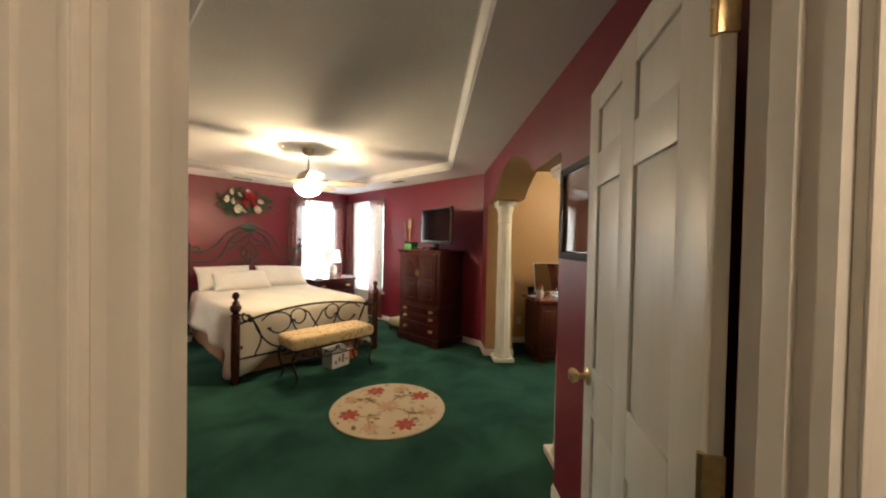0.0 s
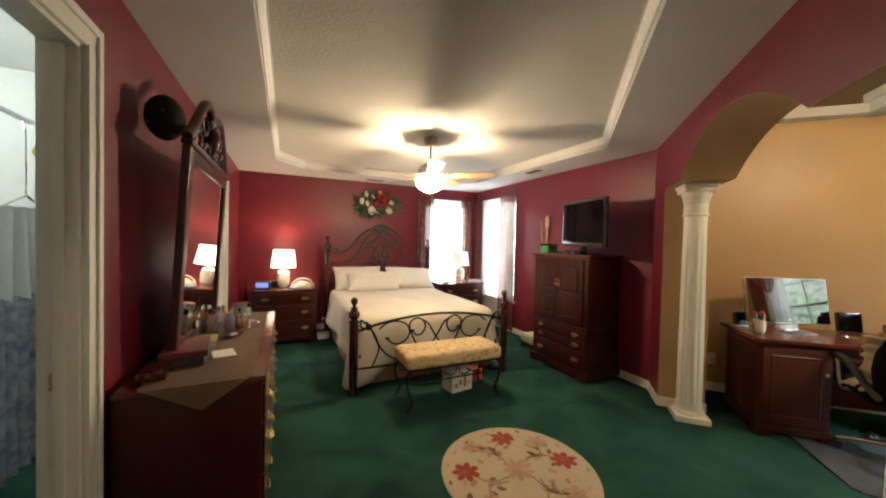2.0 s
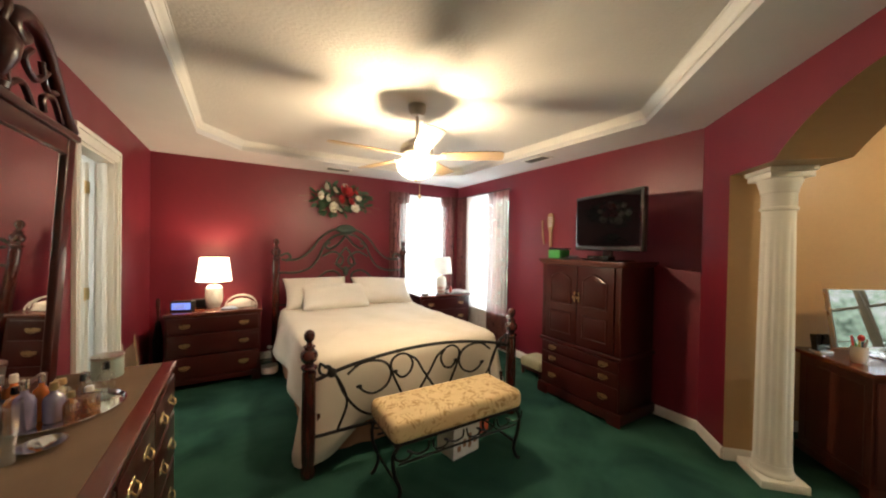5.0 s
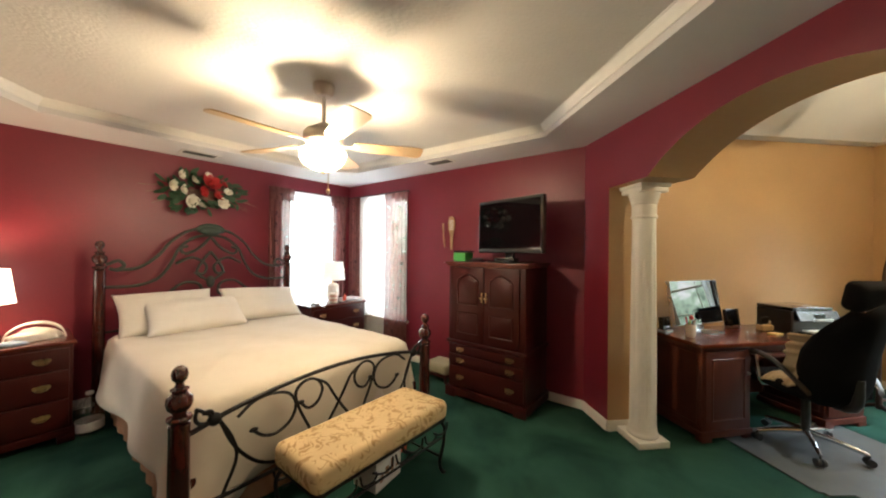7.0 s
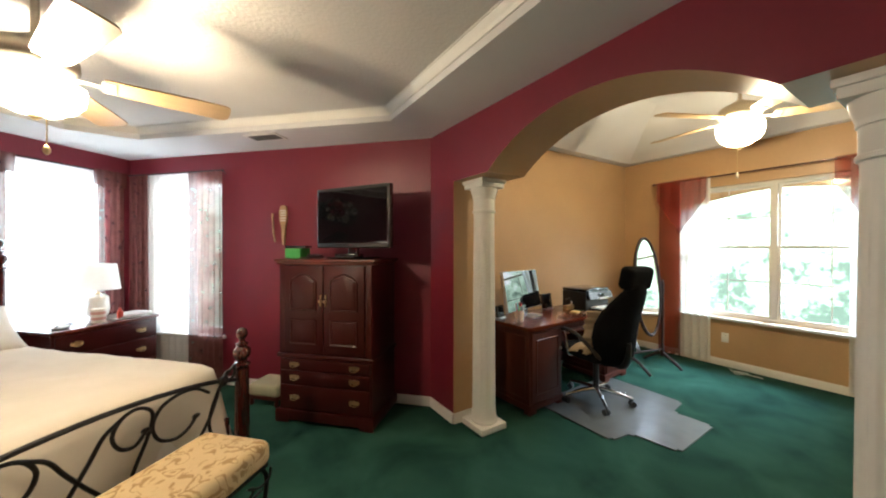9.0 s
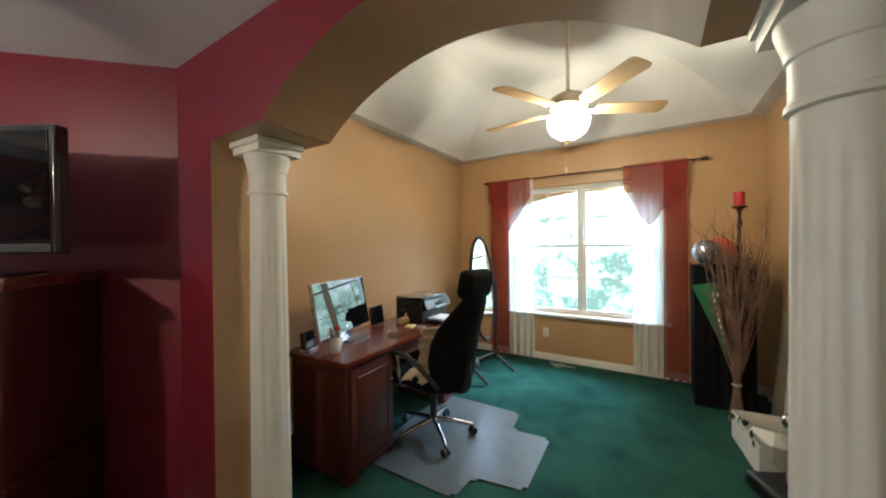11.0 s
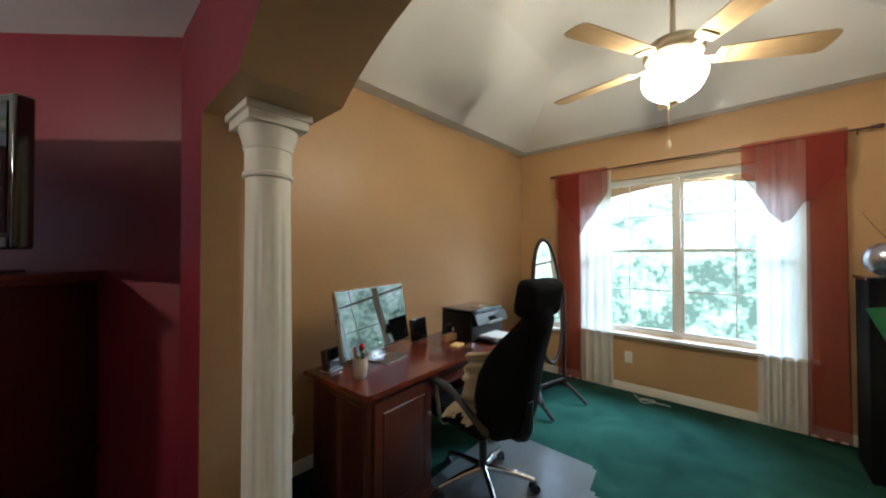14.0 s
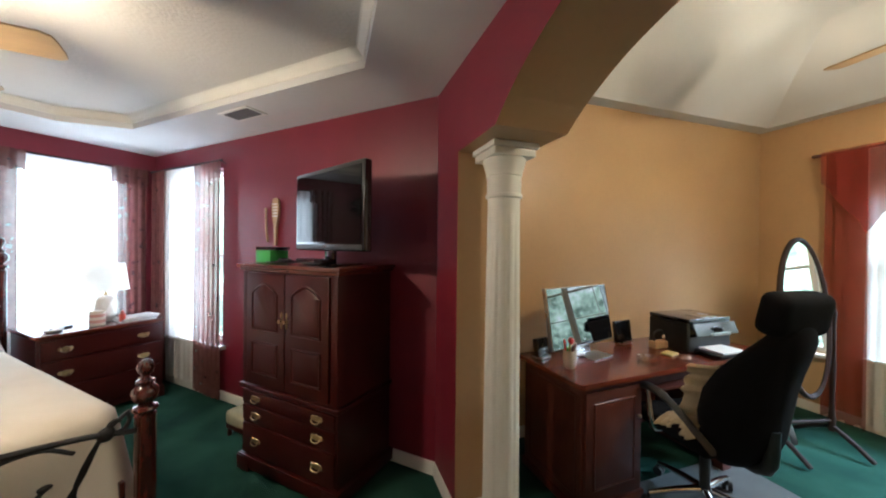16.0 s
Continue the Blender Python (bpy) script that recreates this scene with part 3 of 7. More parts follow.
def cloth(bm, w, h, folds, depth, seed=0, hem=0.012, flare=0.0, top=None):
    """A hanging length of cloth with uneven folds; local x wide, y out, hanging from z = 0."""
    rnd = random.Random(seed)
    nx, nz = max(24, folds * 10), 22
    ph = [rnd.uniform(-0.5, 0.5) for _ in range(folds + 2)]
    grid = []
    for j in range(nz + 1):
        t = j / nz
        row = []
        for i in range(nx + 1):
            s = i / nx
            k = s * folds
            p = ph[int(k)] * (1 - k % 1) + ph[int(k) + 1] * (k % 1)
            amp = depth * (0.55 + 0.45 * t) * (0.8 + 0.4 * math.sin(5.1 * s + seed))
            y = amp * math.sin(2 * math.pi * k + p + 0.35 * math.sin(3 * t + seed + 4 * s))
            x = (s - 0.5) * w * (1 + flare * t) + 0.18 * depth * math.cos(2 * math.pi * k + p) + w / 2
            z0 = -h if top is None else -h * top(s)
            z = z0 * t - (hem * math.sin(2 * math.pi * k + 1.3) if t > 0.99 else 0)
            row.append(bm.verts.new((x, y, z)))
        grid.append(row)
    for a, b in zip(grid, grid[1:]):
        for i in range(nx):
            bm.faces.new((a[i], a[i + 1], b[i + 1], b[i]))
    return bm


def rod(t, x0, x1, z, mat_, finial=True):
    part("rod", tube(bmn(), [(x0, 0, z), (x1, 0, z)], 0.009, 10), mat_, t)
    if finial:
        for x, s in ((x0, -1), (x1, 1)):
            bm = ball(bmn(), (x + s * 0.012, 0, z), 0.016)
            ball(bm, (x + s * 0.04, 0, z), 0.022, (1.3, 0.8, 0.8))
            part("finial", bm, mat_, t)
    for x in (x0 + 0.05, x1 - 0.05):
        part("bracket", tube(bmn(), [(x, 0, z), (x, -0.05, z - 0.005), (x, -0.072, z - 0.02)], 0.005, 6), mat_, t)


def curtain_pair():
    h = 2.20
    t = thing("curtain", "mauve printed sheer curtains at the window beside the bed", "curtain", uvpose(5.06, VA - 0.075, 2.245, 180), "bedroom curtains")
    rod(t, 0.0, 1.19, 0.0, IRON, False)
    for x, w, f, s in ((0.015, 0.25, 4, 3), (0.90, 0.28, 4, 4)):
        part("drape", cloth(bmn(), w, 2.19, f, 0.022, s), SHEERM, t, "mauve printed sheer drape", Matrix.Translation((x, 0, 0)), soft=180)
    part("sheer", cloth(bmn(), 0.80, 2.13, 9, 0.014, 6), SHEERW, t, "white sheer curtain", Matrix.Translation((0.18, -0.032, 0)), soft=180)
    for x, w, s in ((0.012, 0.30, 7), (0.86, 0.33, 8)):
        part("valance", cloth(bmn(), w, 0.17, 4, 0.016, s), SHEERM, t, "short mauve valance", Matrix.Translation((x, 0.03, 0.012)), soft=180)
    t = thing("curtain", "mauve printed sheer curtains in the room corner", "curtain", uvpose(UB - 0.075, 6.06, 2.245, 90), "bedroom curtains")
    rod(t, 0.0, 1.28, 0.0, IRON, False)
    for x, w, f, s in ((0.015, 0.44, 6, 13), (1.0, 0.27, 4, 14)):
        part("drape", cloth(bmn(), w, 2.19, f, 0.022, s), SHEERM, t, "mauve printed sheer drape", Matrix.Translation((x, 0, 0)), soft=180)
    part("sheer", cloth(bmn(), 0.72, 2.14, 8, 0.016, 16), SHEERW, t, "white sheer curtain", Matrix.Translation((0.36, -0.032, 0)), soft=180)


curtain_pair()


def window_arch():
    """The arched tan head outside the office window."""
    pts = [(0.05, 1.56)] + [(0.05 + 1.62 * i / 20, 1.40 + 0.12 * math.sin(math.pi * i / 20)) for i in range(21)] + [(1.67, 1.56)]
    part("arched_head", prism(bmn(), pts, 0.03, pose(0, -0.08, 0, 90, 0, 0)), TAN, OFFICE_WINDOW, "tan arched head outside the panes")


window_arch()


def office_curtain():
    t = thing("curtain", "red sheer scarf curtains over white sheers at the office window", "curtain", Matrix.Translation((XW - 0.085, 3.80, 2.315)) @ pose(0, 0, 0, 0, 0, 90))
    rod(t, -0.02, 2.30, 0.0, POSTW)
    for x, w, f, s in ((0.09, 0.20, 3, 21), (2.02, 0.24, 3, 22)):
        part("drape", cloth(bmn(), w, 2.285, f, 0.026, s, flare=0.12), SHEERR, t, "red sheer drape", Matrix.Translation((x, 0, 0)), soft=180)
    for x, w, s in ((0.275, 0.30, 24), (1.70, 0.335, 25)):
        part("sheer", cloth(bmn(), w, 2.27, 4, 0.022, s, flare=0.05), SHEERW, t, "white sheer curtain", Matrix.Translation((x, -0.035, 0)), soft=180)
    for x, w, s, k in ((0.09, 0.575, 27, 0.60), (1.71, 0.565, 28, 0.52)):
        def drop(q, k=k):
            point = 1 - abs(q - k) / (k if q < k else 1 - k)
            return 0.45 + 0.75 * point + 0.05 * abs(math.sin(16 * q))
        part("valance", cloth(bmn(), w, 0.56, 4, 0.020, s, 0.01, 0, drop), SHEERR, t, "short red scarf valance", Matrix.Translation((x, 0.065, 0.012)), soft=180)


office_curtain()


# ---------------------------------------------------------------- ceiling fans
def ceiling_fan(label, x, y, ceil, blade_z, start, r, bowl_top, bowl_bottom, metal, wood, glass, wide):
    t = thing("ceiling_fan", label, "ceiling fan", Matrix.Translation((x, y, ceil)))
    d = lambda z: z - ceil
    part("canopy", lathe(bmn(), [(0.068, -0.001), (0.070, -0.02), (0.066, -0.045), (0.045, -0.075), (0.020, -0.082)], 28), metal, t)
    part("downrod", tube(bmn(), [(0, 0, -0.05), (0, 0, d(blade_z) + 0.12)], 0.013, 12), metal, t)
    b = d(blade_z)
    part("motor", lathe(bmn(), [(0.022, b + 0.145), (0.035, b + 0.135), (0.060 * wide, b + 0.12), (0.105 * wide, b + 0.095), (0.125 * wide, b + 0.07), (0.128 * wide, b + 0.03), (0.118 * wide, b + 0.012), (0.09, b - 0.012), (0.06, b - 0.03), (0.055, d(bowl_top) - 0.0)], 36), metal, t)
    for i in range(5):
        a = start + 72 * i
        bm = bmn()
        box(bm, 0.085, 0.215, -0.012, 0.012, -0.004, 0.001, 0.002)
        box(bm, 0.19, 0.235, -0.045, 0.045, -0.004, 0.001, 0.002)
        m = pose(0, 0, b, 0, 0, a) @ pose(0, 0, 0, -11, 0, 0)
        arm = part("blade_arm", bm, metal, t, m=m)
        pts = [(0.20, -0.052), (0.26, -0.058), (0.5, -0.070), (r - 0.03, -0.072), (r - 0.006, -0.058), (r, -0.03), (r, 0.03), (r - 0.006, 0.058), (r - 0.03, 0.072), (0.5, 0.070), (0.26, 0.058), (0.20, 0.052)]
        part("blade", prism(bmn(), pts, 0.007), wood, arm, m=Matrix.Translation((0, 0, 0.0015)))
    bt, bb = d(bowl_top), d(bowl_bottom)
    hgt = bt - bb
    prof = [(0.130, bt), (0.142, bt - 0.008), (0.146, bt - 0.2 * hgt), (0.140, bt - 0.40 * hgt), (0.113, bt - 0.62 * hgt), (0.065, bt - 0.80 * hgt), (0.020, bt - 0.88 * hgt)]
    wave = lambda a, z: 1 + 0.035 * math.cos(12 * a)
    part("glass_bowl", lathe(bmn(), prof, 60, caps=False, wave=wave), glass, t, "lit frosted glass bowl", soft=180)
    part("finial", lathe(bmn(), [(0.001, bt - 0.86 * hgt), (0.022, bt - 0.87 * hgt), (0.022, bt - 0.91 * hgt), (0.010, bt - 0.95 * hgt), (0.012, bt - 0.98 * hgt), (0.001, bb)], 20), BRASS, t)
    part("stem", tube(bmn(), [(0, 0, b - 0.02), (0, 0, bb + 0.03)], 0.007), metal, t)
    return t


FANW = mat("pale_fan_blade", (0.50, 0.34, 0.17), 0.35, scale=4, fine=40, var=0.10, stretch=(1, 8, 8))
FANM = mat("cream_fan_metal", (0.62, 0.55, 0.42), 0.3, metal=0.35, var=0.05)
FANN = mat("satin_nickel_fan_metal", (0.58, 0.53, 0.45), 0.42, metal=0.75, var=0.06)
bf = ceiling_fan("brushed nickel ceiling fan with pale blades and lit glass bowl", -1.30, 5.74, TRAY, 2.15, 10, 0.67, 2.115, 1.955, FANN, FANW, BOWL, 1.0)
of = ceiling_fan("cream ceiling fan with pale blades and ribbed lit bowl", 2.70, 4.71, OH + 0.50, 2.44, 10, 0.68, 2.40, 2.20, FANM, FANW, BOWL2, 1.08)
part("pull_chain", tube(bmn(), [(0.05, 0.03, -0.80), (0.05, 0.03, -1.13)], 0.0025, 6), BRASS, of)
part("chain_knob", lathe(bmn(), [(0.001, -1.13), (0.008, -1.135), (0.011, -1.16), (0.008, -1.175), (0.001, -1.18)], 12, (0.05, 0.03)), FANM, of)
part("pull_chain", tube(bmn(), [(0.04, -0.03, -0.46), (0.04, -0.03, -0.70)], 0.0025, 6), BRASS, bf)
part("chain_knob", ball(bmn(), (0.04, -0.03, -0.71), 0.012, (1, 1, 1.6)), BRASS, bf)


# ---------------------------------------------------------------- bed
def turned_post(h, scale=1.0, square_to=0.0):
    """A turned post with ball finial."""
    s = scale
    p = [(0.040 * s, 0.0), (0.046 * s, 0.01), (0.046 * s, 0.05), (0.036 * s, 0.07), (0.041 * s, 0.10), (0.043 * s, 0.30), (0.041 * s, h - 0.30), (0.043 * s, h - 0.265)]
    f = h - 0.26
    p += [(0.030 * s, f + 0.004), (0.046 * s, f + 0.014), (0.050 * s, f + 0.024), (0.046 * s, f + 0.034), (0.027 * s, f + 0.042), (0.030 * s, f + 0.052), (0.046 * s, f + 0.070), (0.053 * s, f + 0.095), (0.050 * s, f + 0.118),
          (0.034 * s, f + 0.136), (0.026 * s, f + 0.142), (0.036 * s, f + 0.150), (0.036 * s, f + 0.158), (0.020 * s, f + 0.166), (0.016 * s, f + 0.180), (0.018 * s, f + 0.186), (0.030 * s, f + 0.200), (0.034 * s, f + 0.222), (0.028 * s, f + 0.245), (0.012 * s, f + 0.258), (0.001, f + 0.26)]
    return lathe(bmn(), p, 28)


def spiral(cx, cz, r0, r1, a0, turns, n=22, y=0.0):
    return [(cx + (r0 + (r1 - r0) * i / n) * math.cos(a0 + turns * 2 * math.pi * i / n), y, cz + (r0 + (r1 - r0) * i / n) * math.sin(a0 + turns * 2 * math.pi * i / n)) for i in range(n + 1)]


def iron(t, name, lines, r, material, y=0.0, smooth=4, label=""):
    for pts in lines:
        part(name, tube(bmn(), [(p[0], y, p[-1]) for p in pts], r, 8, smooth), material, t, label)


def mirrored(lines):
    return lines + [[(-p[0], p[-1]) for p in l] for l in lines]


def bed():
    t = thing("bed", "dark turned-post bed with scrolled wrought iron ends", "bed", uvpose(3.19, 4.845))
    for x in (-0.84, 0.84):
        part("foot_post", turned_post(0.925), POSTW, t, m=Matrix.Translation((x, 0, 0)))
        part("head_post", turned_post(1.515), POSTW, t, m=Matrix.Translation((x, 2.33, 0)))
        part("side_rail", box(bmn(), x * 0.918 - 0.011, x * 0.918 + 0.011, 0.04, 2.29, 0.24, 0.36, 0.004), POSTW, t)
    part("box_spring", box(bmn(), -0.76, 0.76, 0.10, 2.25, 0.22, 0.46, 0.03), PILLOWC, t)
    # foot end
    arch = [(-0.80, 0.60), (-0.6, 0.655), (-0.3, 0.70), (0, 0.715), (0.3, 0.70), (0.6, 0.655), (0.80, 0.60)]
    iron(t, "top_rail", [arch], 0.013, IRON)
    iron(t, "bottom_rail", [[(-0.80, 0.24), (0.80, 0.24)]], 0.011, IRON, smooth=0)
    lines = [[(x, z) for x, _, z in spiral(-0.735, 0.66, 0.012, 0.05, 2.6, -1.05)] + [(-0.67, 0.60), (-0.60, 0.42), (-0.66, 0.25)]]
    lines += [[(-0.68, 0.62), (-0.61, 0.46), (-0.50, 0.33), (-0.36, 0.27), (-0.24, 0.25)]]
    lines += [[(-0.52, 0.50), (-0.47, 0.455), (-0.40, 0.44), (-0.32, 0.48), (-0.29, 0.56), (-0.33, 0.635), (-0.42, 0.665), (-0.52, 0.655), (-0.60, 0.60)]]
    lines += [[(-0.26, 0.555), (-0.21, 0.51), (-0.15, 0.53), (-0.12, 0.60), (-0.16, 0.665), (-0.23, 0.68), (-0.29, 0.63), (-0.27, 0.53), (-0.20, 0.38), (-0.16, 0.25)]]
    lines += [[(-0.16, 0.665), (-0.09, 0.62), (-0.04, 0.54), (0.02, 0.45), (0.09, 0.35), (0.13, 0.25)]]
    iron(t, "scroll", mirrored(lines), 0.0088, IRON)
    for x, z in ((-0.52, 0.505), (-0.26, 0.56), (0.26, 0.56), (0.52, 0.505)):
        part("bud", ball(bmn(), (x, 0, z), 0.016, (1.5, 0.8, 0.8), 10), IRON, t, "iron bud ending a scroll")
    for x in (-0.70, 0.70):
        part("rosette", ball(bmn(), (x, 0, 0.63), 0.03, (1.1, 0.7, 1.1)), IRON, t)
    # head end
    lines = [[(-0.80, 1.30), (-0.72, 1.335), (-0.68, 1.29), (-0.73, 1.255), (-0.78, 1.265)], [(-0.74, 1.25), (-0.58, 1.27), (-0.44, 1.38), (-0.34, 1.52), (-0.20, 1.63), (-0.06, 1.665)],
             [(-0.80, 1.10), (-0.60, 1.10), (-0.44, 1.16), (-0.34, 1.30), (-0.27, 1.46), (-0.14, 1.57), (0.0, 1.60)],
             [(-0.50, 0.70), (-0.40, 0.95), (-0.24, 1.10), (-0.10, 1.08), (-0.08, 0.98), (-0.16, 0.95)], [(-0.30, 1.30), (-0.16, 1.36), (-0.04, 1.28), (-0.06, 1.19), (-0.14, 1.20)],
             [(0.0, 1.58), (-0.10, 1.46), (-0.22, 1.40), (-0.26, 1.45), (-0.20, 1.48)], [(0, 1.10), (-0.12, 1.20), (-0.06, 1.34), (0, 1.42)]]
    iron(t, "head_scroll", mirrored(lines), 0.0145, VERDI, 2.33, label="weathered iron scroll")
    iron(t, "head_rail", [[(-0.80, 0.70), (0.80, 0.70)]], 0.011, VERDI, 2.33, 0)
    bm = bmn()
    for i in range(9):
        a = radians(20 + 17.5 * i)
        ball(bm, (0.105 * math.cos(a), 2.33, 1.635 + 0.055 * math.sin(a)), 0.034, (1.1, 0.55, 1.0), 10)
    ball(bm, (0, 2.325, 1.64), 0.055, (1.9, 0.5, 0.9))
    part("crest", bm, mat("green_iron_shell", (0.035, 0.060, 0.045), 0.5, metal=0.3, var=0.25, bump=0.3), t, "green cast shell crest")
    ball_b = ball(bmn(), (0, 2.32, 1.10), 0.05, (0.8, 0.5, 1.3))
    part("centre_leaf", ball_b, VERDI, t)
    # pleated skirt
    bm = bmn()
    path = [(-0.785, 2.22), (-0.785, 0.155), (0.785, 0.155), (0.785, 2.22)]
    pts, k = [], 0
    for (ax, ay), (bx, by) in zip(path, path[1:]):
        n = int(math.hypot(bx - ax, by - ay) / 0.02)
        for i in range(n):
            nx, ny = (by - ay), -(bx - ax)
            ln = math.hypot(nx, ny)
            o = 0.008 * math.sin(k * 0.7) + 0.006 * math.sin(k * 0.23)
            pts.append((ax + (bx - ax) * i / n - nx / ln * o, ay + (by - ay) * i / n - ny / ln * o))
            k += 1
    for a, b in zip(pts, pts[1:]):
        v = [bm.verts.new((*p, z)) for p, z in ((a, 0.02), (b, 0.02), (b, 0.40), (a, 0.40))]
        bm.faces.new(v)
    bmesh.ops.remove_doubles(bm, verts=bm.verts, dist=1e-5)
    part("bed_skirt", bm, SKIRT, t, "pleated tan bed skirt", soft=180)
    return t


bed()


def rounded_rect(hx, hy, r, n=10):
    out = []
    for cx, cy, a0 in ((hx - r, hy - r, 0), (-hx + r, hy - r, 90), (-hx + r, -hy + r, 180), (hx - r, -hy + r, 270)):
        out += [(cx + r * math.cos(radians(a0 + 90 * i / n)), cy + r * math.sin(radians(a0 + 90 * i / n)), a0 + 90 * i / n) for i in range(n + 1)]
    full = []
    for i, p in enumerate(out):
        q = out[(i + 1) % len(out)]
        full.append(p)
        d = math.hypot(q[0] - p[0], q[1] - p[1])
        for j in range(1, int(d / 0.06)):
            f = j / int(d / 0.06)
            full.append((p[0] + (q[0] - p[0]) * f, p[1] + (q[1] - p[1]) * f, p[2]))
    return full


def bedspread():
    base = rounded_rect(0.80, 1.07, 0.12)
    rings = []
    levels = [(0.02, 0.0), (0.12, 0.0), (0.22, 0.0), (0.32, 0.0), (0.42, 0.0), (0.52, 0.0), (0.61, 0.0), (0.70, -0.001), (0.79, -0.002), (0.88, -0.004), (0.96, -0.014), (1.0, -0.045), (1.012, -0.10)]
    for s, z in levels:
        rings.append([(x * s, y * s, 0.70 + z + (0.013 * noise.noise(Vector((x * s * 4, y * s * 4, 0))) + 0.009 * noise.noise(Vector((x * s * 11, y * s * 11, 3)))) * (1 if s < 0.99 else 0.3)) for x, y, _ in base])
    for k in range(1, 8):
        ring = []
        for i, (x, y, a) in enumerate(base):
            per = i * 0.42
            out = 0.012 + 0.028 * k / 7 + 0.024 * (k / 7) * math.sin(per) + 0.016 * (k / 7) * math.sin(per * 0.37 + 1)
            n = Vector((math.cos(radians(a)), math.sin(radians(a))))
            corner = max(0.0, 1 - math.hypot(abs(x) - 0.78, y + 1.03) / 0.30)
            drop = 0.34 + 0.20 * corner + 0.035 * math.sin(x * 4.2 + y * 2.3) if y < 1.0 else 0.25
            out += 0.05 * corner * k / 7
            z = 0.60 - drop * k / 7 + (0.03 * noise.noise(Vector((x * 3, y * 3, 5))) if k == 7 else 0)
            ring.append((x + n.x * out * 1.4, y + n.y * out * 1.4, z))
        rings.append(ring)
    bm = bmn()
    ring_skin(bm, rings, True, False)
    bm.faces.new([v for v in list(bm.verts)[:len(base)]])
    ob = solo("bedspread", bm, LINEN, "cream woven bedspread draped over the mattress", "bedspread", uvpose(3.19, 6.03), soft=180)
    md = ob.modifiers.new("thick", "SOLIDIFY")
    md.thickness, md.offset = 0.006, 1
    return ob


bedspread()


def pillow(name, label, w, d, h, m, seed=0, material=PILLOWC):
    bm = bmn()
    n = 26
    for side in (1, -1):
        g = []
        for j in range(n + 1):
            row = []
            for i in range(n + 1):
                u, v = 2 * i / n - 1, 2 * j / n - 1
                t = max(0.0, (1 - abs(u) ** 3.2) * (1 - abs(v) ** 3.2)) ** 0.55
                wr = 0.06 * noise.noise(Vector((u * 2.2 + seed, v * 2.2, seed))) + 0.03 * noise.noise(Vector((u * 6, v * 6 + seed, 2)))
                pin = 1 - 0.07 * (1 - abs(v) ** 2) * abs(u) ** 3
                pin2 = 1 - 0.07 * (1 - abs(u) ** 2) * abs(v) ** 3
                row.append(bm.verts.new((u * w / 2 * pin, v * d / 2 * pin2, side * h / 2 * t * (1 + wr * 2.2))))
            g.append(row)
        for a, b in zip(g, g[1:]):
            for i in range(n):
                bm.faces.new((a[i], a[i + 1], b[i + 1], b[i]))
    bmesh.ops.remove_doubles(bm, verts=bm.verts, dist=1e-4)
    return solo(name, bm, material, label, "pillow", m, "pillows on the bed", soft=180)


pillow("pillow", "plump off-white pillow leaning on the headboard", 0.76, 0.44, 0.17, uvpose(2.80, 6.98, 0.86) @ pose(0, 0, 0, 52, 0, 2), 1)
pillow("pillow", "off-white pillow lying in front of another pillow", 0.78, 0.42, 0.17, uvpose(2.97, 6.78, 0.83) @ pose(0, 0, 0, 34, 0, -3), 2)
pillow("pillow", "off-white pillow leaning at the far side of the bed", 0.78, 0.44, 0.17, uvpose(3.60, 6.88, 0.86) @ pose(0, 0, 0, 42, 3, -4), 3)


# ---------------------------------------------------------------- bench
def damask(name, ground, figure):
    """Woven scroll-patterned upholstery."""
    m = mat(name, ground, 0.8, var=0.05, bump=0.3, bscale=300)
    n, l = m.node_tree.nodes, m.node_tree.links
    b = n["Principled BSDF"]
    tc = n.new("ShaderNodeTexCoord")
    noi = n.new("ShaderNodeTexNoise")
    sock(noi, "Scale", 13.0), sock(noi, "Detail", 1.0), sock(noi, "Distortion", 0.6)
    l.new(tc.outputs["Object"], noi.inputs["Vector"])
    ma = n.new("ShaderNodeMath")
    ma.operation = "MULTIPLY"
    ma.inputs[1].default_value = 34.0
    l.new(noi.outputs[0], ma.inputs[0])
    si = n.new("ShaderNodeMath")
    si.operation = "SINE"
    l.new(ma.outputs[0], si.inputs[0])
    vo = n.new("ShaderNodeTexVoronoi")
    sock(vo, "Scale", 15.0)
    l.new(tc.outputs["Object"], vo.inputs["Vector"])
    sub = n.new("ShaderNodeMath")
    sub.operation = "MULTIPLY_ADD"
    sub.inputs[1].default_value, sub.inputs[2].default_value = -2.2, 0.55
    l.new(vo.outputs["Distance"], sub.inputs[0])
    mxm = n.new("ShaderNodeMath")
    mxm.operation = "ADD"
    l.new(si.outputs[0], mxm.inputs[0]), l.new(sub.outputs[0], mxm.inputs[1])
    rp = n.new("ShaderNodeMapRange")
    sock(rp, "From Min", -0.10), sock(rp, "From Max", 0.35)
    l.new(mxm.outputs[0], rp.inputs[0])
    mx = n.new("ShaderNodeMix")
    mx.data_type = "RGBA"
    old = b.inputs["Base Color"].links[0].from_socket
    l.new(rp.outputs[0], mx.inputs[0])
    l.new(old, mx.inputs[6])
    mx.inputs[7].default_value = (*figure, 1)
    l.new(mx.outputs[2], b.inputs["Base Color"])
    return m


DAMASK = damask("gold_damask_cloth", (0.60, 0.45, 0.24), (0.36, 0.235, 0.10))


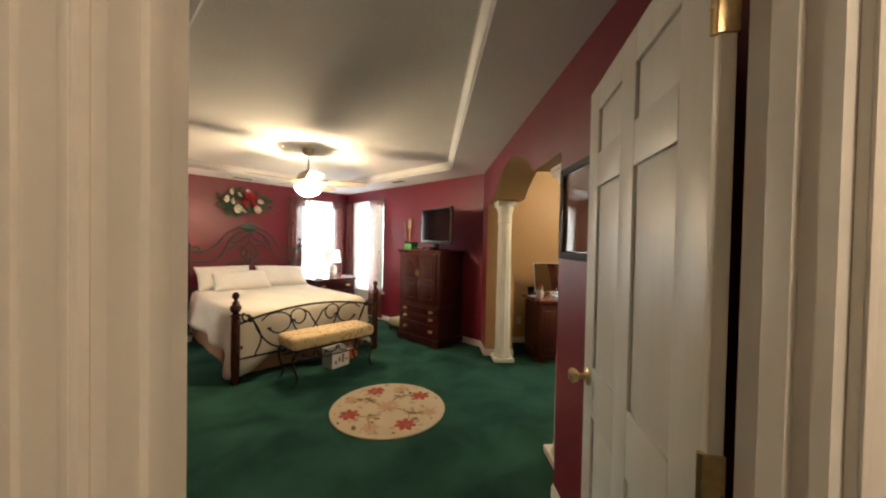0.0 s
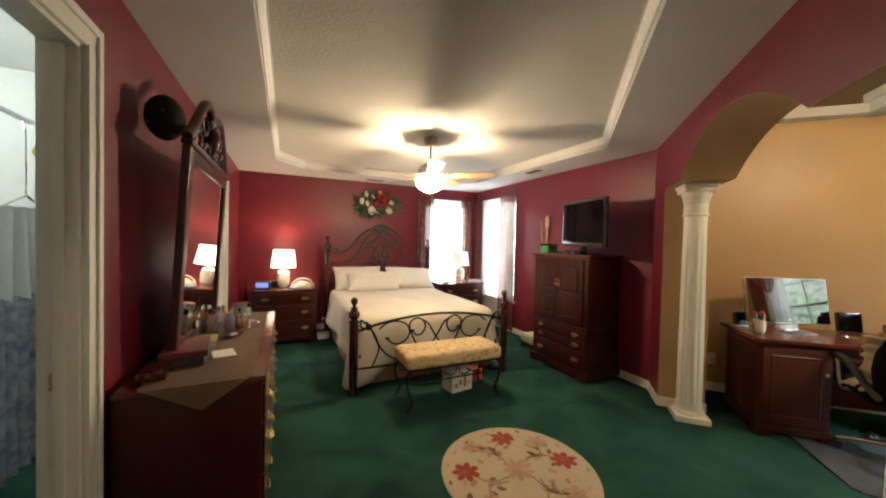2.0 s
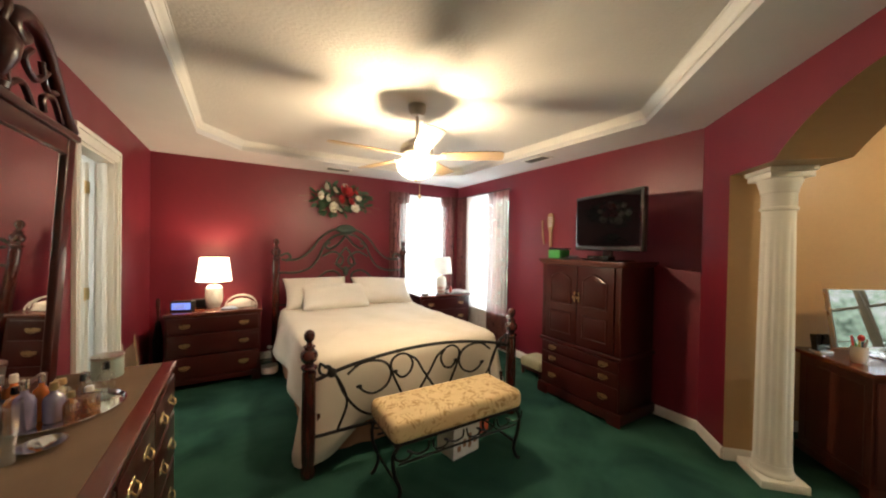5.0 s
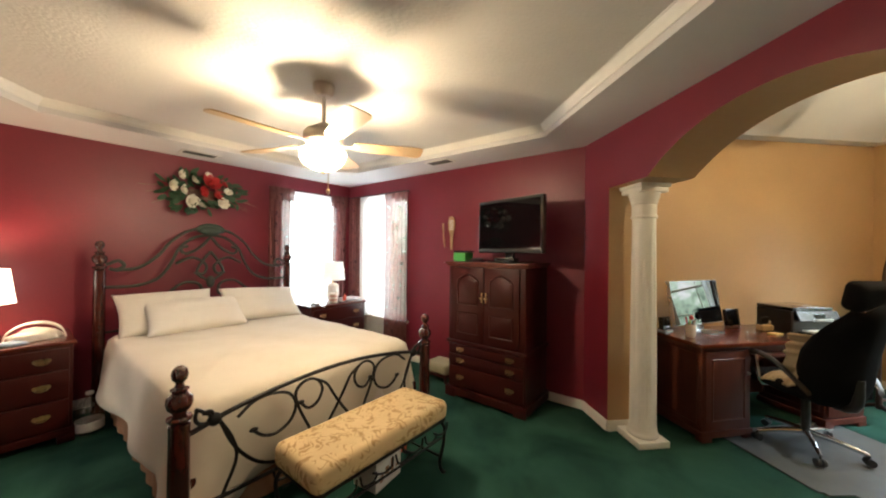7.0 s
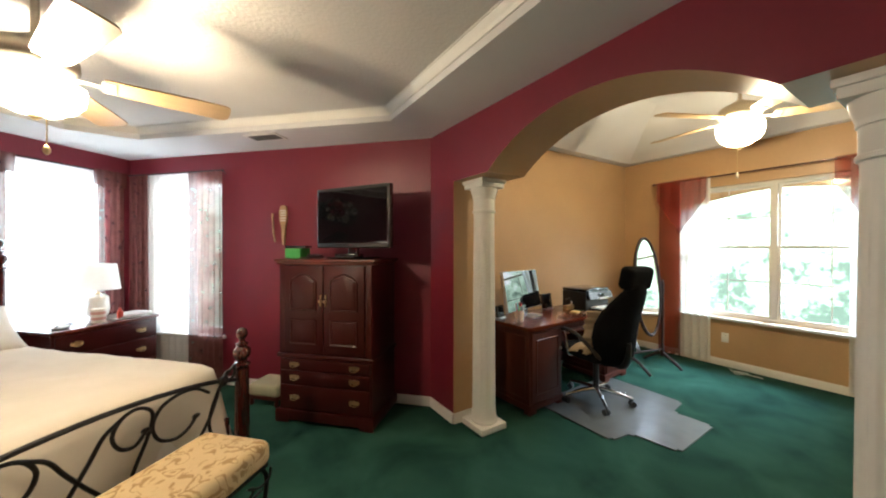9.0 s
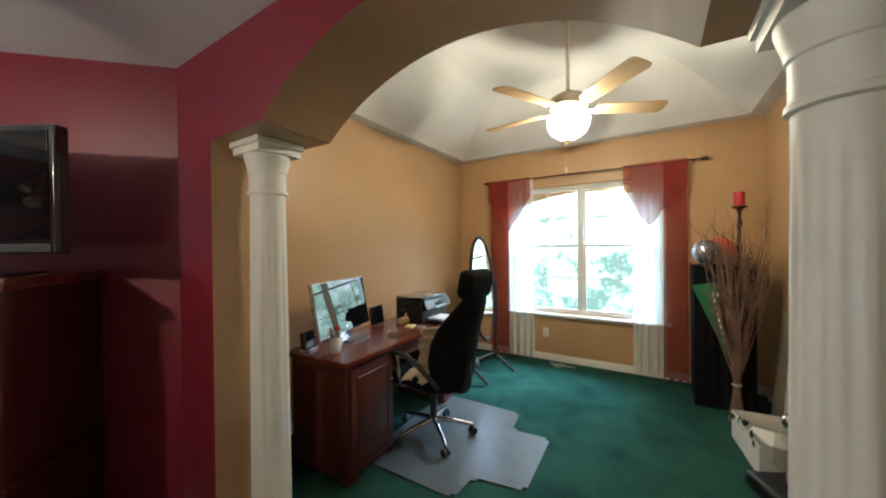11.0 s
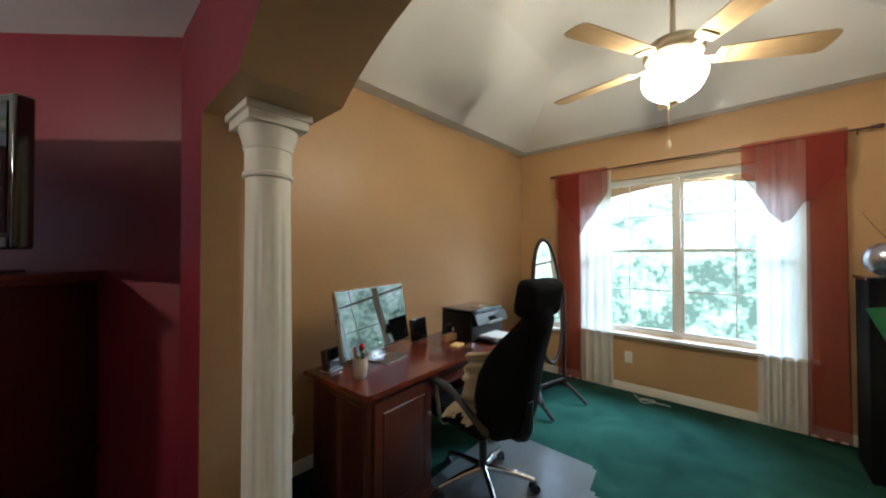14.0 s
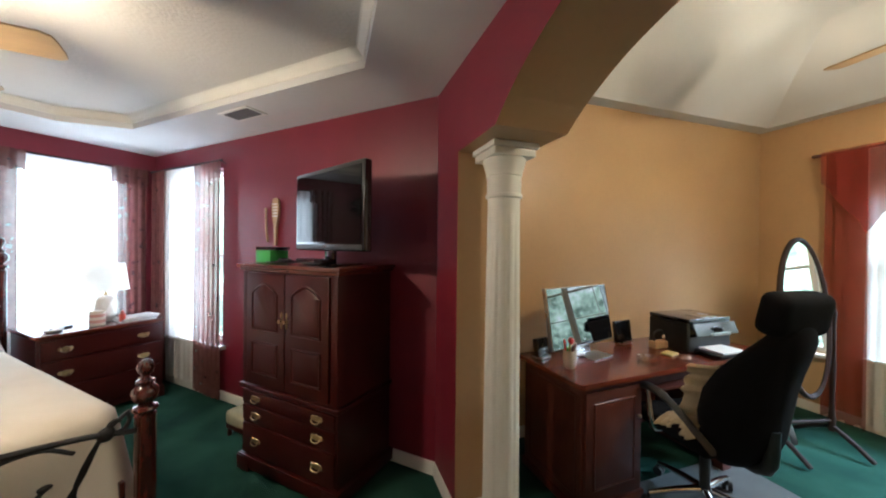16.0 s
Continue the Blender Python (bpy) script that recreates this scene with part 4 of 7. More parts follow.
def bench():
    t = thing("bench", "wrought iron bench with gold scroll-patterned cushion", "bench", uvpose(3.165, 4.49))
    part("cushion", box(bmn(), -0.475, 0.475, -0.20, 0.20, 0.365, 0.490, 0.055, 7), DAMASK, t, "gold scroll-patterned upholstered cushion", soft=60)
    part("seat_board", box(bmn(), -0.46, 0.46, -0.185, 0.185, 0.355, 0.374, 0.003), IRON, t)
    for x in (-0.43, 0.43):
        for y in (-0.17, 0.17):
            s = 1 if x > 0 else -1
            part("leg", tube(bmn(), [(x, y, 0.355), (x + s * 0.035, y, 0.30), (x + s * 0.025, y, 0.20), (x - s * 0.01, y, 0.10), (x + s * 0.015, y, 0.03), (x + s * 0.04, y, 0.012)], 0.011, 8, 5), IRON, t)
        part("end_stretcher", tube(bmn(), [(x, -0.17, 0.13), (x, 0.17, 0.13)], 0.007), IRON, t)
    for y in (-0.19, 0.19):
        for x0 in (-0.36, -0.12, 0.12, 0.36):
            part("scroll", tube(bmn(), [(x0 + dx, y, z) for dx, z in ((-0.11, 0.345), (-0.09, 0.29), (-0.03, 0.28), (0.0, 0.31), (-0.03, 0.325), (0.04, 0.29), (0.10, 0.30), (0.11, 0.345))], 0.006, 6, 4), IRON, t)
        part("side_stretcher", tube(bmn(), [(-0.43, y * 0.9, 0.25), (0.43, y * 0.9, 0.25)], 0.007), IRON, t)
    return t


bench()
LIDR = mat("orange_red_card", (0.55, 0.09, 0.03), 0.6, var=0.06)
t = thing("storage_box", "cream printed cardboard box under the bench", "box", uvpose(3.33, 4.62, 0.0, 8))
part("body", box(bmn(), -0.12, 0.12, -0.09, 0.09, 0.003, 0.20, 0.004), CARD, t)
part("lid", box(bmn(), -0.125, 0.125, -0.095, 0.095, 0.165, 0.215, 0.004), CARD, t)
for i in range(4):
    part("print", box(bmn(), -0.085 + 0.05 * i, -0.055 + 0.05 * i, -0.0925, -0.0905, 0.05 + 0.02 * (i % 2), 0.09 + 0.03 * (i % 3)), SKIRT, t, "printed brown mark")
solo("shoe_box", box(bmn(), -0.15, 0.15, -0.07, 0.07, 0.003, 0.12, 0.004), LIDR, "orange-red cardboard box under the bench", "box", uvpose(3.52, 4.76, 0.0, 4))


# ---------------------------------------------------------------- case furniture
def bail(parent, x, z, y=0.0, s=1.0):
    """Brass pierced plate with a hanging bail."""
    bm = bmn()
    for dx, r in ((-0.030, 0.016), (0.030, 0.016), (0, 0.020), (-0.016, 0.014), (0.016, 0.014)):
        lathe(bm, [(r * s, 0), (r * s * 0.9, 0.0025)], 12, (dx * s, 0))
    bm.transform(Matrix.Translation((x, y, z)) @ pose(0, 0, 0, 90, 0, 0))
    h = part("handle", bm, BRASS, parent, "brass plate with bail handle")
    part("bail", tube(bmn(), [(x - 0.03 * s, y - 0.006, z), (x - 0.028 * s, y - 0.016, z - 0.014 * s), (x, y - 0.018, z - 0.022 * s), (x + 0.028 * s, y - 0.016, z - 0.014 * s), (x + 0.03 * s, y - 0.006, z)], 0.0035 * s, 6, 3), BRASS, h)


def drawer(parent, x0, x1, z0, z1, y, handles, material=CHERRY, name="drawer"):
    bm = box(bmn(), x0, x1, y - 0.012, y + 0.004, z0, z1, 0.005)
    d = part(name, bm, material, parent)
    for hx in handles:
        bail(d, hx, (z0 + z1) / 2, y - 0.012)
    return d


def arched(x0, x1, z0, z1, rise, n=10):
    pts = [(x0, z0), (x1, z0), (x1, z1 - rise)]
    for i in range(1, n):
        a = i / n
        pts.append((x1 + (x0 - x1) * a, z1 - rise + rise * math.sin(math.pi * a) ** 0.8))
    pts.append((x0, z1 - rise))
    return pts


def raised(bm, poly, y, depth, e):
    """A raised field over an outline in x and z, standing out towards -y."""
    cx, cz = sum(p[0] for p in poly) / len(poly), sum(p[1] for p in poly) / len(poly)
    def shr(k):
        return [(cx + (x - cx) * (1 - k / max(0.05, abs(x - cx)) if abs(x - cx) > 0.02 else 1), cz + (z - cz) * (1 - k / max(0.05, abs(z - cz)) if abs(z - cz) > 0.02 else 1)) for x, z in poly]
    r = [[(x, y, z) for x, z in poly], [(x, y - depth * 0.8, z) for x, z in shr(0.008)], [(x, y - depth * 0.25, z) for x, z in shr(0.016)], [(x, y - depth, z) for x, z in shr(0.016 + e)]]
    ring_skin(bm, r)
    return bm


def armoire():
    t = thing("armoire", "dark cherry armoire with arched panel doors and brass bails", "armoire", uvpose(4.64, 4.63, 0, -90))
    w = 0.415
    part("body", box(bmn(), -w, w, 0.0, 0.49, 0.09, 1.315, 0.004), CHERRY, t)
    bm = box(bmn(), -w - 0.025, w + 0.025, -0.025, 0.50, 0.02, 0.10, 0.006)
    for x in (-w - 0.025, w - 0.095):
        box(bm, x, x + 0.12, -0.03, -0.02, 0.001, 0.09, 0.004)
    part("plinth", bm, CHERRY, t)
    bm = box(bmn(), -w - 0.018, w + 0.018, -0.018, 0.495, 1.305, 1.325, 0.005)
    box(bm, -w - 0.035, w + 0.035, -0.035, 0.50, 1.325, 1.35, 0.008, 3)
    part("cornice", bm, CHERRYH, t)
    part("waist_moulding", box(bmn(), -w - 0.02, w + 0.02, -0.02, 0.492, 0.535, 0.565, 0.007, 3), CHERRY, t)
    part("pilaster", box(bmn(), -w, -w + 0.05, -0.006, 0.0, 0.57, 1.30, 0.002), CHERRY, t)
    part("pilaster", box(bmn(), w - 0.05, w, -0.006, 0.0, 0.57, 1.30, 0.002), CHERRY, t)
    for s in (-1, 1):
        a, b = sorted((s * 0.003, s * (w - 0.055)))
        d = part("door", box(bmn(), a, b, -0.018, -0.001, 0.585, 1.295, 0.004), CHERRY, t)
        bm = raised(bmn(), arched(a + 0.055, b - 0.055, 0.93, 1.235, 0.07), -0.018, 0.010, 0.02)
        part("panel", bm, CHERRY, d, soft=25)
        bm = raised(bmn(), [(a + 0.055, 0.65), (b - 0.055, 0.65), (b - 0.055, 0.86), (a + 0.055, 0.86)], -0.018, 0.010, 0.02)
        part("panel", bm, CHERRY, d, soft=25)
        bm = lathe(bmn(), [(0.012, 0), (0.010, 0.004), (0.006, 0.010), (0.012, 0.018), (0.012, 0.024), (0.001, 0.028)], 16)
        bm.transform(Matrix.Translation((s * 0.022, -0.018, 1.01)) @ pose(0, 0, 0, 90, 0, 0))
        ball(bm, (s * 0.022, -0.022, 1.045), 0.010, (0.8, 0.4, 2.0))
        ball(bm, (s * 0.022, -0.022, 0.985), 0.010, (0.8, 0.4, 2.0))
        part("knob", bm, BRASS, d, "brass knob on a plate")
    for z0, z1 in ((0.44, 0.525), (0.325, 0.425), (0.115, 0.305)):
        drawer(t, -w + 0.012, w - 0.012, z0, z1, -0.002, (-0.27, 0.27))
    return t


armoire()


def nightstand(label, m, first=None):
    t = thing("nightstand", label, "nightstand", m, "nightstands beside the bed")
    w, d, h = 0.415, 0.60, 0.755
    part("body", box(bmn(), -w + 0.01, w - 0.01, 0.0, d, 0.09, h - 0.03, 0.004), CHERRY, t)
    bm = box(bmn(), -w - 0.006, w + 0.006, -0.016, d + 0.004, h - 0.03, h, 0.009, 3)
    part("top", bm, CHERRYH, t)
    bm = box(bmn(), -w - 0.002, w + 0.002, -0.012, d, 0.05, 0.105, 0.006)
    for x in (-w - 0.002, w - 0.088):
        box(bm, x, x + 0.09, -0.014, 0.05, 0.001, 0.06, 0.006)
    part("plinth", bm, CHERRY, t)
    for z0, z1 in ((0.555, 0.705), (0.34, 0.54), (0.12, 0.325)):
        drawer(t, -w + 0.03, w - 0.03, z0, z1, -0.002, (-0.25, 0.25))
    return t


nightstand("dark cherry three-drawer nightstand with a lit lamp on it", uvpose(1.765, 6.74))
nightstand("dark cherry three-drawer nightstand in front of the window", uvpose(4.53, 6.76))


def dresser():
    t = thing("dresser", "long dark cherry dresser with brass handles", "dresser", uvpose(1.675, 4.105, 0, 90))
    w, d, h = 0.735, 0.52, 0.836
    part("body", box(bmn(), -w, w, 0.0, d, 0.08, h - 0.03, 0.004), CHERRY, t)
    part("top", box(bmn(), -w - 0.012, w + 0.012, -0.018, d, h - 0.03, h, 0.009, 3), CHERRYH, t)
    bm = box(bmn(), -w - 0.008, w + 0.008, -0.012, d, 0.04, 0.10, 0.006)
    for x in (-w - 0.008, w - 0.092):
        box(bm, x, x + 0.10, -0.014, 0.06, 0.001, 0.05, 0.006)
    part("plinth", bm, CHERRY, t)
    xs = (-w + 0.02, -0.245, 0.245, w - 0.02)
    for a, b in zip(xs, xs[1:]):
        for z0, z1 in ((0.61, 0.785), (0.37, 0.595), (0.12, 0.355)):
            c = (a + b) / 2
            drawer(t, a + 0.008, b - 0.008, z0, z1, -0.002, (c - 0.1, c + 0.1))
    return t


dresser()


def dresser_mirror():
    t = thing("dresser_mirror", "tall dark wood dresser mirror with carved scroll crest", "mirror", uvpose(1.27, 4.20, 0.838, 90) @ pose(0, 0, 0, 3.2, 0, 0))
    w, h = 0.545, 1.06
    part("glass", box(bmn(), -w + 0.07, w - 0.07, -0.004, 0.004, 0.07, h - 0.06), MIRROR, t, "bevelled mirror glass")
    bm = box(bmn(), -w, -w + 0.075, -0.018, 0.018, 0, h, 0.008, 3)
    box(bm, w - 0.075, w, -0.018, 0.018, 0, h, 0.008, 3)
    box(bm, -w + 0.074, w - 0.074, -0.016, 0.016, 0, 0.075, 0.008, 3)
    box(bm, -w + 0.074, w - 0.074, -0.016, 0.016, h - 0.07, h - 0.001, 0.008, 3)
    box(bm, -w - 0.02, w + 0.02, -0.028, 0.02, h, h + 0.03, 0.008, 3)
    part("frame", bm, CHERRY, t)
    crest = [[(-w, h + 0.04), (-0.46, h + 0.10), (-0.36, h + 0.20), (-0.24, h + 0.30), (-0.12, h + 0.32), (-0.05, h + 0.27), (-0.09, h + 0.23), (-0.13, h + 0.25)]]
    for pts in mirrored(crest):
        part("crest_scroll", tube(bmn(), [(x, 0, z) for x, z in pts], 0.024, 10, 5), CHERRY, t)
    lines = [[(-0.44, h + 0.05), (-0.36, h + 0.12), (-0.28, h + 0.10), (-0.30, h + 0.05)], [(-0.30, h + 0.20), (-0.22, h + 0.14), (-0.14, h + 0.18), (-0.18, h + 0.23)], [(-0.22, h + 0.04), (-0.14, h + 0.10), (-0.06, h + 0.07), (-0.04, h + 0.14)],
             [(-0.38, h + 0.15), (-0.30, h + 0.14), (-0.25, h + 0.22)]]
    for pts in mirrored(lines):
        part("carving", tube(bmn(), [(x, 0, z) for x, z in pts], 0.011, 8, 4), CHERRY, t)
    part("urn", lathe(bmn(), [(0.03, h + 0.03), (0.034, h + 0.05), (0.018, h + 0.07), (0.045, h + 0.13), (0.05, h + 0.18), (0.03, h + 0.22), (0.014, h + 0.24), (0.024, h + 0.28), (0.02, h + 0.31), (0.001, h + 0.33)], 20), CHERRY, t)
    for s in (-1, 1):
        part("support", box(bmn(), s * 0.40 - 0.03, s * 0.40 + 0.03, 0.02, 0.034, 0.0, 0.5, 0.004), CHERRY, t)
    return t


dresser_mirror()


def television():
    t = thing("television", "black flat television on a swivel stand", "television", uvpose(4.82, 4.475, 1.352, -90 - 14))
    w, h, b = 0.40, 0.525, 0.088
    part("bezel", box(bmn(), -w, w, -0.02, 0.035, b, b + h, 0.012, 3), BLACKG, t)
    part("screen", box(bmn(), -w + 0.028, w - 0.028, -0.0235, -0.0205, b + 0.055, b + h - 0.028), SCREEN, t, "dark glossy screen")
    part("speaker_bar", box(bmn(), -w + 0.02, w - 0.02, -0.026, -0.0205, b + 0.008, b + 0.040, 0.002), BLACKP, t)
    part("back", box(bmn(), -0.25, 0.25, 0.035, 0.075, b + 0.08, b + 0.40, 0.015), BLACKP, t)
    part("badge", box(bmn(), -0.012, 0.012, -0.0275, -0.0262, b + 0.020, b + 0.030), CHROME, t, "small silver badge")
    part("neck", box(bmn(), -0.05, 0.05, 0.0, 0.03, 0.012, b + 0.02, 0.006), BLACKG, t)
    part("foot", box(bmn(), -0.20, 0.20, -0.10, 0.12, 0.001, 0.014, 0.006), BLACKG, t)
    return t


television()


# ---------------------------------------------------------------- outside the windows
def leafy_backdrop():
    m = bpy.data.materials.new("sunlit_woods")
    m.use_nodes = True
    n, l = m.node_tree.nodes, m.node_tree.links
    n.remove(n["Principled BSDF"])
    em = n.new("ShaderNodeEmission")
    tc = n.new("ShaderNodeTexCoord")
    n1, n2 = n.new("ShaderNodeTexNoise"), n.new("ShaderNodeTexVoronoi")
    sock(n1, "Scale", 0.9), sock(n1, "Detail", 10.0), sock(n1, "Roughness", 0.74), sock(n2, "Scale", 5.5)
    l.new(tc.outputs["Object"], n1.inputs["Vector"]), l.new(tc.outputs["Object"], n2.inputs["Vector"])
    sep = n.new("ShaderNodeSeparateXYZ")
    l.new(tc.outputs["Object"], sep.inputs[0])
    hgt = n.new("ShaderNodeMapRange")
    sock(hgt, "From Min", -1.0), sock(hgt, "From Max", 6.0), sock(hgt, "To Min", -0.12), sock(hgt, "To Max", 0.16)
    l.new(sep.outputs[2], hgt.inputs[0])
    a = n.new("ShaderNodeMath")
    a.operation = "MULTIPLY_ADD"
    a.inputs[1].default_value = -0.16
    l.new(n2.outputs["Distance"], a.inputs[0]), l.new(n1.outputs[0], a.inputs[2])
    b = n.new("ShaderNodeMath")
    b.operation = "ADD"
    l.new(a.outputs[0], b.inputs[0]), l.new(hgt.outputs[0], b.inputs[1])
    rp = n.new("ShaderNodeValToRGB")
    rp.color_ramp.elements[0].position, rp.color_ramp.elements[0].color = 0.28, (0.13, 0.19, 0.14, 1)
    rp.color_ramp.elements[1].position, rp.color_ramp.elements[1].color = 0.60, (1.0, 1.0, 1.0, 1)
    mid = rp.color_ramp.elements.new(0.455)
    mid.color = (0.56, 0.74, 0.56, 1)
    l.new(b.outputs[0], rp.inputs[0])
    l.new(rp.outputs[0], em.inputs[0])
    em.inputs[1].default_value = 4.6
    l.new(em.outputs[0], n["Material Output"].inputs[0])
    bm = bmn()
    rings = []
    for z in (-3.5, 10.0):
        rings.append([(16 * math.cos(radians(a)), 16 * math.sin(radians(a)), z) for a in range(-50, 151, 5)])
    ring_skin(bm, rings, False, False)
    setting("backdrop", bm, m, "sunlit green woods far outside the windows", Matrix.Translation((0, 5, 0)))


leafy_backdrop()
GRASS = mat("lawn", (0.06, 0.13, 0.03), 0.95, var=0.25, scale=1.0, fine=40)
setting("ground", box(bmn(), -30, 30, -30, 30, -3.2, -2.9), GRASS, "green lawn outside the house")


# ---------------------------------------------------------------- bedroom small things
CERAMIC = mat("white_ceramic", (0.72, 0.68, 0.62), 0.22, var=0.04, coat=0.4)
SHADE2 = sheer("unlit_lamp_shade", (0.88, 0.86, 0.80), 0.10, (0.95, 1.03))


def table_lamp(label, m, shade):
    t = thing("table_lamp", label, "lamp", m, "lamps on the nightstands")
    bm = bmn()
    rows = [(0.058, 0.012), (0.080, 0.045), (0.085, 0.098), (0.085, 0.155), (0.078, 0.208), (0.050, 0.238)]
    vs = []
    for j, (r, z) in enumerate(rows):
        vs.append([bm.verts.new((r * math.cos(2 * math.pi * (i + 0.5 * (j % 2)) / 10), r * math.sin(2 * math.pi * (i + 0.5 * (j % 2)) / 10), z)) for i in range(10)])
    for j in range(len(rows) - 1):
        a, b = vs[j], vs[j + 1]
        for i in range(10):
            k = (i + 1) % 10
            if j % 2 == 0:
                bm.faces.new((a[i], a[k], b[i])), bm.faces.new((a[k], b[k], b[i]))
            else:
                bm.faces.new((a[i], a[k], b[k])), bm.faces.new((a[i], b[k], b[i]))
    bm.faces.new(list(reversed(vs[0]))), bm.faces.new(vs[-1])
    part("body", bm, CERAMIC, t, "faceted white ceramic body", soft=0)
    part("foot", lathe(bmn(), [(0.06, 0.001), (0.062, 0.008), (0.05, 0.013)], 24), CERAMIC, t)
    part("neck", lathe(bmn(), [(0.02, 0.232), (0.02, 0.25), (0.010, 0.255), (0.010, 0.31)], 16), BRASS, t)
    part("shade", lathe(bmn(), [(0.167, 0.283), (0.165, 0.285), (0.134, 0.528), (0.133, 0.53)], 48, caps=False), shade, t, "drum shade", soft=180)
    return t


table_lamp("white faceted ceramic lamp with glowing drum shade", uvpose(1.735, 7.04, 0.757), SHADE)
table_lamp("white faceted ceramic lamp, unlit, before the window", uvpose(4.62, 7.06, 0.757), SHADE2)

BLUE = glow("blue_clock_display", (0.25, 0.35, 1.0), 1.1, (0.02, 0.03, 0.1))
t = thing("clock_radio", "black clock radio with blue lit display", "clock", uvpose(1.48, 6.88, 0.757, -14))
part("body", box(bmn(), -0.095, 0.095, -0.03, 0.06, 0.001, 0.105, 0.012, 3), BLACKP, t)
part("display", box(bmn(), -0.08, 0.08, -0.0335, -0.0305, 0.022, 0.088, 0.001), BLUE, t, "blue lit display")
for i in range(3):
    part("menu_bar", box(bmn(), -0.06, 0.02 + 0.01 * i, -0.0355, -0.0337, 0.035 + 0.016 * i, 0.041 + 0.016 * i), PAPER, t, "pale line on the display")
t = thing("speaker", "small black speaker behind the clock radio", "speaker", uvpose(1.60, 7.05, 0.757, -5))
part("body", box(bmn(), -0.07, 0.07, -0.04, 0.05, 0.001, 0.09, 0.01), BLACKP, t)
part("grille", box(bmn(), -0.06, 0.06, -0.043, -0.041, 0.012, 0.08, 0.001), BLACKF, t)


def rumpled(bm, rx, ry, h, seed, n=30):
    """A heap of cloth."""
    rings = []
    for j in range(9):
        s = j / 8
        ring = []
        for i in range(n):
            a = 2 * math.pi * i / n
            q = 1 + 0.28 * noise.noise(Vector((math.cos(a) * 2 + seed, math.sin(a) * 2, s * 2))) + 0.12 * noise.noise(Vector((math.cos(a) * 6, math.sin(a) * 6 + seed, s * 5)))
            ring.append((rx * (1 - s ** 2.2) ** 0.6 * math.cos(a) * q if s < 1 else 0.001 * math.cos(a), ry * (1 - s ** 2.2) ** 0.6 * math.sin(a) * q if s < 1 else 0.001 * math.sin(a), 0.002 + h * s * (1 + 0.15 * noise.noise(Vector((a, s * 3, seed))))))
        rings.append(ring)
    return ring_skin(bm, rings)


t = thing("basket", "white wire basket heaped with white cloths", "basket", uvpose(1.99, 6.98, 0.757))
part("cloth", rumpled(bmn(), 0.13, 0.12, 0.085, 4), PILLOWC, t, "crumpled white cloths", soft=180)
for k in range(3):
    part("hoop", tube(bmn(), [(0.15 * math.cos(radians(a)), 0.03 * (k - 1) * math.cos(radians(a)) - 0.05 + 0.04 * k, 0.004 + 0.12 * math.sin(radians(a))) for a in range(0, 181, 15)], 0.006, 8, 2), WHITE, t, "white plastic hoop")
solo("face_cloth", rumpled(bmn(), 0.07, 0.05, 0.03, 8), mat("pale_blue_cloth", (0.36, 0.46, 0.60), 0.9, var=0.1), "pale blue folded face cloth", "cloth", uvpose(1.88, 6.83, 0.757), soft=180)


def jug(label, m):
    t = thing("water_jug", label, "jug", m)
    part("body", lathe(bmn(), [(0.075, 0.002), (0.085, 0.012), (0.085, 0.11), (0.080, 0.118), (0.085, 0.126), (0.085, 0.19), (0.06, 0.24), (0.026, 0.27), (0.022, 0.30)], 28), CLEAR, t, "clear plastic jug", soft=60)
    part("label", lathe(bmn(), [(0.0865, 0.03), (0.0865, 0.10)], 28, caps=False), PAPER, t, "pale paper band")
    part("cap", lathe(bmn(), [(0.024, 0.298), (0.024, 0.318), (0.001, 0.319)], 18), WHITE, t)
    part("handle", tube(bmn(), [(0.03, 0, 0.27), (0.075, 0, 0.262), (0.088, 0, 0.20)], 0.008, 8, 4), CLEAR, t)


jug("clear plastic water jug on the carpet beside the bed", uvpose(2.265, 6.80))

# on the nightstand by the window
t = thing("candle_jar", "striped cream and pink candle jar", "jar", uvpose(4.50, 6.86, 0.757))
for k in range(5):
    part("band", lathe(bmn(), [(0.052, 0.002 + 0.025 * k), (0.053, 0.014 + 0.025 * k), (0.052, 0.0265 + 0.025 * k)], 24), [mat("cream_wax", (0.7, 0.62, 0.52), 0.5), mat("pink_wax", (0.55, 0.28, 0.24), 0.5)][k % 2], t)
for k in range(4):
    solo("magazine", box(bmn(), -0.14 + 0.01 * k, 0.13 + 0.006 * k, -0.10, 0.10, 0.0, 0.007, 0.001), [PAPER, mat("grey_print", (0.3, 0.32, 0.36), 0.4), PAPER, mat("pale_print", (0.55, 0.5, 0.5), 0.4)][k], "glossy magazine in a small stack", "magazine", uvpose(4.78, 6.90, 0.758 + 0.0085 * k, 4 * k - 6), "magazines")
solo("dish", lathe(bmn(), [(0.03, 0.001), (0.05, 0.006), (0.065, 0.022), (0.061, 0.022), (0.045, 0.009), (0.001, 0.006)], 24), CERAMIC, "small white dish on the nightstand", "dish", uvpose(4.24, 6.86, 0.757))
solo("remote_control", box(bmn(), -0.08, 0.08, -0.022, 0.022, 0.0, 0.018, 0.005), BLACKP, "black remote control beside a dish", "remote", uvpose(4.30, 6.95, 0.757, 20))
solo("bottle", lathe(bmn(), [(0.022, 0.001), (0.024, 0.01), (0.024, 0.07), (0.012, 0.085), (0.012, 0.105), (0.001, 0.106)], 18), mat("red_plastic", (0.5, 0.06, 0.03), 0.35), "small red plastic bottle", "bottle", uvpose(4.66, 6.84, 0.757))


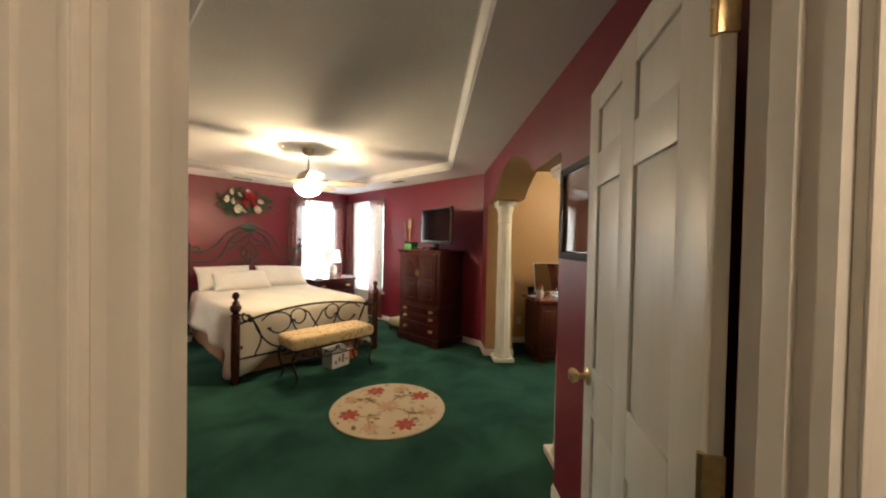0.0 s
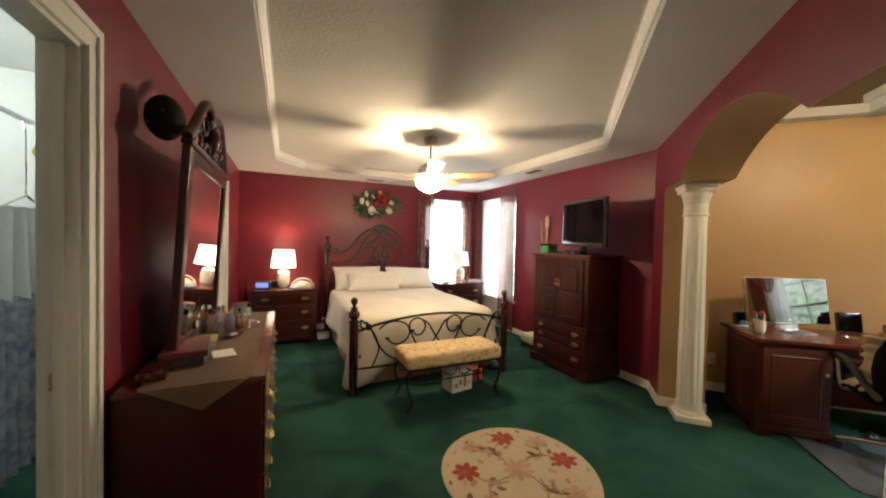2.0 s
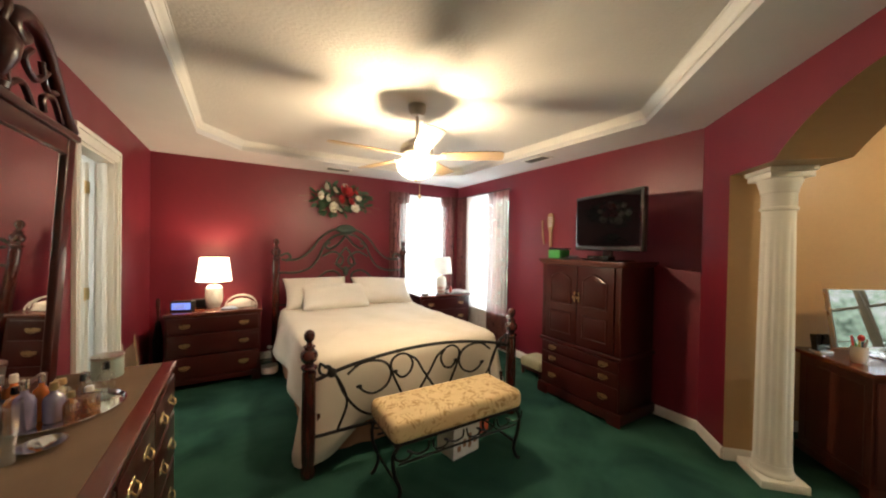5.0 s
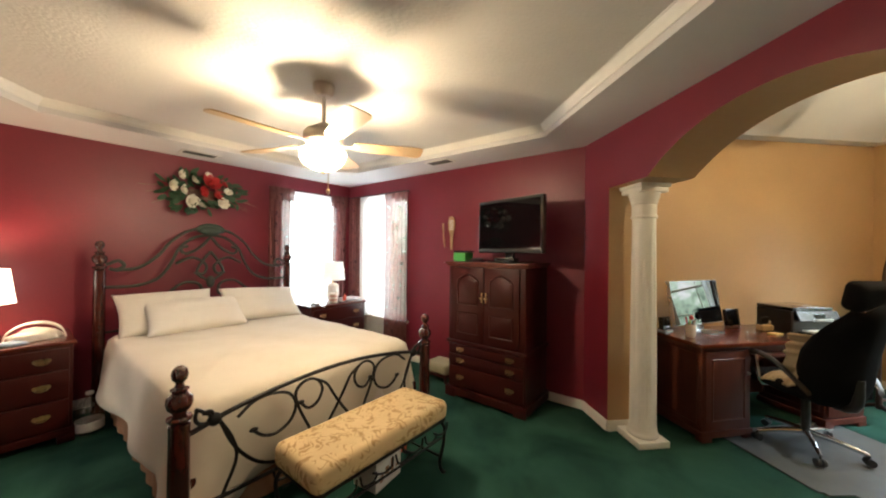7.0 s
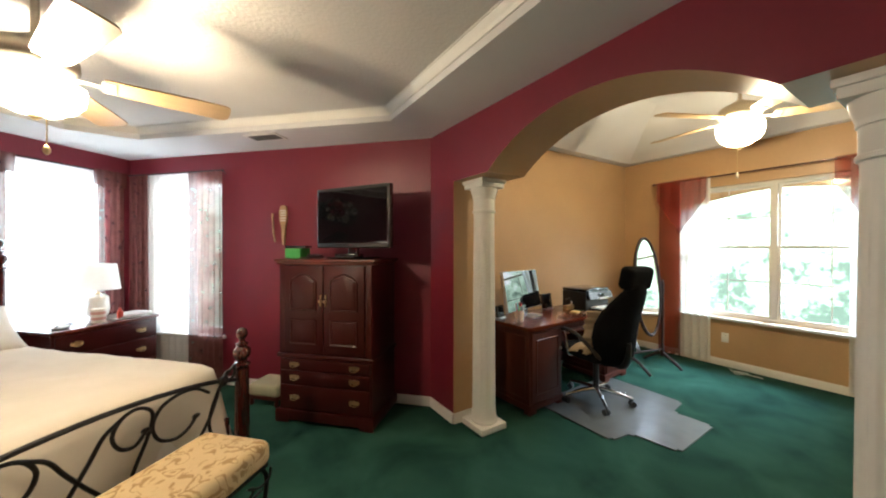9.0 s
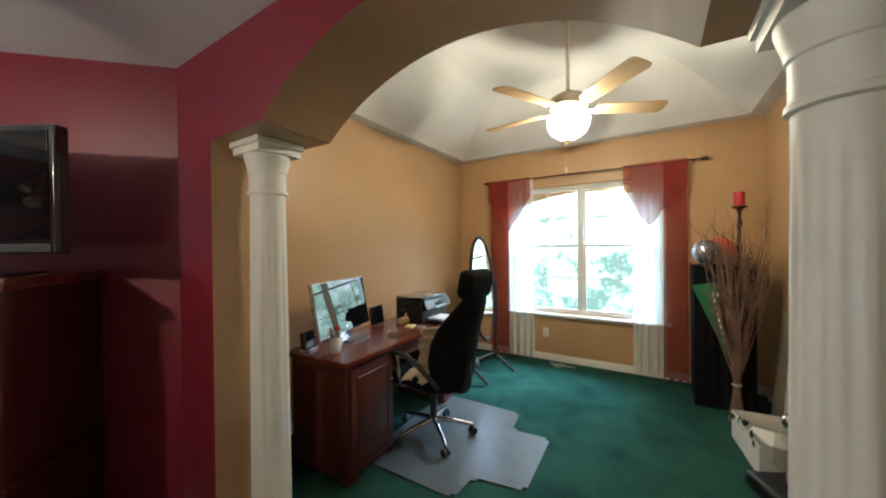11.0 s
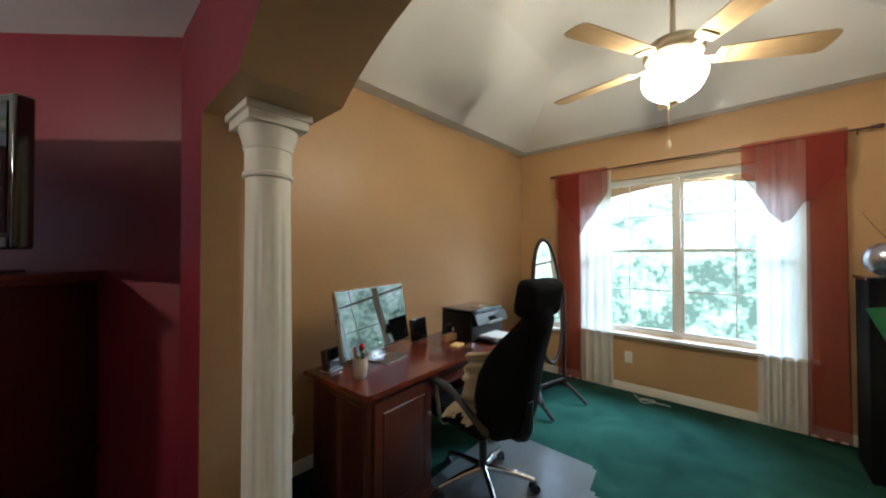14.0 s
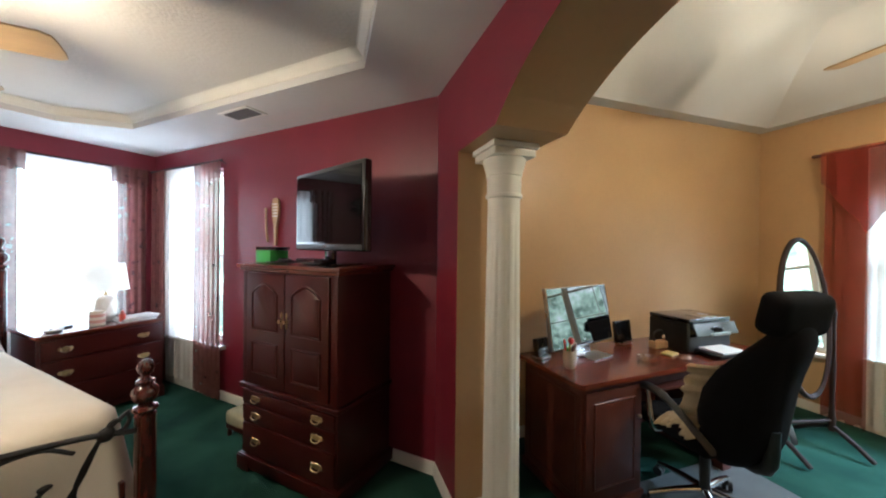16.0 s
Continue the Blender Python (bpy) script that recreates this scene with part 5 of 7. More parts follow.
# flower spray over the headboard
PETW = mat("cream_silk_petal", (0.72, 0.68, 0.58), 0.7, var=0.06)
PETR = mat("red_silk_petal", (0.42, 0.015, 0.02), 0.6, var=0.15)
LEAF = mat("dark_green_silk_leaf", (0.025, 0.075, 0.028), 0.55, var=0.3, island=0.3)
TWIG = mat("dry_brown_twig", (0.20, 0.115, 0.075), 0.8, var=0.25, bump=0.4, bscale=200)


def petal(bm, m, ln, w, cup=0.25):
    rows = []
    for j in range(5):
        s = j / 4
        ww = w * math.sin(math.pi * min(0.97, s * 0.85 + 0.1)) ** 0.8
        rows.append([bm.verts.new(m @ Vector((ww * k, ln * s, cup * ln * (s * s * 0.8) + 0.15 * w * abs(k)))) for k in (-1, 0, 1)])
    for a, b in zip(rows, rows[1:]):
        for i in range(2):
            bm.faces.new((a[i], a[i + 1], b[i + 1], b[i]))
    return bm


def bloom(parent, name, c, r, material, turn, tilt, n=6):
    bm = bmn()
    for i in range(n):
        petal(bm, Matrix.Translation(c) @ pose(0, 0, 0, tilt, 0, turn) @ pose(0, 0, 0, 0, 0, 360 * i / n) @ pose(0, 0, 0, 25, 0, 0), r, r * 0.42)
    for i in range(n - 2):
        petal(bm, Matrix.Translation(c) @ pose(0, 0, 0, tilt, 0, turn) @ pose(0, 0, 0.003, 0, 0, 360 * i / (n - 2) + 20) @ pose(0, 0, 0, 50, 0, 0), r * 0.6, r * 0.3)
    return part(name, bm, material, parent, soft=180)


def spray():
    rnd = random.Random(5)
    t = thing("flower_spray", "wall spray of cream and red silk flowers with twigs", "flowers", uvpose(3.17, VA - 0.012, 2.05))
    part("backing", box(bmn(), -0.12, 0.12, -0.03, 0.01, -0.05, 0.05, 0.01), TWIG, t)
    for x, z, r, mm in ((-0.24, 0.17, 0.062, PETW), (-0.32, 0.05, 0.075, PETW), (-0.15, -0.09, 0.095, PETW), (-0.12, 0.12, 0.062, PETW), (0.15, -0.10, 0.085, PETW), (0.21, 0.03, 0.06, PETW), (-0.22, 0.02, 0.07, PETW), (-0.05, -0.13, 0.07, PETW), (0.02, 0.19, 0.05, PETW),
                        (0.03, 0.09, 0.12, PETR), (0.08, -0.02, 0.09, PETR), (-0.05, 0.01, 0.075, PETR), (-0.03, 0.17, 0.06, PETR), (0.15, 0.12, 0.06, PETR)):
        bloom(t, "bloom", Vector((x, -0.10 - rnd.uniform(0, 0.05), z)), r, mm, rnd.uniform(0, 60), 75 + rnd.uniform(-25, 25), 7)
    for i in range(110):
        a = rnd.uniform(0, 2 * math.pi)
        rr = rnd.uniform(0.35, 1.05)
        c = Vector((0.36 * rr * math.cos(a), -0.05 - rnd.uniform(0, 0.07), 0.20 * rr * math.sin(a) + 0.01))
        bm = petal(bmn(), Matrix.Translation(c) @ pose(0, 0, 0, 90 + rnd.uniform(-45, 30), 0, 0) @ pose(0, 0, 0, 0, 0, math.degrees(a) - 90 + rnd.uniform(-70, 70)), rnd.uniform(0.06, 0.12), rnd.uniform(0.018, 0.028))
        part("leaf", bm, LEAF, t, soft=180)
    for i in range(9):
        s = -1 if i % 2 else 1
        e = Vector((s * rnd.uniform(0.36, 0.62), -0.04, rnd.uniform(-0.24, 0.06)))
        part("twig", tube(bmn(), [(s * 0.1, -0.04, 0), tuple(e * 0.55 + Vector((0, 0, 0.03))), tuple(e)], 0.004, 5, 4, 0.0015), TWIG, t)


spray()

# carved pieces hung beside the armoire
WOODP = mat("pale_carved_wood", (0.42, 0.27, 0.13), 0.55, var=0.2, scale=12)
t = thing("wall_carving", "pale carved wooden paddle hung on the red wall", "wall carving", uvpose(UB - 0.004, 5.40, 1.47, -90))
bm = bmn()
prism(bm, [(-0.012, 0), (0.012, 0), (0.016, 0.16), (0.040, 0.25), (0.046, 0.33), (0.03, 0.39), (0, 0.40), (-0.03, 0.39), (-0.046, 0.33), (-0.040, 0.25), (-0.016, 0.16)], 0.018, pose(0, 0, 0, 90, 0, 0))
part("paddle", bm, WOODP, t)
for k in range(5):
    part("carved_band", box(bmn(), -0.03, 0.03, -0.0205, -0.018, 0.24 + 0.025 * k, 0.252 + 0.025 * k, 0.001), CARD, t)
t = thing("wall_carving", "slim carved wooden spoon hung on the red wall", "wall carving", uvpose(UB - 0.004, 5.52, 1.50, -90))
bm = tube(bmn(), [(0.02, -0.01, 0.0), (0.0, -0.01, 0.12), (-0.008, -0.01, 0.26)], 0.009, 8, 4)
ball(bm, (-0.008, -0.010, 0.27), 0.014, (1.1, 0.6, 1.8))
part("spoon", bm, WOODP, t)

# on the armoire
GREEN = mat("bright_green_card", (0.05, 0.33, 0.06), 0.55, var=0.06)
t = thing("green_box", "bright green box with a black player on top", "box", uvpose(4.80, 5.00, 1.352, -90))
part("body", box(bmn(), -0.075, 0.075, -0.06, 0.08, 0.001, 0.085, 0.004), GREEN, t)
solo("media_player", box(bmn(), -0.09, 0.09, -0.055, 0.07, 0.0, 0.022, 0.004), BLACKG, "slim black media player on a green box", "media player", uvpose(4.80, 4.985, 1.439, -82))
t = thing("cable_coil", "tangled black cables beside the television", "cables", uvpose(4.72, 4.80, 1.352))
rnd = random.Random(3)
for k in range(4):
    part("cable", tube(bmn(), [(0.05 * math.cos(i * 0.9 + k) + 0.02 * k, 0.09 * math.sin(i * 0.7 + k * 2), 0.006 + 0.006 * k + 0.008 * rnd.random()) for i in range(8)], 0.004, 6, 4), BLACKP, t)
solo("cable_box", box(bmn(), -0.10, 0.10, -0.05, 0.05, 0.0, 0.03, 0.004), BLACKG, "flat black cable box under the television", "media player", uvpose(4.66, 4.42, 1.367, -90))

# footstool by the armoire
t = thing("footstool", "low footstool with pale green cushion beside the armoire", "footstool", uvpose(4.93, 5.36, 0, -90))
part("cushion", box(bmn(), -0.16, 0.16, -0.14, 0.14, 0.085, 0.20, 0.045, 4), mat("pale_green_cloth", (0.36, 0.34, 0.22), 0.9, var=0.1, bump=0.3), t, "pale green cushion", soft=60)
part("frame", box(bmn(), -0.15, 0.15, -0.13, 0.13, 0.06, 0.088, 0.004), CHERRY, t)
for x in (-0.13, 0.13):
    for y in (-0.11, 0.11):
        part("leg", lathe(bmn(), [(0.014, 0.001), (0.020, 0.02), (0.014, 0.05), (0.018, 0.062)], 12, (x, y)), CHERRY, t)


# ceiling vents
# slats of a white vent, with their shade put into the colour
SHADEDV = mat("shaded_louvre", (0.10, 0.085, 0.07), 0.7, var=0.1)
def vent(label, m):
    t = thing("ceiling_vent", label, "vent", m, "ceiling vents")
    bm = bmn()
    for a, b, c, d in ((-0.165, 0.165, -0.085, -0.062), (-0.165, 0.165, 0.062, 0.085), (-0.165, -0.142, -0.062, 0.062), (0.142, 0.165, -0.062, 0.062)):
        box(bm, a, b, c, d, -0.008, 0.0, 0.002)
    part("frame", bm, WHITE, t)
    # black sheet in place of the dark opening behind the slats
    part("backing", box(bmn(), -0.142, 0.142, -0.062, 0.062, -0.0055, -0.004), BLACKP, t)
    for i in range(9):
        bm = box(bmn(), -0.142, 0.142, -0.003, 0.003, -0.0005, 0.0005)
        part("slat", bm, SHADEDV, t, m=pose(0, -0.054 + 0.0135 * i, -0.0068, 10, 0, 0))


vent("white louvred ceiling vent near the side wall", uvpose(4.79, 5.31, H - 0.001, 90))
vent("white louvred ceiling vent above the bed head", uvpose(3.07, 7.14, H - 0.001, 0))

# round rug
RUGC = mat("cream_rug_pile", (0.52, 0.43, 0.30), 0.95, col2=(0.44, 0.35, 0.23), scale=5, fine=150, bump=0.8, bscale=420)
RUGR = mat("red_rug_pile", (0.36, 0.055, 0.030), 0.95, var=0.15, bump=0.8, bscale=420)
RUGP = mat("pink_rug_pile", (0.47, 0.30, 0.19), 0.95, var=0.15, bump=0.8, bscale=420)
RUGT = mat("tan_rug_pile", (0.40, 0.27, 0.16), 0.95, var=0.18, bump=0.8, bscale=420)
RUGB = mat("brown_rug_pile", (0.20, 0.11, 0.055), 0.95, var=0.2, bump=0.8, bscale=420)


def rug():
    rnd = random.Random(11)
    t = thing("round_rug", "round cream rug with red and tan flowers", "rug", Matrix.Translation((-0.17, 4.60, 0.0)))
    part("base", lathe(bmn(), [(0.485, 0.001), (0.495, 0.006), (0.488, 0.012), (0.001, 0.0125)], 72), RUGC, t)
    def fl(name, x, y, r, n, material, turn, w=0.42):
        bm = bmn()
        for i in range(n):
            a = radians(turn + 360 * i / n)
            pts = []
            for j in range(10):
                b = 2 * math.pi * j / 10
                px, py = r * 0.55 + r * 0.45 * math.cos(b), r * w * math.sin(b) * (0.8 + 0.2 * math.cos(b))
                pts.append((x + px * math.cos(a) - py * math.sin(a), y + px * math.sin(a) + py * math.cos(a)))
            prism(bm, pts, 0.0015, Matrix.Translation((0, 0, 0.0126 + 0.0003 * i)))
        part(name, bm, material, t)
    def stem(pts):
        part("stem", tube(bmn(), [(x, y, 0.0125) for x, y in pts], 0.0035, 5, 4), RUGB, t)
    def leafy(a, d, turn, r, material):
        fl("leaf", d * math.cos(radians(a)), d * math.sin(radians(a)), r, 1, material, turn, 0.30)
    for k, a in enumerate((38, 118, 206, 300)):
        x, y = 0.34 * math.cos(radians(a)), 0.34 * math.sin(radians(a))
        stem([(0.09 * math.cos(radians(a + 40)), 0.09 * math.sin(radians(a + 40))), (0.23 * math.cos(radians(a + 25)), 0.23 * math.sin(radians(a + 25))), (x, y)])
        for q in range(3):
            leafy(a + 14 + 7 * q, 0.29 - 0.06 * q, a + 60 + 130 * (q % 2) + rnd.uniform(-15, 15), rnd.uniform(0.05, 0.08), [RUGB, RUGP, RUGT][(k + q) % 3])
        fl("red_flower", x, y, 0.090, 7, RUGR, a, 0.30)
        fl("flower_inner", x, y, 0.050, 6, RUGT, a + 20, 0.30)
        fl("flower_heart", x, y, 0.026, 5, RUGR, a, 0.5)
    for k, a in enumerate((78, 162, 254, 345)):
        x, y = 0.36 * math.cos(radians(a)), 0.36 * math.sin(radians(a))
        stem([(x, y), (0.25 * math.cos(radians(a - 16)), 0.25 * math.sin(radians(a - 16))), (0.14 * math.cos(radians(a)), 0.14 * math.sin(radians(a)))])
        fl("tan_flower", x, y, 0.075, 6, RUGP, a, 0.30)
        fl("flower_inner", x, y, 0.045, 5, RUGT, a + 30, 0.32)
        for q in range(4):
            leafy(a - 20 + 9 * q, 0.21 + 0.07 * (q % 3), a + 90 * q + rnd.uniform(-25, 25), rnd.uniform(0.05, 0.085), [RUGT, RUGB][(k + q) % 2])
    fl("centre_flower", 0.0, 0.0, 0.105, 9, RUGP, 10, 0.22)
    fl("centre_flower", 0.0, 0.0, 0.070, 7, RUGC, 30, 0.28)
    fl("centre_flower", 0.0, 0.0, 0.034, 6, RUGT, 10, 0.35)
    for k in range(22):
        a, d = 16.4 * k + rnd.uniform(-5, 5), rnd.uniform(0.17, 0.40)
        leafy(a, d, a + rnd.uniform(30, 150), rnd.uniform(0.05, 0.08), [RUGT, RUGP, RUGB, RUGT][k % 4])
    for k in range(18):
        a, d = 20 * k + rnd.uniform(-6, 6), rnd.uniform(0.42, 0.455)
        leafy(a, d, a + rnd.choice((80, 260)) + rnd.uniform(-20, 20), rnd.uniform(0.03, 0.05), [RUGP, RUGT, RUGB][k % 3])


rug()

# framed picture on the arch wall
t = thing("framed_picture", "dark framed picture under reflecting glass", "picture", Matrix.Translation((XC - 0.003, 3.08, 1.383)) @ pose(0, 0, 0, 0, 0, -90))
fw, fh = 0.39, 0.478
FRAMEB = mat("black_gold_frame", (0.012, 0.008, 0.007), 0.6, var=0.2, spec=0.2)
bm = bmn()
for a, b, c, d in ((-fw, -fw + 0.036, 0, fh), (fw - 0.036, fw, 0, fh), (-fw + 0.036, fw - 0.036, 0, 0.036), (-fw + 0.036, fw - 0.036, fh - 0.036, fh)):
    box(bm, a, b, -0.03, 0.0, c, d, 0.007, 3)
part("frame", bm, FRAMEB, t)
bm = bmn()
for a, b, c, d in ((-fw + 0.036, -fw + 0.042, 0.036, fh - 0.036), (fw - 0.042, fw - 0.036, 0.036, fh - 0.036), (-fw + 0.042, fw - 0.042, 0.036, 0.042), (-fw + 0.042, fw - 0.042, fh - 0.042, fh - 0.036)):
    box(bm, a, b, -0.027, -0.01, c, d, 0.001)
part("inner_slip", bm, POSTW, t)
PRINT = mat("muted_red_brown_print", (0.15, 0.066, 0.034), 0.03, col2=(0.22, 0.12, 0.075), scale=5, fine=14, rvar=0.01)
PRINT.node_tree.nodes["Principled BSDF"].inputs["IOR"].default_value = 1.9
part("print", box(bmn(), -fw + 0.036, fw - 0.036, -0.012, -0.008, 0.036, fh - 0.036), PRINT, t, "muted print behind glass")


# things on the dresser
def dpose(lx, ly, z=0.0, turn=0):
    """A place on the dresser: lx along its front, ly back from its front edge."""
    return uvpose(1.675 - ly, 4.105 + lx, 0.8365 + z, 90 + turn)


RUNNER = mat("brown_runner_cloth", (0.16, 0.095, 0.055), 0.9, var=0.1, fine=200, bump=0.4, bscale=400)
bm = bmn()
pts = [(-0.735, 0.04), (0.735, 0.04), (0.735, 0.44), (-0.735, 0.44)]
prism(bm, pts, 0.003)
v = [bm.verts.new(p) for p in ((-0.752, 0.05, 0.003), (-0.752, 0.43, 0.003), (-0.754, 0.22, -0.11))]
w = [bm.verts.new(p) for p in ((-0.756, 0.05, 0.003), (-0.756, 0.43, 0.003), (-0.758, 0.22, -0.11))]
bm.faces.new(v), bm.faces.new(list(reversed(w)))
for i in range(3):
    j = (i + 1) % 3
    bm.faces.new((v[i], w[i], w[j], v[j]))
box(bm, -0.756, -0.73, 0.05, 0.43, 0.0, 0.0035)
solo("table_runner", bm, RUNNER, "brown woven runner with pointed end on the dresser", "runner", dpose(0, 0, 0.0005))
AMBER = pane_glass("amber_glass", (0.75, 0.42, 0.12), 0.75)


def flask(label, m, r, h, material, cap, group="bottles on the dresser", name="perfume_bottle"):
    t = thing(name, label, "bottle", m, group)
    part("body", lathe(bmn(), [(r * 0.9, 0.001), (r, 0.006), (r, h * 0.55), (r * 0.8, h * 0.65), (r * 0.35, h * 0.72), (r * 0.33, h * 0.8)], 20), material, t, soft=50)
    part("cap", lathe(bmn(), [(r * 0.42, h * 0.79), (r * 0.45, h * 0.82), (r * 0.40, h * 0.98), (0.001, h)], 16), cap, t)


t = thing("mirror_tray", "oval mirrored tray with silver rim", "tray", dpose(0.25, 0.255, 0.004))
part("plate", lathe(bmn(), [(0.17, 0.001), (0.172, 0.004), (0.001, 0.005)], 48), MIRROR, t)
part("rim", lathe(bmn(), [(0.170, 0.004), (0.176, 0.004), (0.180, 0.016), (0.175, 0.017), (0.168, 0.006)], 48, caps=False), CHROME, t)
rnd = random.Random(9)
caps = [BRASS, CHROME, BLACKG, WHITE]
SCENTS = [CLEAR, mat("orange_scent", (0.50, 0.14, 0.03), 0.12, coat=0.5), AMBER, mat("pale_gold_scent", (0.52, 0.44, 0.28), 0.12, coat=0.5), mat("lilac_scent", (0.22, 0.19, 0.30), 0.15, coat=0.5)]
for k in range(13):
    a = 2.4 * k
    rr = 0.135 * math.sqrt((k + 0.5) / 13)
    flask("small glass perfume bottle on a mirrored tray", dpose(0.25 + rr * math.cos(a), 0.255 + rr * math.sin(a), 0.0095), rnd.uniform(0.020, 0.034), rnd.uniform(0.08, 0.17), SCENTS[k % 5], caps[k % 4])
for lx, ly, r, h, mm in ((0.05, 0.40, 0.036, 0.26, CLEAR), (-0.03, 0.42, 0.034, 0.24, BLACKG), (0.10, 0.44, 0.026, 0.30, BLACKG), (0.02, 0.44, 0.055, 0.18, CERAMIC), (0.06, 0.33, 0.03, 0.17, CLEAR)):
    flask("tall bottle standing before the dresser mirror", dpose(lx, ly, 0.0045), r, h, mm, BLACKG)
t = thing("candle_jar", "wide pale green candle jar on the dresser", "jar", dpose(0.61, 0.215, 0.0045))
part("jar", lathe(bmn(), [(0.052, 0.001), (0.055, 0.006), (0.055, 0.085), (0.052, 0.088)], 28), mat("pale_green_wax", (0.42, 0.50, 0.44), 0.4), t)
part("lid", lathe(bmn(), [(0.057, 0.088), (0.057, 0.10), (0.001, 0.102)], 28), NICKEL, t, "metal lid")
for k, (w2, d2, hh, mm) in enumerate(((0.15, 0.10, 0.035, mat("dark_blue_cover", (0.03, 0.035, 0.06), 0.5)), (0.14, 0.095, 0.03, mat("maroon_cover", (0.12, 0.012, 0.016), 0.5)))):
    t = thing("book", "hardback book lying in a small pile", "book", dpose(-0.36, 0.36, 0.0045 + 0.0355 * k, 8 * k), "books on the dresser")
    part("cover", box(bmn(), -w2, w2, -d2, d2, 0.0, hh, 0.002), mm, t)
    part("pages", box(bmn(), -w2 + 0.004, w2 + 0.0015, -d2 + 0.004, d2 - 0.01, 0.004, hh - 0.004), PAPER, t, "cream page block")
solo("envelope", box(bmn(), -0.07, 0.07, -0.05, 0.05, 0.0, 0.003), PAPER, "white envelope on the runner", "envelope", dpose(-0.36, 0.20, 0.0045, 15))
solo("wooden_case", box(bmn(), -0.07, 0.07, -0.05, 0.05, 0.0, 0.04, 0.006), POSTW, "small dark wooden case on the dresser", "case", dpose(-0.60, 0.42, 0.0045, 4))
solo("stationery_box", box(bmn(), -0.13, 0.13, -0.09, 0.09, 0.0, 0.03, 0.003), mat("tan_card", (0.36, 0.25, 0.14), 0.7, var=0.08), "flat tan cardboard box beside the books", "box", dpose(-0.17, 0.36, 0.0045, 3))
bm = prism(bmn(), [(-0.07, 0), (0.07, 0), (0.03, 0.09), (0.02, 0.13), (0.02, 0.155), (-0.02, 0.155), (-0.02, 0.13), (-0.03, 0.09)], 0.03, pose(0, 0.015, 0.001, 90, 0, 0))
solo("perfume_bottle", bm, CLEAR, "flat clear glass perfume bottle", "bottle", dpose(-0.02, 0.26, 0.0045, 10), "bottles on the dresser")
solo("trinket_dish", lathe(bmn(), [(0.03, 0.001), (0.045, 0.008), (0.055, 0.02), (0.05, 0.02), (0.001, 0.008)], 24), CHROME, "small silver trinket dish", "dish", dpose(-0.03, 0.20, 0.0045))

# cap with a flower on the mirror's corner
BLACKV = mat("black_felt", (0.008, 0.006, 0.007), 0.95, var=0.2, bump=0.4)
t = thing("hat", "black felt hat with a white flower hung on the mirror corner", "hat", uvpose(1.235, 3.70, 2.02, 90))
bm = ball(bmn(), (0, 0, 0), 0.105, (0.85, 0.75, 1.0), 24)
part("crown", bm, BLACKV, t)
for k in range(9):
    a, z = k * 2.4, -0.06 + 0.018 * k
    part("red_dot", ball(bmn(), (0.083 * math.cos(a) * math.sqrt(max(0, 1 - (z / 0.105) ** 2)) * 1.05, 0.075 * math.sin(a) * math.sqrt(max(0, 1 - (z / 0.105) ** 2)) * 1.05, z), 0.006, seg=8), RUGR, t, "small red dot")
bloom(t, "flower", Vector((0.10, -0.05, -0.02)), 0.04, PETW, 0, 75)

# frames leaning in the corner by the nightstand
t = thing("picture_frame", "small cream picture frame leaning in the corner", "picture frame", uvpose(UD + 0.05, 6.62, 0.001, 90) @ pose(0, 0, 0, -6, 0, 0))
bm = bmn()
for a, b, c, d in ((-0.22, -0.17, 0, 0.78), (0.17, 0.22, 0, 0.78), (-0.17, 0.17, 0, 0.05), (-0.17, 0.17, 0.73, 0.78)):
    box(bm, a, b, -0.012, 0.012, c, d, 0.003)
part("frame", bm, mat("aged_cream_frame", (0.42, 0.33, 0.24), 0.5, var=0.2), t)
part("print", box(bmn(), -0.17, 0.17, -0.004, 0.004, 0.05, 0.73), mat("brown_print", (0.20, 0.10, 0.06), 0.3, col2=(0.4, 0.3, 0.2), scale=8), t)
t = thing("umbrella", "furled black umbrella standing in the corner", "umbrella", uvpose(1.27, 7.0, 0.001))
part("canopy", lathe(bmn(), [(0.008, 0.02), (0.03, 0.12), (0.038, 0.45), (0.022, 0.62), (0.01, 0.66)], 16, wave=lambda a, z: 1 + 0.15 * math.cos(6 * a)), BLACKF, t)
part("handle", lathe(bmn(), [(0.009, 0.64), (0.012, 0.72), (0.017, 0.80), (0.02, 0.85), (0.012, 0.88), (0.001, 0.885)], 14), POSTW, t)

# clothes in the closet
t = thing("hanging_dress", "blue and white patterned dress on a hanger", "dress", uvpose(0.60, 4.04, 0.0, 90))
DRESS = mat("blue_white_print_cloth", (0.60, 0.62, 0.66), 0.9, col2=(0.03, 0.05, 0.14), scale=14, fine=30, bump=0.2)
DRESSW = mat("pale_knit", (0.62, 0.62, 0.60), 0.9, var=0.05)
part("skirt", cloth(bmn(), 0.50, 0.85, 6, 0.05, 41), DRESS, t, "patterned skirt", Matrix.Translation((-0.25, 0, 1.15)), soft=180)
part("bodice", cloth(bmn(), 0.36, 0.45, 4, 0.04, 42), DRESSW, t, "pale bodice", Matrix.Translation((-0.18, 0.01, 1.58)), soft=180)
part("hanger", tube(bmn(), [(-0.2, 0, 1.56), (0, 0, 1.64), (0.2, 0, 1.56)], 0.006), WHITE, t)
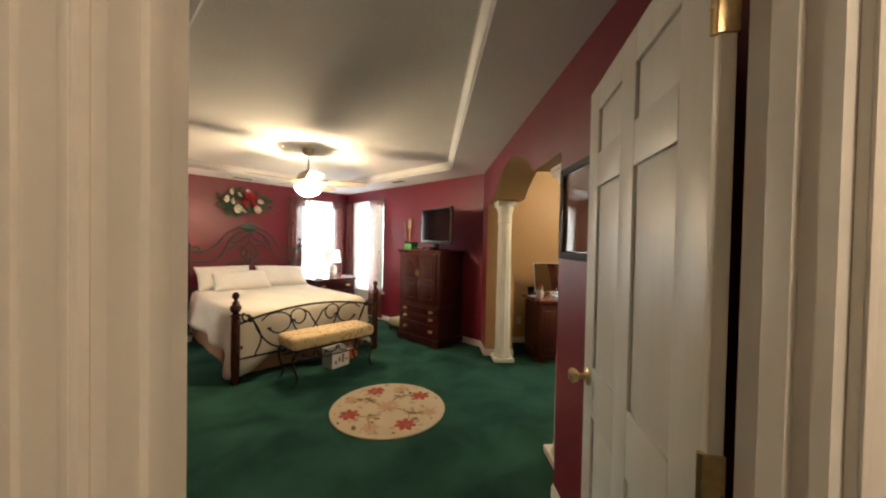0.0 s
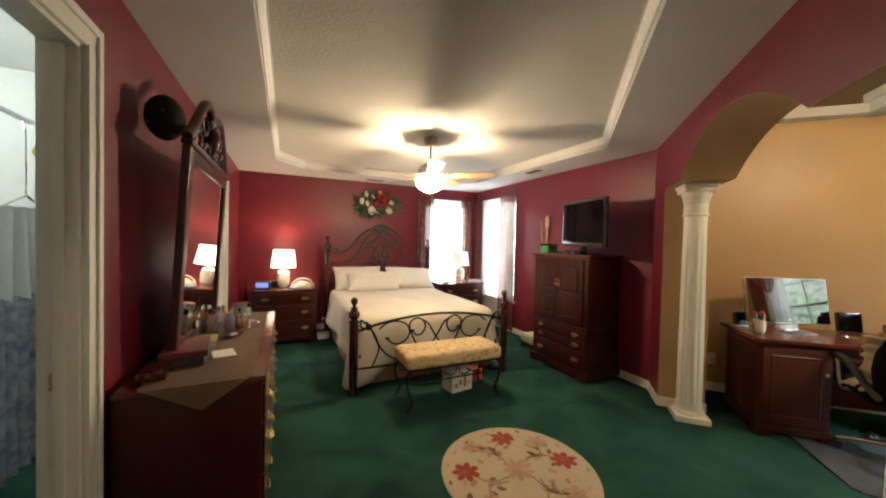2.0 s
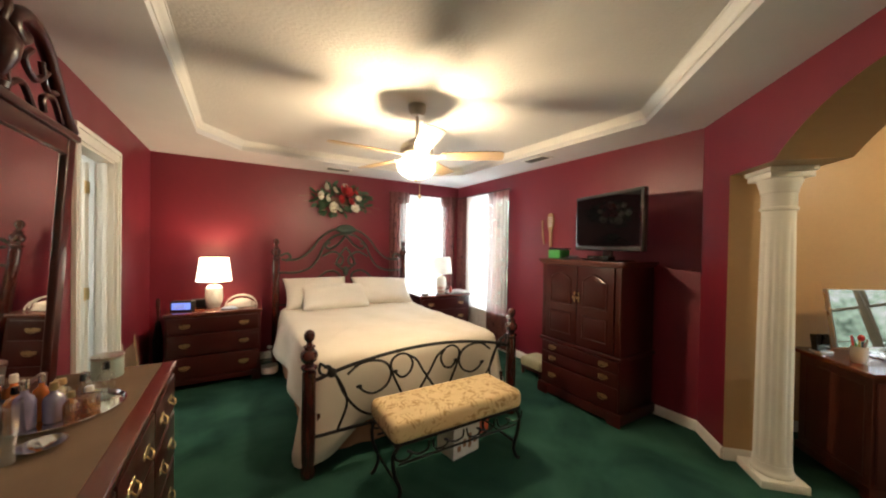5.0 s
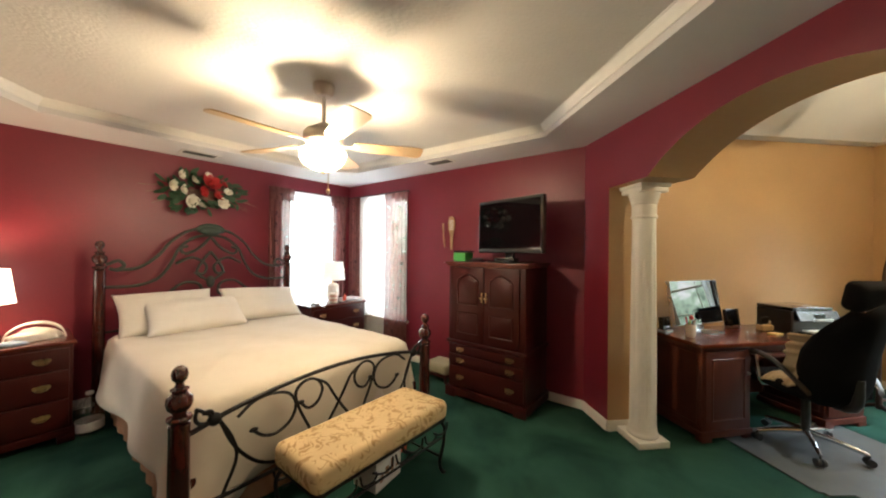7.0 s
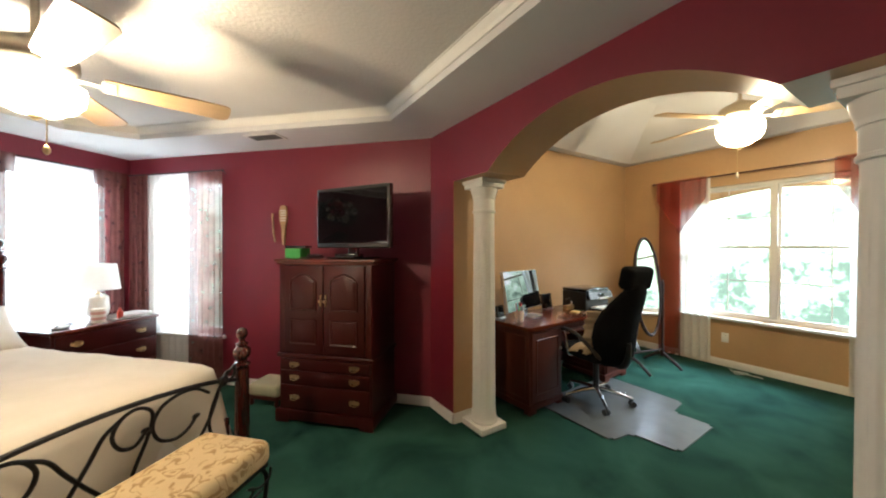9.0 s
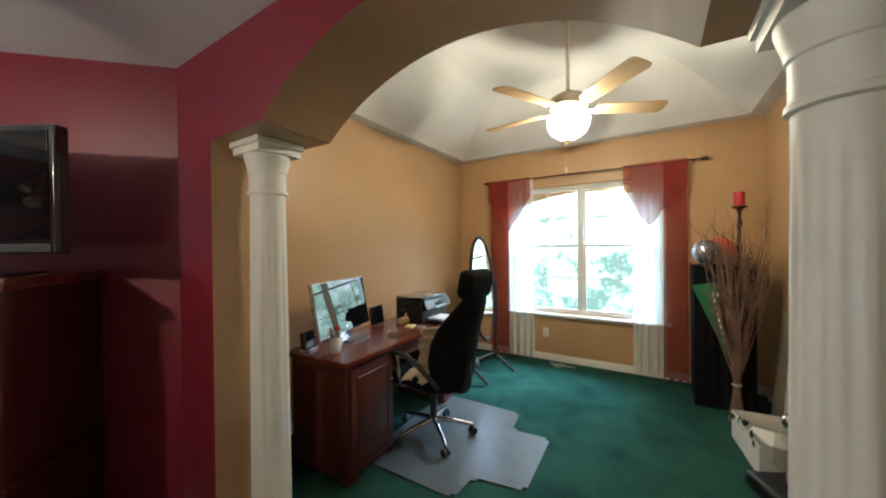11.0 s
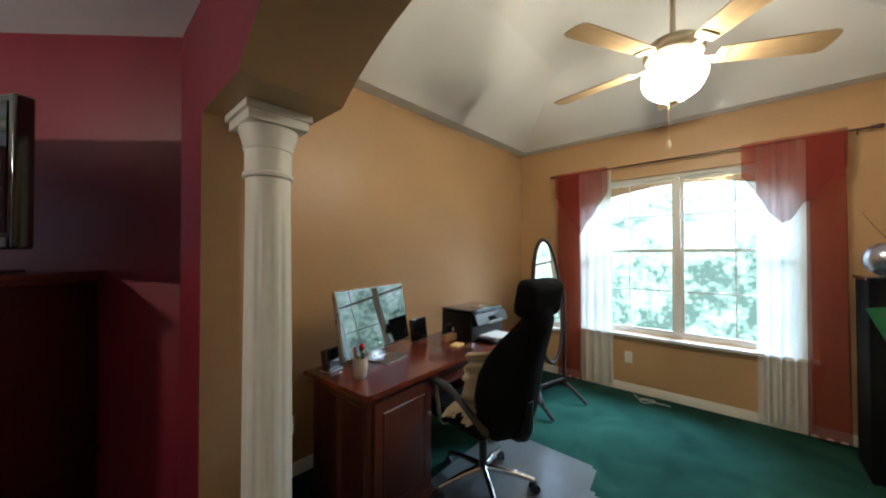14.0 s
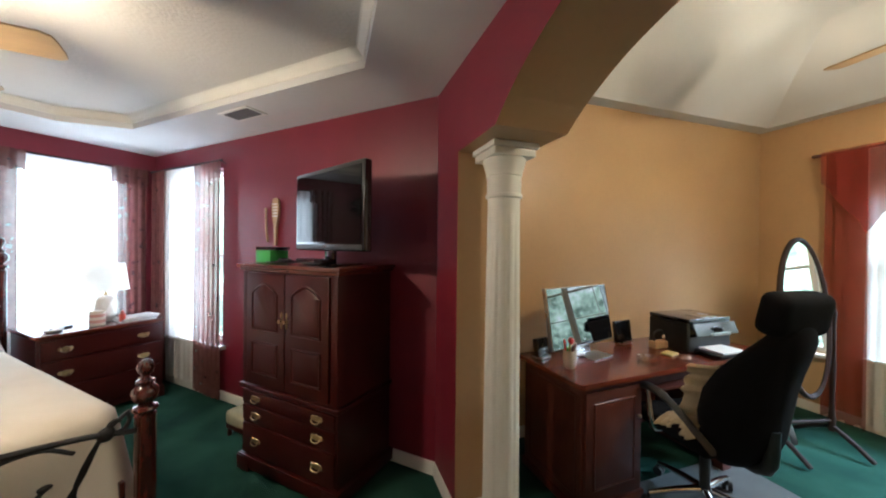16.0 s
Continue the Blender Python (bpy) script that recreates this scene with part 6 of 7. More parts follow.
for x, z, mm in ((0.02, 1.78, PETR), (-0.06, 1.84, mat("yellow_petal", (0.62, 0.52, 0.08), 0.7)), (0.08, 1.70, PETR), (-0.02, 1.72, mat("lime_petal", (0.35, 0.42, 0.08), 0.7))):
    bloom(t, "flower", Vector((x, -0.05, z)), 0.06, mm, 10, 80)
part("hook", tube(bmn(), [(0, 0, 1.64), (0, 0, 1.95), (0.02, 0.02, 2.0)], 0.004), CHROME, t)
t = thing("wardrobe_rail", "chrome rail across the closet", "rail", uvpose(0.60, 3.42, 2.0, 0))
part("rail", tube(bmn(), [(0, -1.75, 0.01), (0, 1.36, 0.01)], 0.013, 10), CHROME, t)
for k, (dv, c) in enumerate(((-1.2, (0.02, 0.10, 0.07)), (-1.05, (0.03, 0.03, 0.05)), (-1.35, (0.35, 0.33, 0.30)), (-1.45, (0.10, 0.02, 0.03)))):
    t = thing("hanging_garment", "dark garment on a closet hanger", "garment", uvpose(0.60, 3.42 + dv, 0, 0), "clothes in the closet")
    part("cloth", cloth(bmn(), 0.42, 1.2, 4, 0.04, 50 + k), mat("garment_cloth", c, 0.9), t, m=Matrix.Translation((-0.21, 0, 1.80)), soft=180)
    part("hanger", tube(bmn(), [(-0.2, 0, 1.80), (0, 0, 1.90), (0, 0, 2.03)], 0.005), CHROME, t)
part("strike_plate", box(bmn(), CLOSET[1] - 0.0205, CLOSET[1] - 0.0178, -0.055, -0.02, 0.93, 0.99, 0.001), BRASS, closet_frame, "brass strike plate")


# ---------------------------------------------------------------- office
def desk():
    t = thing("desk", "red-brown wooden writing desk with pedestal cupboards", "desk", Matrix.Translation((1.485, 5.722, 0)) @ pose(0, 0, 0, 0, 0, 3.4))
    L, D, h = 1.72, 0.58, 0.763
    pts = [(0.0, 0.02), (0.02, 0.0), (L, 0.0), (L, D), (0.0, D)]
    bm = prism(bmn(), pts, 0.028, Matrix.Translation((0, 0, h - 0.028)))
    bmesh.ops.bevel(bm, geom=[e for e in bm.edges], offset=0.006, segments=2, affect="EDGES")
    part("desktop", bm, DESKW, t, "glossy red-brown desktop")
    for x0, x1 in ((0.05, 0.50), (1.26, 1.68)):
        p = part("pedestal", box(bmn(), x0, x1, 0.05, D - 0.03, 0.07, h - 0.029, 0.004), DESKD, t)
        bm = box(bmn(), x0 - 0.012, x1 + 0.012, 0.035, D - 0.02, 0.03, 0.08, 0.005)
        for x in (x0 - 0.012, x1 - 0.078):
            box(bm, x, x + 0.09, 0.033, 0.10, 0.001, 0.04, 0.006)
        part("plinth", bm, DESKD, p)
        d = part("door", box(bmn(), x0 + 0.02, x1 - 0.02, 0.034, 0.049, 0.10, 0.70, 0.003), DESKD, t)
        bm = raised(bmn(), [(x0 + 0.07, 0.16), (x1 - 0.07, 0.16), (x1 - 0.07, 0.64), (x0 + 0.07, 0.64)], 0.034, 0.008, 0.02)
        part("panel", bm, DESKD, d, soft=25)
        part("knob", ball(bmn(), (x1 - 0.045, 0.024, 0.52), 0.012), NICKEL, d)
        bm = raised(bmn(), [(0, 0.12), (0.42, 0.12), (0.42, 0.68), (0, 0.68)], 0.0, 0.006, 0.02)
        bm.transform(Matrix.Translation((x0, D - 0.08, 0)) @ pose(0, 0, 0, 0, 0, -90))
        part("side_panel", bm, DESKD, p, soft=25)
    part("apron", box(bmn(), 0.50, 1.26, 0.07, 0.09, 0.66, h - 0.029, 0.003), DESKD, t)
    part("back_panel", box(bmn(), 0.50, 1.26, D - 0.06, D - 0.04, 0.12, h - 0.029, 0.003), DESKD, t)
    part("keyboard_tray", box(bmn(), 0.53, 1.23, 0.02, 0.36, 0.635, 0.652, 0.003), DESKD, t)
    return t


desk()
ALU = mat("brushed_aluminium", (0.62, 0.62, 0.63), 0.28, metal=1.0, var=0.04)
ZD = 0.7645
MONGLASS = mat("glossy_monitor_glass", (0.004, 0.004, 0.005), 0.02, var=0.02, rvar=0.005)
MONGLASS.node_tree.nodes["Principled BSDF"].inputs["IOR"].default_value = 2.3


def monitor():
    t = thing("monitor", "glossy silver-framed monitor reflecting the window", "monitor", Matrix.Translation((1.90, 6.16, ZD)) @ pose(0, 0, 0, 0, 0, 14.0))
    tilt = Matrix.Translation((0, 0.02, 0.075)) @ pose(0, 0, 0, -10, 0, 0)
    part("shell", box(bmn(), -0.325, 0.325, -0.008, 0.022, -0.02, 0.375, 0.006, 3), ALU, t, m=tilt)
    part("glass", box(bmn(), -0.318, 0.318, -0.0105, -0.0085, -0.013, 0.368), MONGLASS, t, "dark mirror-like screen", m=tilt)
    part("badge", box(bmn(), -0.008, 0.008, -0.0118, -0.0106, 0.012, 0.020), ALU, t, m=tilt)
    part("neck", box(bmn(), -0.09, 0.09, 0.03, 0.045, 0.004, 0.20, 0.003), ALU, t, m=pose(0, 0.0, 0, -8, 0, 0))
    part("foot", box(bmn(), -0.10, 0.10, -0.13, 0.08, 0.001, 0.008, 0.003), ALU, t)


monitor()
for x, y, a in ((1.56, 6.17, 18), (2.345, 6.275, 10)):
    t = thing("desk_speaker", "flat black desk speaker on a silver foot", "speaker", Matrix.Translation((x, y, ZD)) @ pose(0, 0, 0, 0, 0, a), "speakers beside the monitor")
    part("body", box(bmn(), -0.055 if x < 2 else -0.085, 0.055 if x < 2 else 0.085, -0.015, 0.02, 0.012, 0.125 if x < 2 else 0.17, 0.006), BLACKG, t, m=pose(0, 0, 0, -8, 0, 0))
    part("foot", box(bmn(), -0.05, 0.05, -0.035, 0.04, 0.001, 0.013, 0.004), ALU, t)
t = thing("pen_cup", "cream pen cup full of coloured pens", "cup", Matrix.Translation((1.606, 5.963, ZD)))
part("cup", lathe(bmn(), [(0.030, 0.001), (0.036, 0.012), (0.041, 0.06), (0.038, 0.105), (0.034, 0.105), (0.034, 0.02)], 24, caps=False), CERAMIC, t)
for k, c in enumerate(((0.6, 0.03, 0.03), (0.55, 0.5, 0.1), (0.05, 0.25, 0.5), (0.6, 0.03, 0.03), (0.1, 0.4, 0.15), (0.03, 0.03, 0.03), (0.5, 0.48, 0.45))):
    a = k * 0.9
    part("pen", tube(bmn(), [(0.012 * math.cos(a), 0.012 * math.sin(a), 0.012), (0.034 * math.cos(a), 0.034 * math.sin(a), 0.13 + 0.012 * (k % 4))], 0.0055, 8), mat("pen_plastic", c, 0.35), t)
part("red_top", ball(bmn(), (0.018, 0.012, 0.155), 0.017, (1, 1, 1.2)), mat("red_plastic_top", (0.55, 0.02, 0.02), 0.35), t, "red rounded top")


def printer():
    t = thing("printer", "black and silver inkjet printer with paper tray", "printer", Matrix.Translation((2.77, 6.08, ZD)) @ pose(0, 0, 0, 0, 0, 0))
    part("body", box(bmn(), -0.21, 0.21, -0.13, 0.17, 0.001, 0.20, 0.014, 3), BLACKP, t)
    part("scanner_lid", box(bmn(), -0.208, 0.208, -0.128, 0.17, 0.202, 0.232, 0.008, 3), BLACKG, t)
    bm = prism(bmn(), [(-0.135, 0.11), (-0.185, 0.13), (-0.155, 0.205), (-0.13, 0.205)], 0.40, Matrix(((0, 0, 1, -0.20), (1, 0, 0, 0), (0, 1, 0, 0), (0, 0, 0, 1))))
    part("control_panel", bm, BLACKG, t, "sloping glossy control panel")
    part("silver_strip", box(bmn(), -0.07, 0.13, -0.1835, -0.172, 0.120, 0.142, 0.002), ALU, t, "silver key strip")
    # the bright reflection on the glossy lid, laid on as a silver strip
    part("lid_highlight", box(bmn(), -0.06, 0.10, -0.10, 0.0, 0.2325, 0.2355, 0.001), ALU, t, "silver strip standing for a highlight on the lid")
    part("display", box(bmn(), -0.04, 0.05, -0.1785, -0.172, 0.145, 0.18), SCREEN, t)
    part("output_tray", box(bmn(), -0.15, 0.15, -0.30, -0.13, 0.015, 0.030, 0.004), BLACKP, t)
    part("paper", box(bmn(), -0.11, 0.11, -0.285, -0.125, 0.0305, 0.040), PAPER, t, "white sheets of paper")


printer()
t = thing("ashtray", "clear round glass dish on the desk", "dish", Matrix.Translation((2.17, 5.93, ZD)))
part("bowl", lathe(bmn(), [(0.045, 0.001), (0.055, 0.006), (0.060, 0.03), (0.055, 0.03), (0.048, 0.012), (0.001, 0.010)], 28), CLEAR, t)
t = thing("desk_clock", "small brown desk set with silver clips", "desk set", Matrix.Translation((2.50, 6.12, ZD)))
part("block", box(bmn(), -0.06, 0.06, -0.03, 0.03, 0.001, 0.05, 0.006), WOODP, t)
part("clip", tube(bmn(), [(-0.04, 0, 0.05), (-0.045, 0, 0.11), (0.03, 0, 0.12), (0.04, 0, 0.05)], 0.006, 8, 4), BLACKP, t)
part("bulldog", ball(bmn(), (0.045, -0.01, 0.07), 0.022, (1, 0.7, 1.2)), CHROME, t)
solo("note_pad", box(bmn(), -0.05, 0.05, -0.035, 0.035, 0.0, 0.012, 0.002), mat("yellow_paper", (0.6, 0.5, 0.18), 0.7), "small yellow note pad", "note pad", Matrix.Translation((2.43, 5.98, ZD)) @ pose(0, 0, 0, 0, 0, 15))
solo("plastic_bag", rumpled(bmn(), 0.05, 0.035, 0.03, 12), CLEAR, "small crumpled clear plastic bag", "bag", Matrix.Translation((2.44, 5.88, ZD)), soft=180)


# chair
CHAIR = Matrix.Translation((2.265, 5.635, 0.012)) @ pose(0, 0, 0, 0, 0, -7)


def office_chair():
    t = thing("office_chair", "black high-back office chair with headrest and chrome base", "office chair", CHAIR)
    # local +y is the way the chair faces
    for k in range(5):
        a = radians(72 * k + 20)
        ca, sa = math.cos(a), math.sin(a)
        leg = part("leg", tube(bmn(), [(0.03 * ca, 0.03 * sa, 0.115), (0.17 * ca, 0.17 * sa, 0.10), (0.30 * ca, 0.30 * sa, 0.072)], 0.021, 10, 3, 0.014), CHROME, t, "chrome leg")
        bm = bmn()
        for s in (-1, 1):
            m = Matrix.Translation((0.30 * ca, 0.30 * sa, 0.028)) @ pose(0, 0, 0, 0, 0, math.degrees(a) + 25) @ Matrix.Translation((0, s * 0.016, 0)) @ pose(0, 0, 0, 90, 0, 0)
            w = lathe(bmn(), [(0.010, -0.010), (0.026, -0.010), (0.028, 0.0), (0.026, 0.010), (0.010, 0.010)], 18)
            w.transform(m)
            tmp = bpy.data.meshes.new("wheel")
            w.to_mesh(tmp)
            w.free()
            bm.from_mesh(tmp)
            bpy.data.meshes.remove(tmp)
        tube(bm, [(0.30 * ca, 0.30 * sa, 0.03), (0.30 * ca, 0.30 * sa, 0.075)], 0.008)
        part("castor", bm, BLACKP, leg, "black twin castor")
    part("gas_lift", tube(bmn(), [(0, 0, 0.10), (0, 0, 0.40)], 0.026, 14), BLACKP, t)
    part("mechanism", box(bmn(), -0.09, 0.09, -0.13, 0.10, 0.38, 0.43, 0.012), BLACKP, t)
    part("seat", box(bmn(), -0.25, 0.25, -0.22, 0.27, 0.43, 0.515, 0.038, 4), BLACKF, t, "black cloth seat", soft=60)
    rows = []
    for z, w, y, d in ((0.40, 0.13, -0.22, 0.03), (0.45, 0.20, -0.25, 0.045), (0.54, 0.235, -0.275, 0.055), (0.66, 0.25, -0.29, 0.06), (0.78, 0.245, -0.31, 0.06), (0.88, 0.225, -0.34, 0.055), (0.97, 0.19, -0.375, 0.05), (1.05, 0.14, -0.405, 0.045), (1.10, 0.10, -0.415, 0.04), (1.15, 0.085, -0.42, 0.03)):
        ring = []
        for i in range(28):
            a = 2 * math.pi * i / 28
            cx, sy = math.cos(a), math.sin(a)
            x = w * math.copysign(abs(cx) ** 0.6, cx)
            ring.append((x, y + d * math.copysign(abs(sy) ** 0.7, sy) + 0.11 * (x / 0.25) ** 2, z))
        rows.append(ring)
    part("backrest", ring_skin(bmn(), rows), BLACKF, t, "black curved backrest", soft=60)
    part("headrest_post", tube(bmn(), [(0, -0.405, 1.05), (0, -0.425, 1.17)], 0.022, 10), BLACKP, t)
    bm = box(bmn(), -0.155, 0.155, -0.06, 0.06, -0.10, 0.10, 0.058, 6)
    part("headrest", bm, BLACKF, t, "rounded black headrest", m=Matrix.Translation((0, -0.40, 1.18)) @ pose(0, 0, 0, 12, 0, 0), soft=60)
    for s in (-1, 1):
        part("arm_post", tube(bmn(), [(s * 0.24, 0.05, 0.45), (s * 0.29, 0.06, 0.47), (s * 0.30, 0.09, 0.665)], 0.013, 10, 3), CHROME, t, "chrome arm post")
        bm = bmn()
        rings = []
        for p in smooth_path([(s * 0.30, 0.13, 0.672), (s * 0.30, 0.08, 0.684), (s * 0.30, -0.02, 0.672), (s * 0.295, -0.12, 0.625), (s * 0.28, -0.20, 0.56), (s * 0.25, -0.25, 0.50)], 5):
            wd = 0.030 if p.y > -0.02 else 0.022
            rings.append([(p.x + wd * math.copysign(abs(math.cos(a)) ** 0.7, math.cos(a)), p.y + 0.006 * math.sin(a), p.z + 0.017 * math.sin(a)) for a in (2 * math.pi * i / 14 for i in range(14))])
        part("armrest", ring_skin(bm, rings), BLACKP, t, "black sweeping armrest")
    part("lumbar_frame", tube(bmn(), [(0, -0.10, 0.40), (0, -0.30, 0.42), (0, -0.325, 0.62)], 0.03, 10, 4), BLACKP, t)


office_chair()
FUR = mat("cream_sheepskin", (0.52, 0.42, 0.28), 0.95, col2=(0.36, 0.26, 0.15), scale=14, fine=90, bump=1.0, bscale=160)


def sheepskin():
    """A shaggy skin over the seat and up the front of the backrest."""
    bm = bmn()
    path = smooth_path([(0, 0.07, 0.525), (0, 0.02, 0.535), (0, -0.06, 0.54), (0, -0.14, 0.545), (0, -0.19, 0.60), (0, -0.20, 0.70), (0, -0.215, 0.80), (0, -0.245, 0.88)], 9)
    nx = 44
    layers = []
    for lay in (0, 1):
        g = []
        for j, p in enumerate(path):
            s = j / (len(path) - 1)
            up = (path[min(j + 1, len(path) - 1)] - path[max(j - 1, 0)]).normalized()
            nrm = Vector((1, 0, 0)).cross(up).normalized() * -1
            w = 0.255 + 0.05 * noise.noise(Vector((s * 6, 1, 0))) + 0.045 * noise.noise(Vector((s * 23, 2, 0)))
            row = []
            for i in range(nx + 1):
                q = 2 * i / nx - 1
                edge = max(0.0, 1 - abs(q) ** 6) * min(1, s * 12, (1 - s) * 12)
                k = Vector((q * 4, s * 9, 0))
                th = 0.004 + lay * (0.020 + 0.016 * noise.noise(k * 1.6) + 0.014 * noise.noise(k * 4.5)) * (0.25 + 0.75 * edge)
                row.append(bm.verts.new(p + Vector((q * w, 0.105 * q * q if s > 0.55 else 0, -0.05 * abs(q) ** 4 if s < 0.5 else 0)) + nrm * th))
            g.append(row)
        for a, b in zip(g, g[1:]):
            for i in range(nx):
                bm.faces.new((a[i], a[i + 1], b[i + 1], b[i]))
        layers.append(g)
    lo, hi = layers
    rim = [(r, 0) for r in range(len(lo))] + [(len(lo) - 1, c) for c in range(1, nx + 1)] + [(r, nx) for r in range(len(lo) - 2, -1, -1)] + [(0, c) for c in range(nx - 1, 0, -1)]
    for (a, b), (c, d) in zip(rim, rim[1:] + rim[:1]):
        bm.faces.new((lo[a][b], lo[c][d], hi[c][d], hi[a][b]))
    solo("sheepskin", bm, FUR, "cream sheepskin thrown over the office chair", "sheepskin", CHAIR, soft=180)


sheepskin()
MATM = mat("clear_grey_vinyl", (0.085, 0.092, 0.090), 0.42, var=0.12, bump=0.15, bscale=120, coat=0.1)
pts = [(1.76, 5.17), (1.98, 5.15), (2.03, 4.83), (2.65, 4.85), (2.63, 5.14), (2.91, 5.18), (2.92, 5.95), (1.76, 5.90)]
bm = prism(bmn(), pts, 0.006)
bmesh.ops.bevel(bm, geom=[e for e in bm.edges if abs(e.verts[0].co.z - e.verts[1].co.z) > 0.003], offset=0.03, segments=4, affect="EDGES")
solo("chair_mat", bm, MATM, "translucent grey vinyl chair mat on the carpet", "chair mat", Matrix.Translation((0, 0, 0.004)))


# standing mirror
def cheval():
    t = thing("standing_mirror", "oval standing mirror on a dark wooden stand", "mirror", Matrix.Translation((3.60, 5.84, 0)) @ pose(0, 0, 0, 0, 0, -12))
    FR = mat("dark_grey_wood", (0.030, 0.018, 0.016), 0.55, var=0.15, spec=0.2)
    def oval(rx, rz, y, n=48):
        return [(rx * math.cos(2 * math.pi * i / n), y, rz * math.sin(2 * math.pi * i / n)) for i in range(n)]
    tl = Matrix.Translation((0, 0, 0.98)) @ pose(0, 0, 0, -5, 0, 0)
    part("glass", ring_skin(bmn(), [oval(0.185, 0.56, -0.004), oval(0.185, 0.56, 0.004)]), MIRROR, t, "oval mirror glass", m=tl)
    bm = bmn()
    rows = [[bm.verts.new(p) for p in r] for r in (oval(0.182, 0.557, -0.010), oval(0.200, 0.575, -0.018), oval(0.218, 0.593, -0.008), oval(0.218, 0.593, 0.012), oval(0.182, 0.557, 0.012))]
    rows.append(rows[0])
    for a, b in zip(rows, rows[1:]):
        for i in range(48):
            bm.faces.new((a[i], a[(i + 1) % 48], b[(i + 1) % 48], b[i]))
    part("frame", bm, FR, t, m=tl)
    for s in (-1, 1):
        part("post", lathe(bmn(), [(0.018, 0.12), (0.022, 0.2), (0.014, 0.3), (0.018, 0.6), (0.014, 0.95), (0.02, 1.0), (0.012, 1.04), (0.001, 1.06)], 14, (s * 0.25, 0)), FR, t)
        for y in (-0.24, 0.24):
            part("foot", tube(bmn(), [(s * 0.25, 0, 0.16), (s * 0.25, y * 0.5, 0.10), (s * 0.25, y, 0.02)], 0.016, 8, 4), FR, t)
    part("stretcher", tube(bmn(), [(-0.25, 0, 0.20), (0.25, 0, 0.20)], 0.012), FR, t)


cheval()


# right-hand corner
t = thing("tall_cabinet", "tall black cabinet draped in dark cloth", "cabinet", Matrix.Translation((3.90, 3.46, 0)))
part("body", box(bmn(), 0.0, 0.36, 0.0, 0.42, 0.001, 1.25, 0.006), BLACKF, t)
part("top", box(bmn(), -0.01, 0.37, -0.01, 0.43, 1.25, 1.272, 0.004), BLACKG, t)
part("drape", cloth(bmn(), 0.42, 1.24, 5, 0.012, 61), BLACKF, t, "dark cloth hanging down the front", Matrix.Translation((-0.016, 0.42, 1.25)) @ pose(0, 0, 0, 0, 0, -90), soft=180)
SILV = mat("silver_print_foil", (0.60, 0.60, 0.62), 0.25, metal=0.8, col2=(0.18, 0.16, 0.30), scale=9)
t = thing("toy_ball", "silver and orange ball on the cabinet", "ball", Matrix.Translation((3.99, 3.78, 1.272)))
part("ball", ball(bmn(), (0, 0, 0.111), 0.11, seg=32), SILV, t)
part("stand", lathe(bmn(), [(0.05, 0.001), (0.045, 0.012), (0.03, 0.016)], 20), BLACKP, t)
solo("cap", ball(bmn(), (0, 0, 0.12), 0.12, (1.0, 1.0, 1.0), 24), mat("orange_red_cloth", (0.55, 0.09, 0.03), 0.7), "orange-red rounded cap beside the silver ball", "cap", Matrix.Translation((4.13, 3.66, 1.272)))
t = thing("candle_holder", "tall dark turned candle holder with red candle", "candle holder", Matrix.Translation((4.10, 3.53, 1.272)))
part("stand", lathe(bmn(), [(0.055, 0.001), (0.058, 0.012), (0.02, 0.03), (0.014, 0.08), (0.024, 0.13), (0.014, 0.18), (0.012, 0.30), (0.024, 0.36), (0.013, 0.42), (0.02, 0.48), (0.058, 0.505), (0.06, 0.515), (0.03, 0.518)], 24), POSTW, t)
part("candle", lathe(bmn(), [(0.04, 0.519), (0.041, 0.53), (0.041, 0.64), (0.034, 0.645), (0.001, 0.635)], 24), mat("red_wax", (0.45, 0.02, 0.025), 0.3), t, "red pillar candle")
t = thing("pennant", "green felt pennant with pale lettering bars", "pennant", Matrix.Translation((3.865, 3.80, 0.0)) @ pose(0, 0, 0, 0, 0, -90))
GF = mat("green_felt", (0.03, 0.16, 0.06), 0.9, var=0.1)
bm = bmn()
prism(bm, [(-0.10, 1.08), (0.08, 1.12), (0.17, 0.42)], 0.004, pose(0, 0, 0, 90, 0, 0))
part("felt", bm, GF, t)
for k in range(8):
    part("letter_bar", box(bmn(), 0.045 + 0.010 * k, 0.095 + 0.008 * k, -0.0065, -0.0042, 0.99 - 0.055 * k, 1.025 - 0.055 * k, 0.001), PAPER, t, "pale lettering bar")


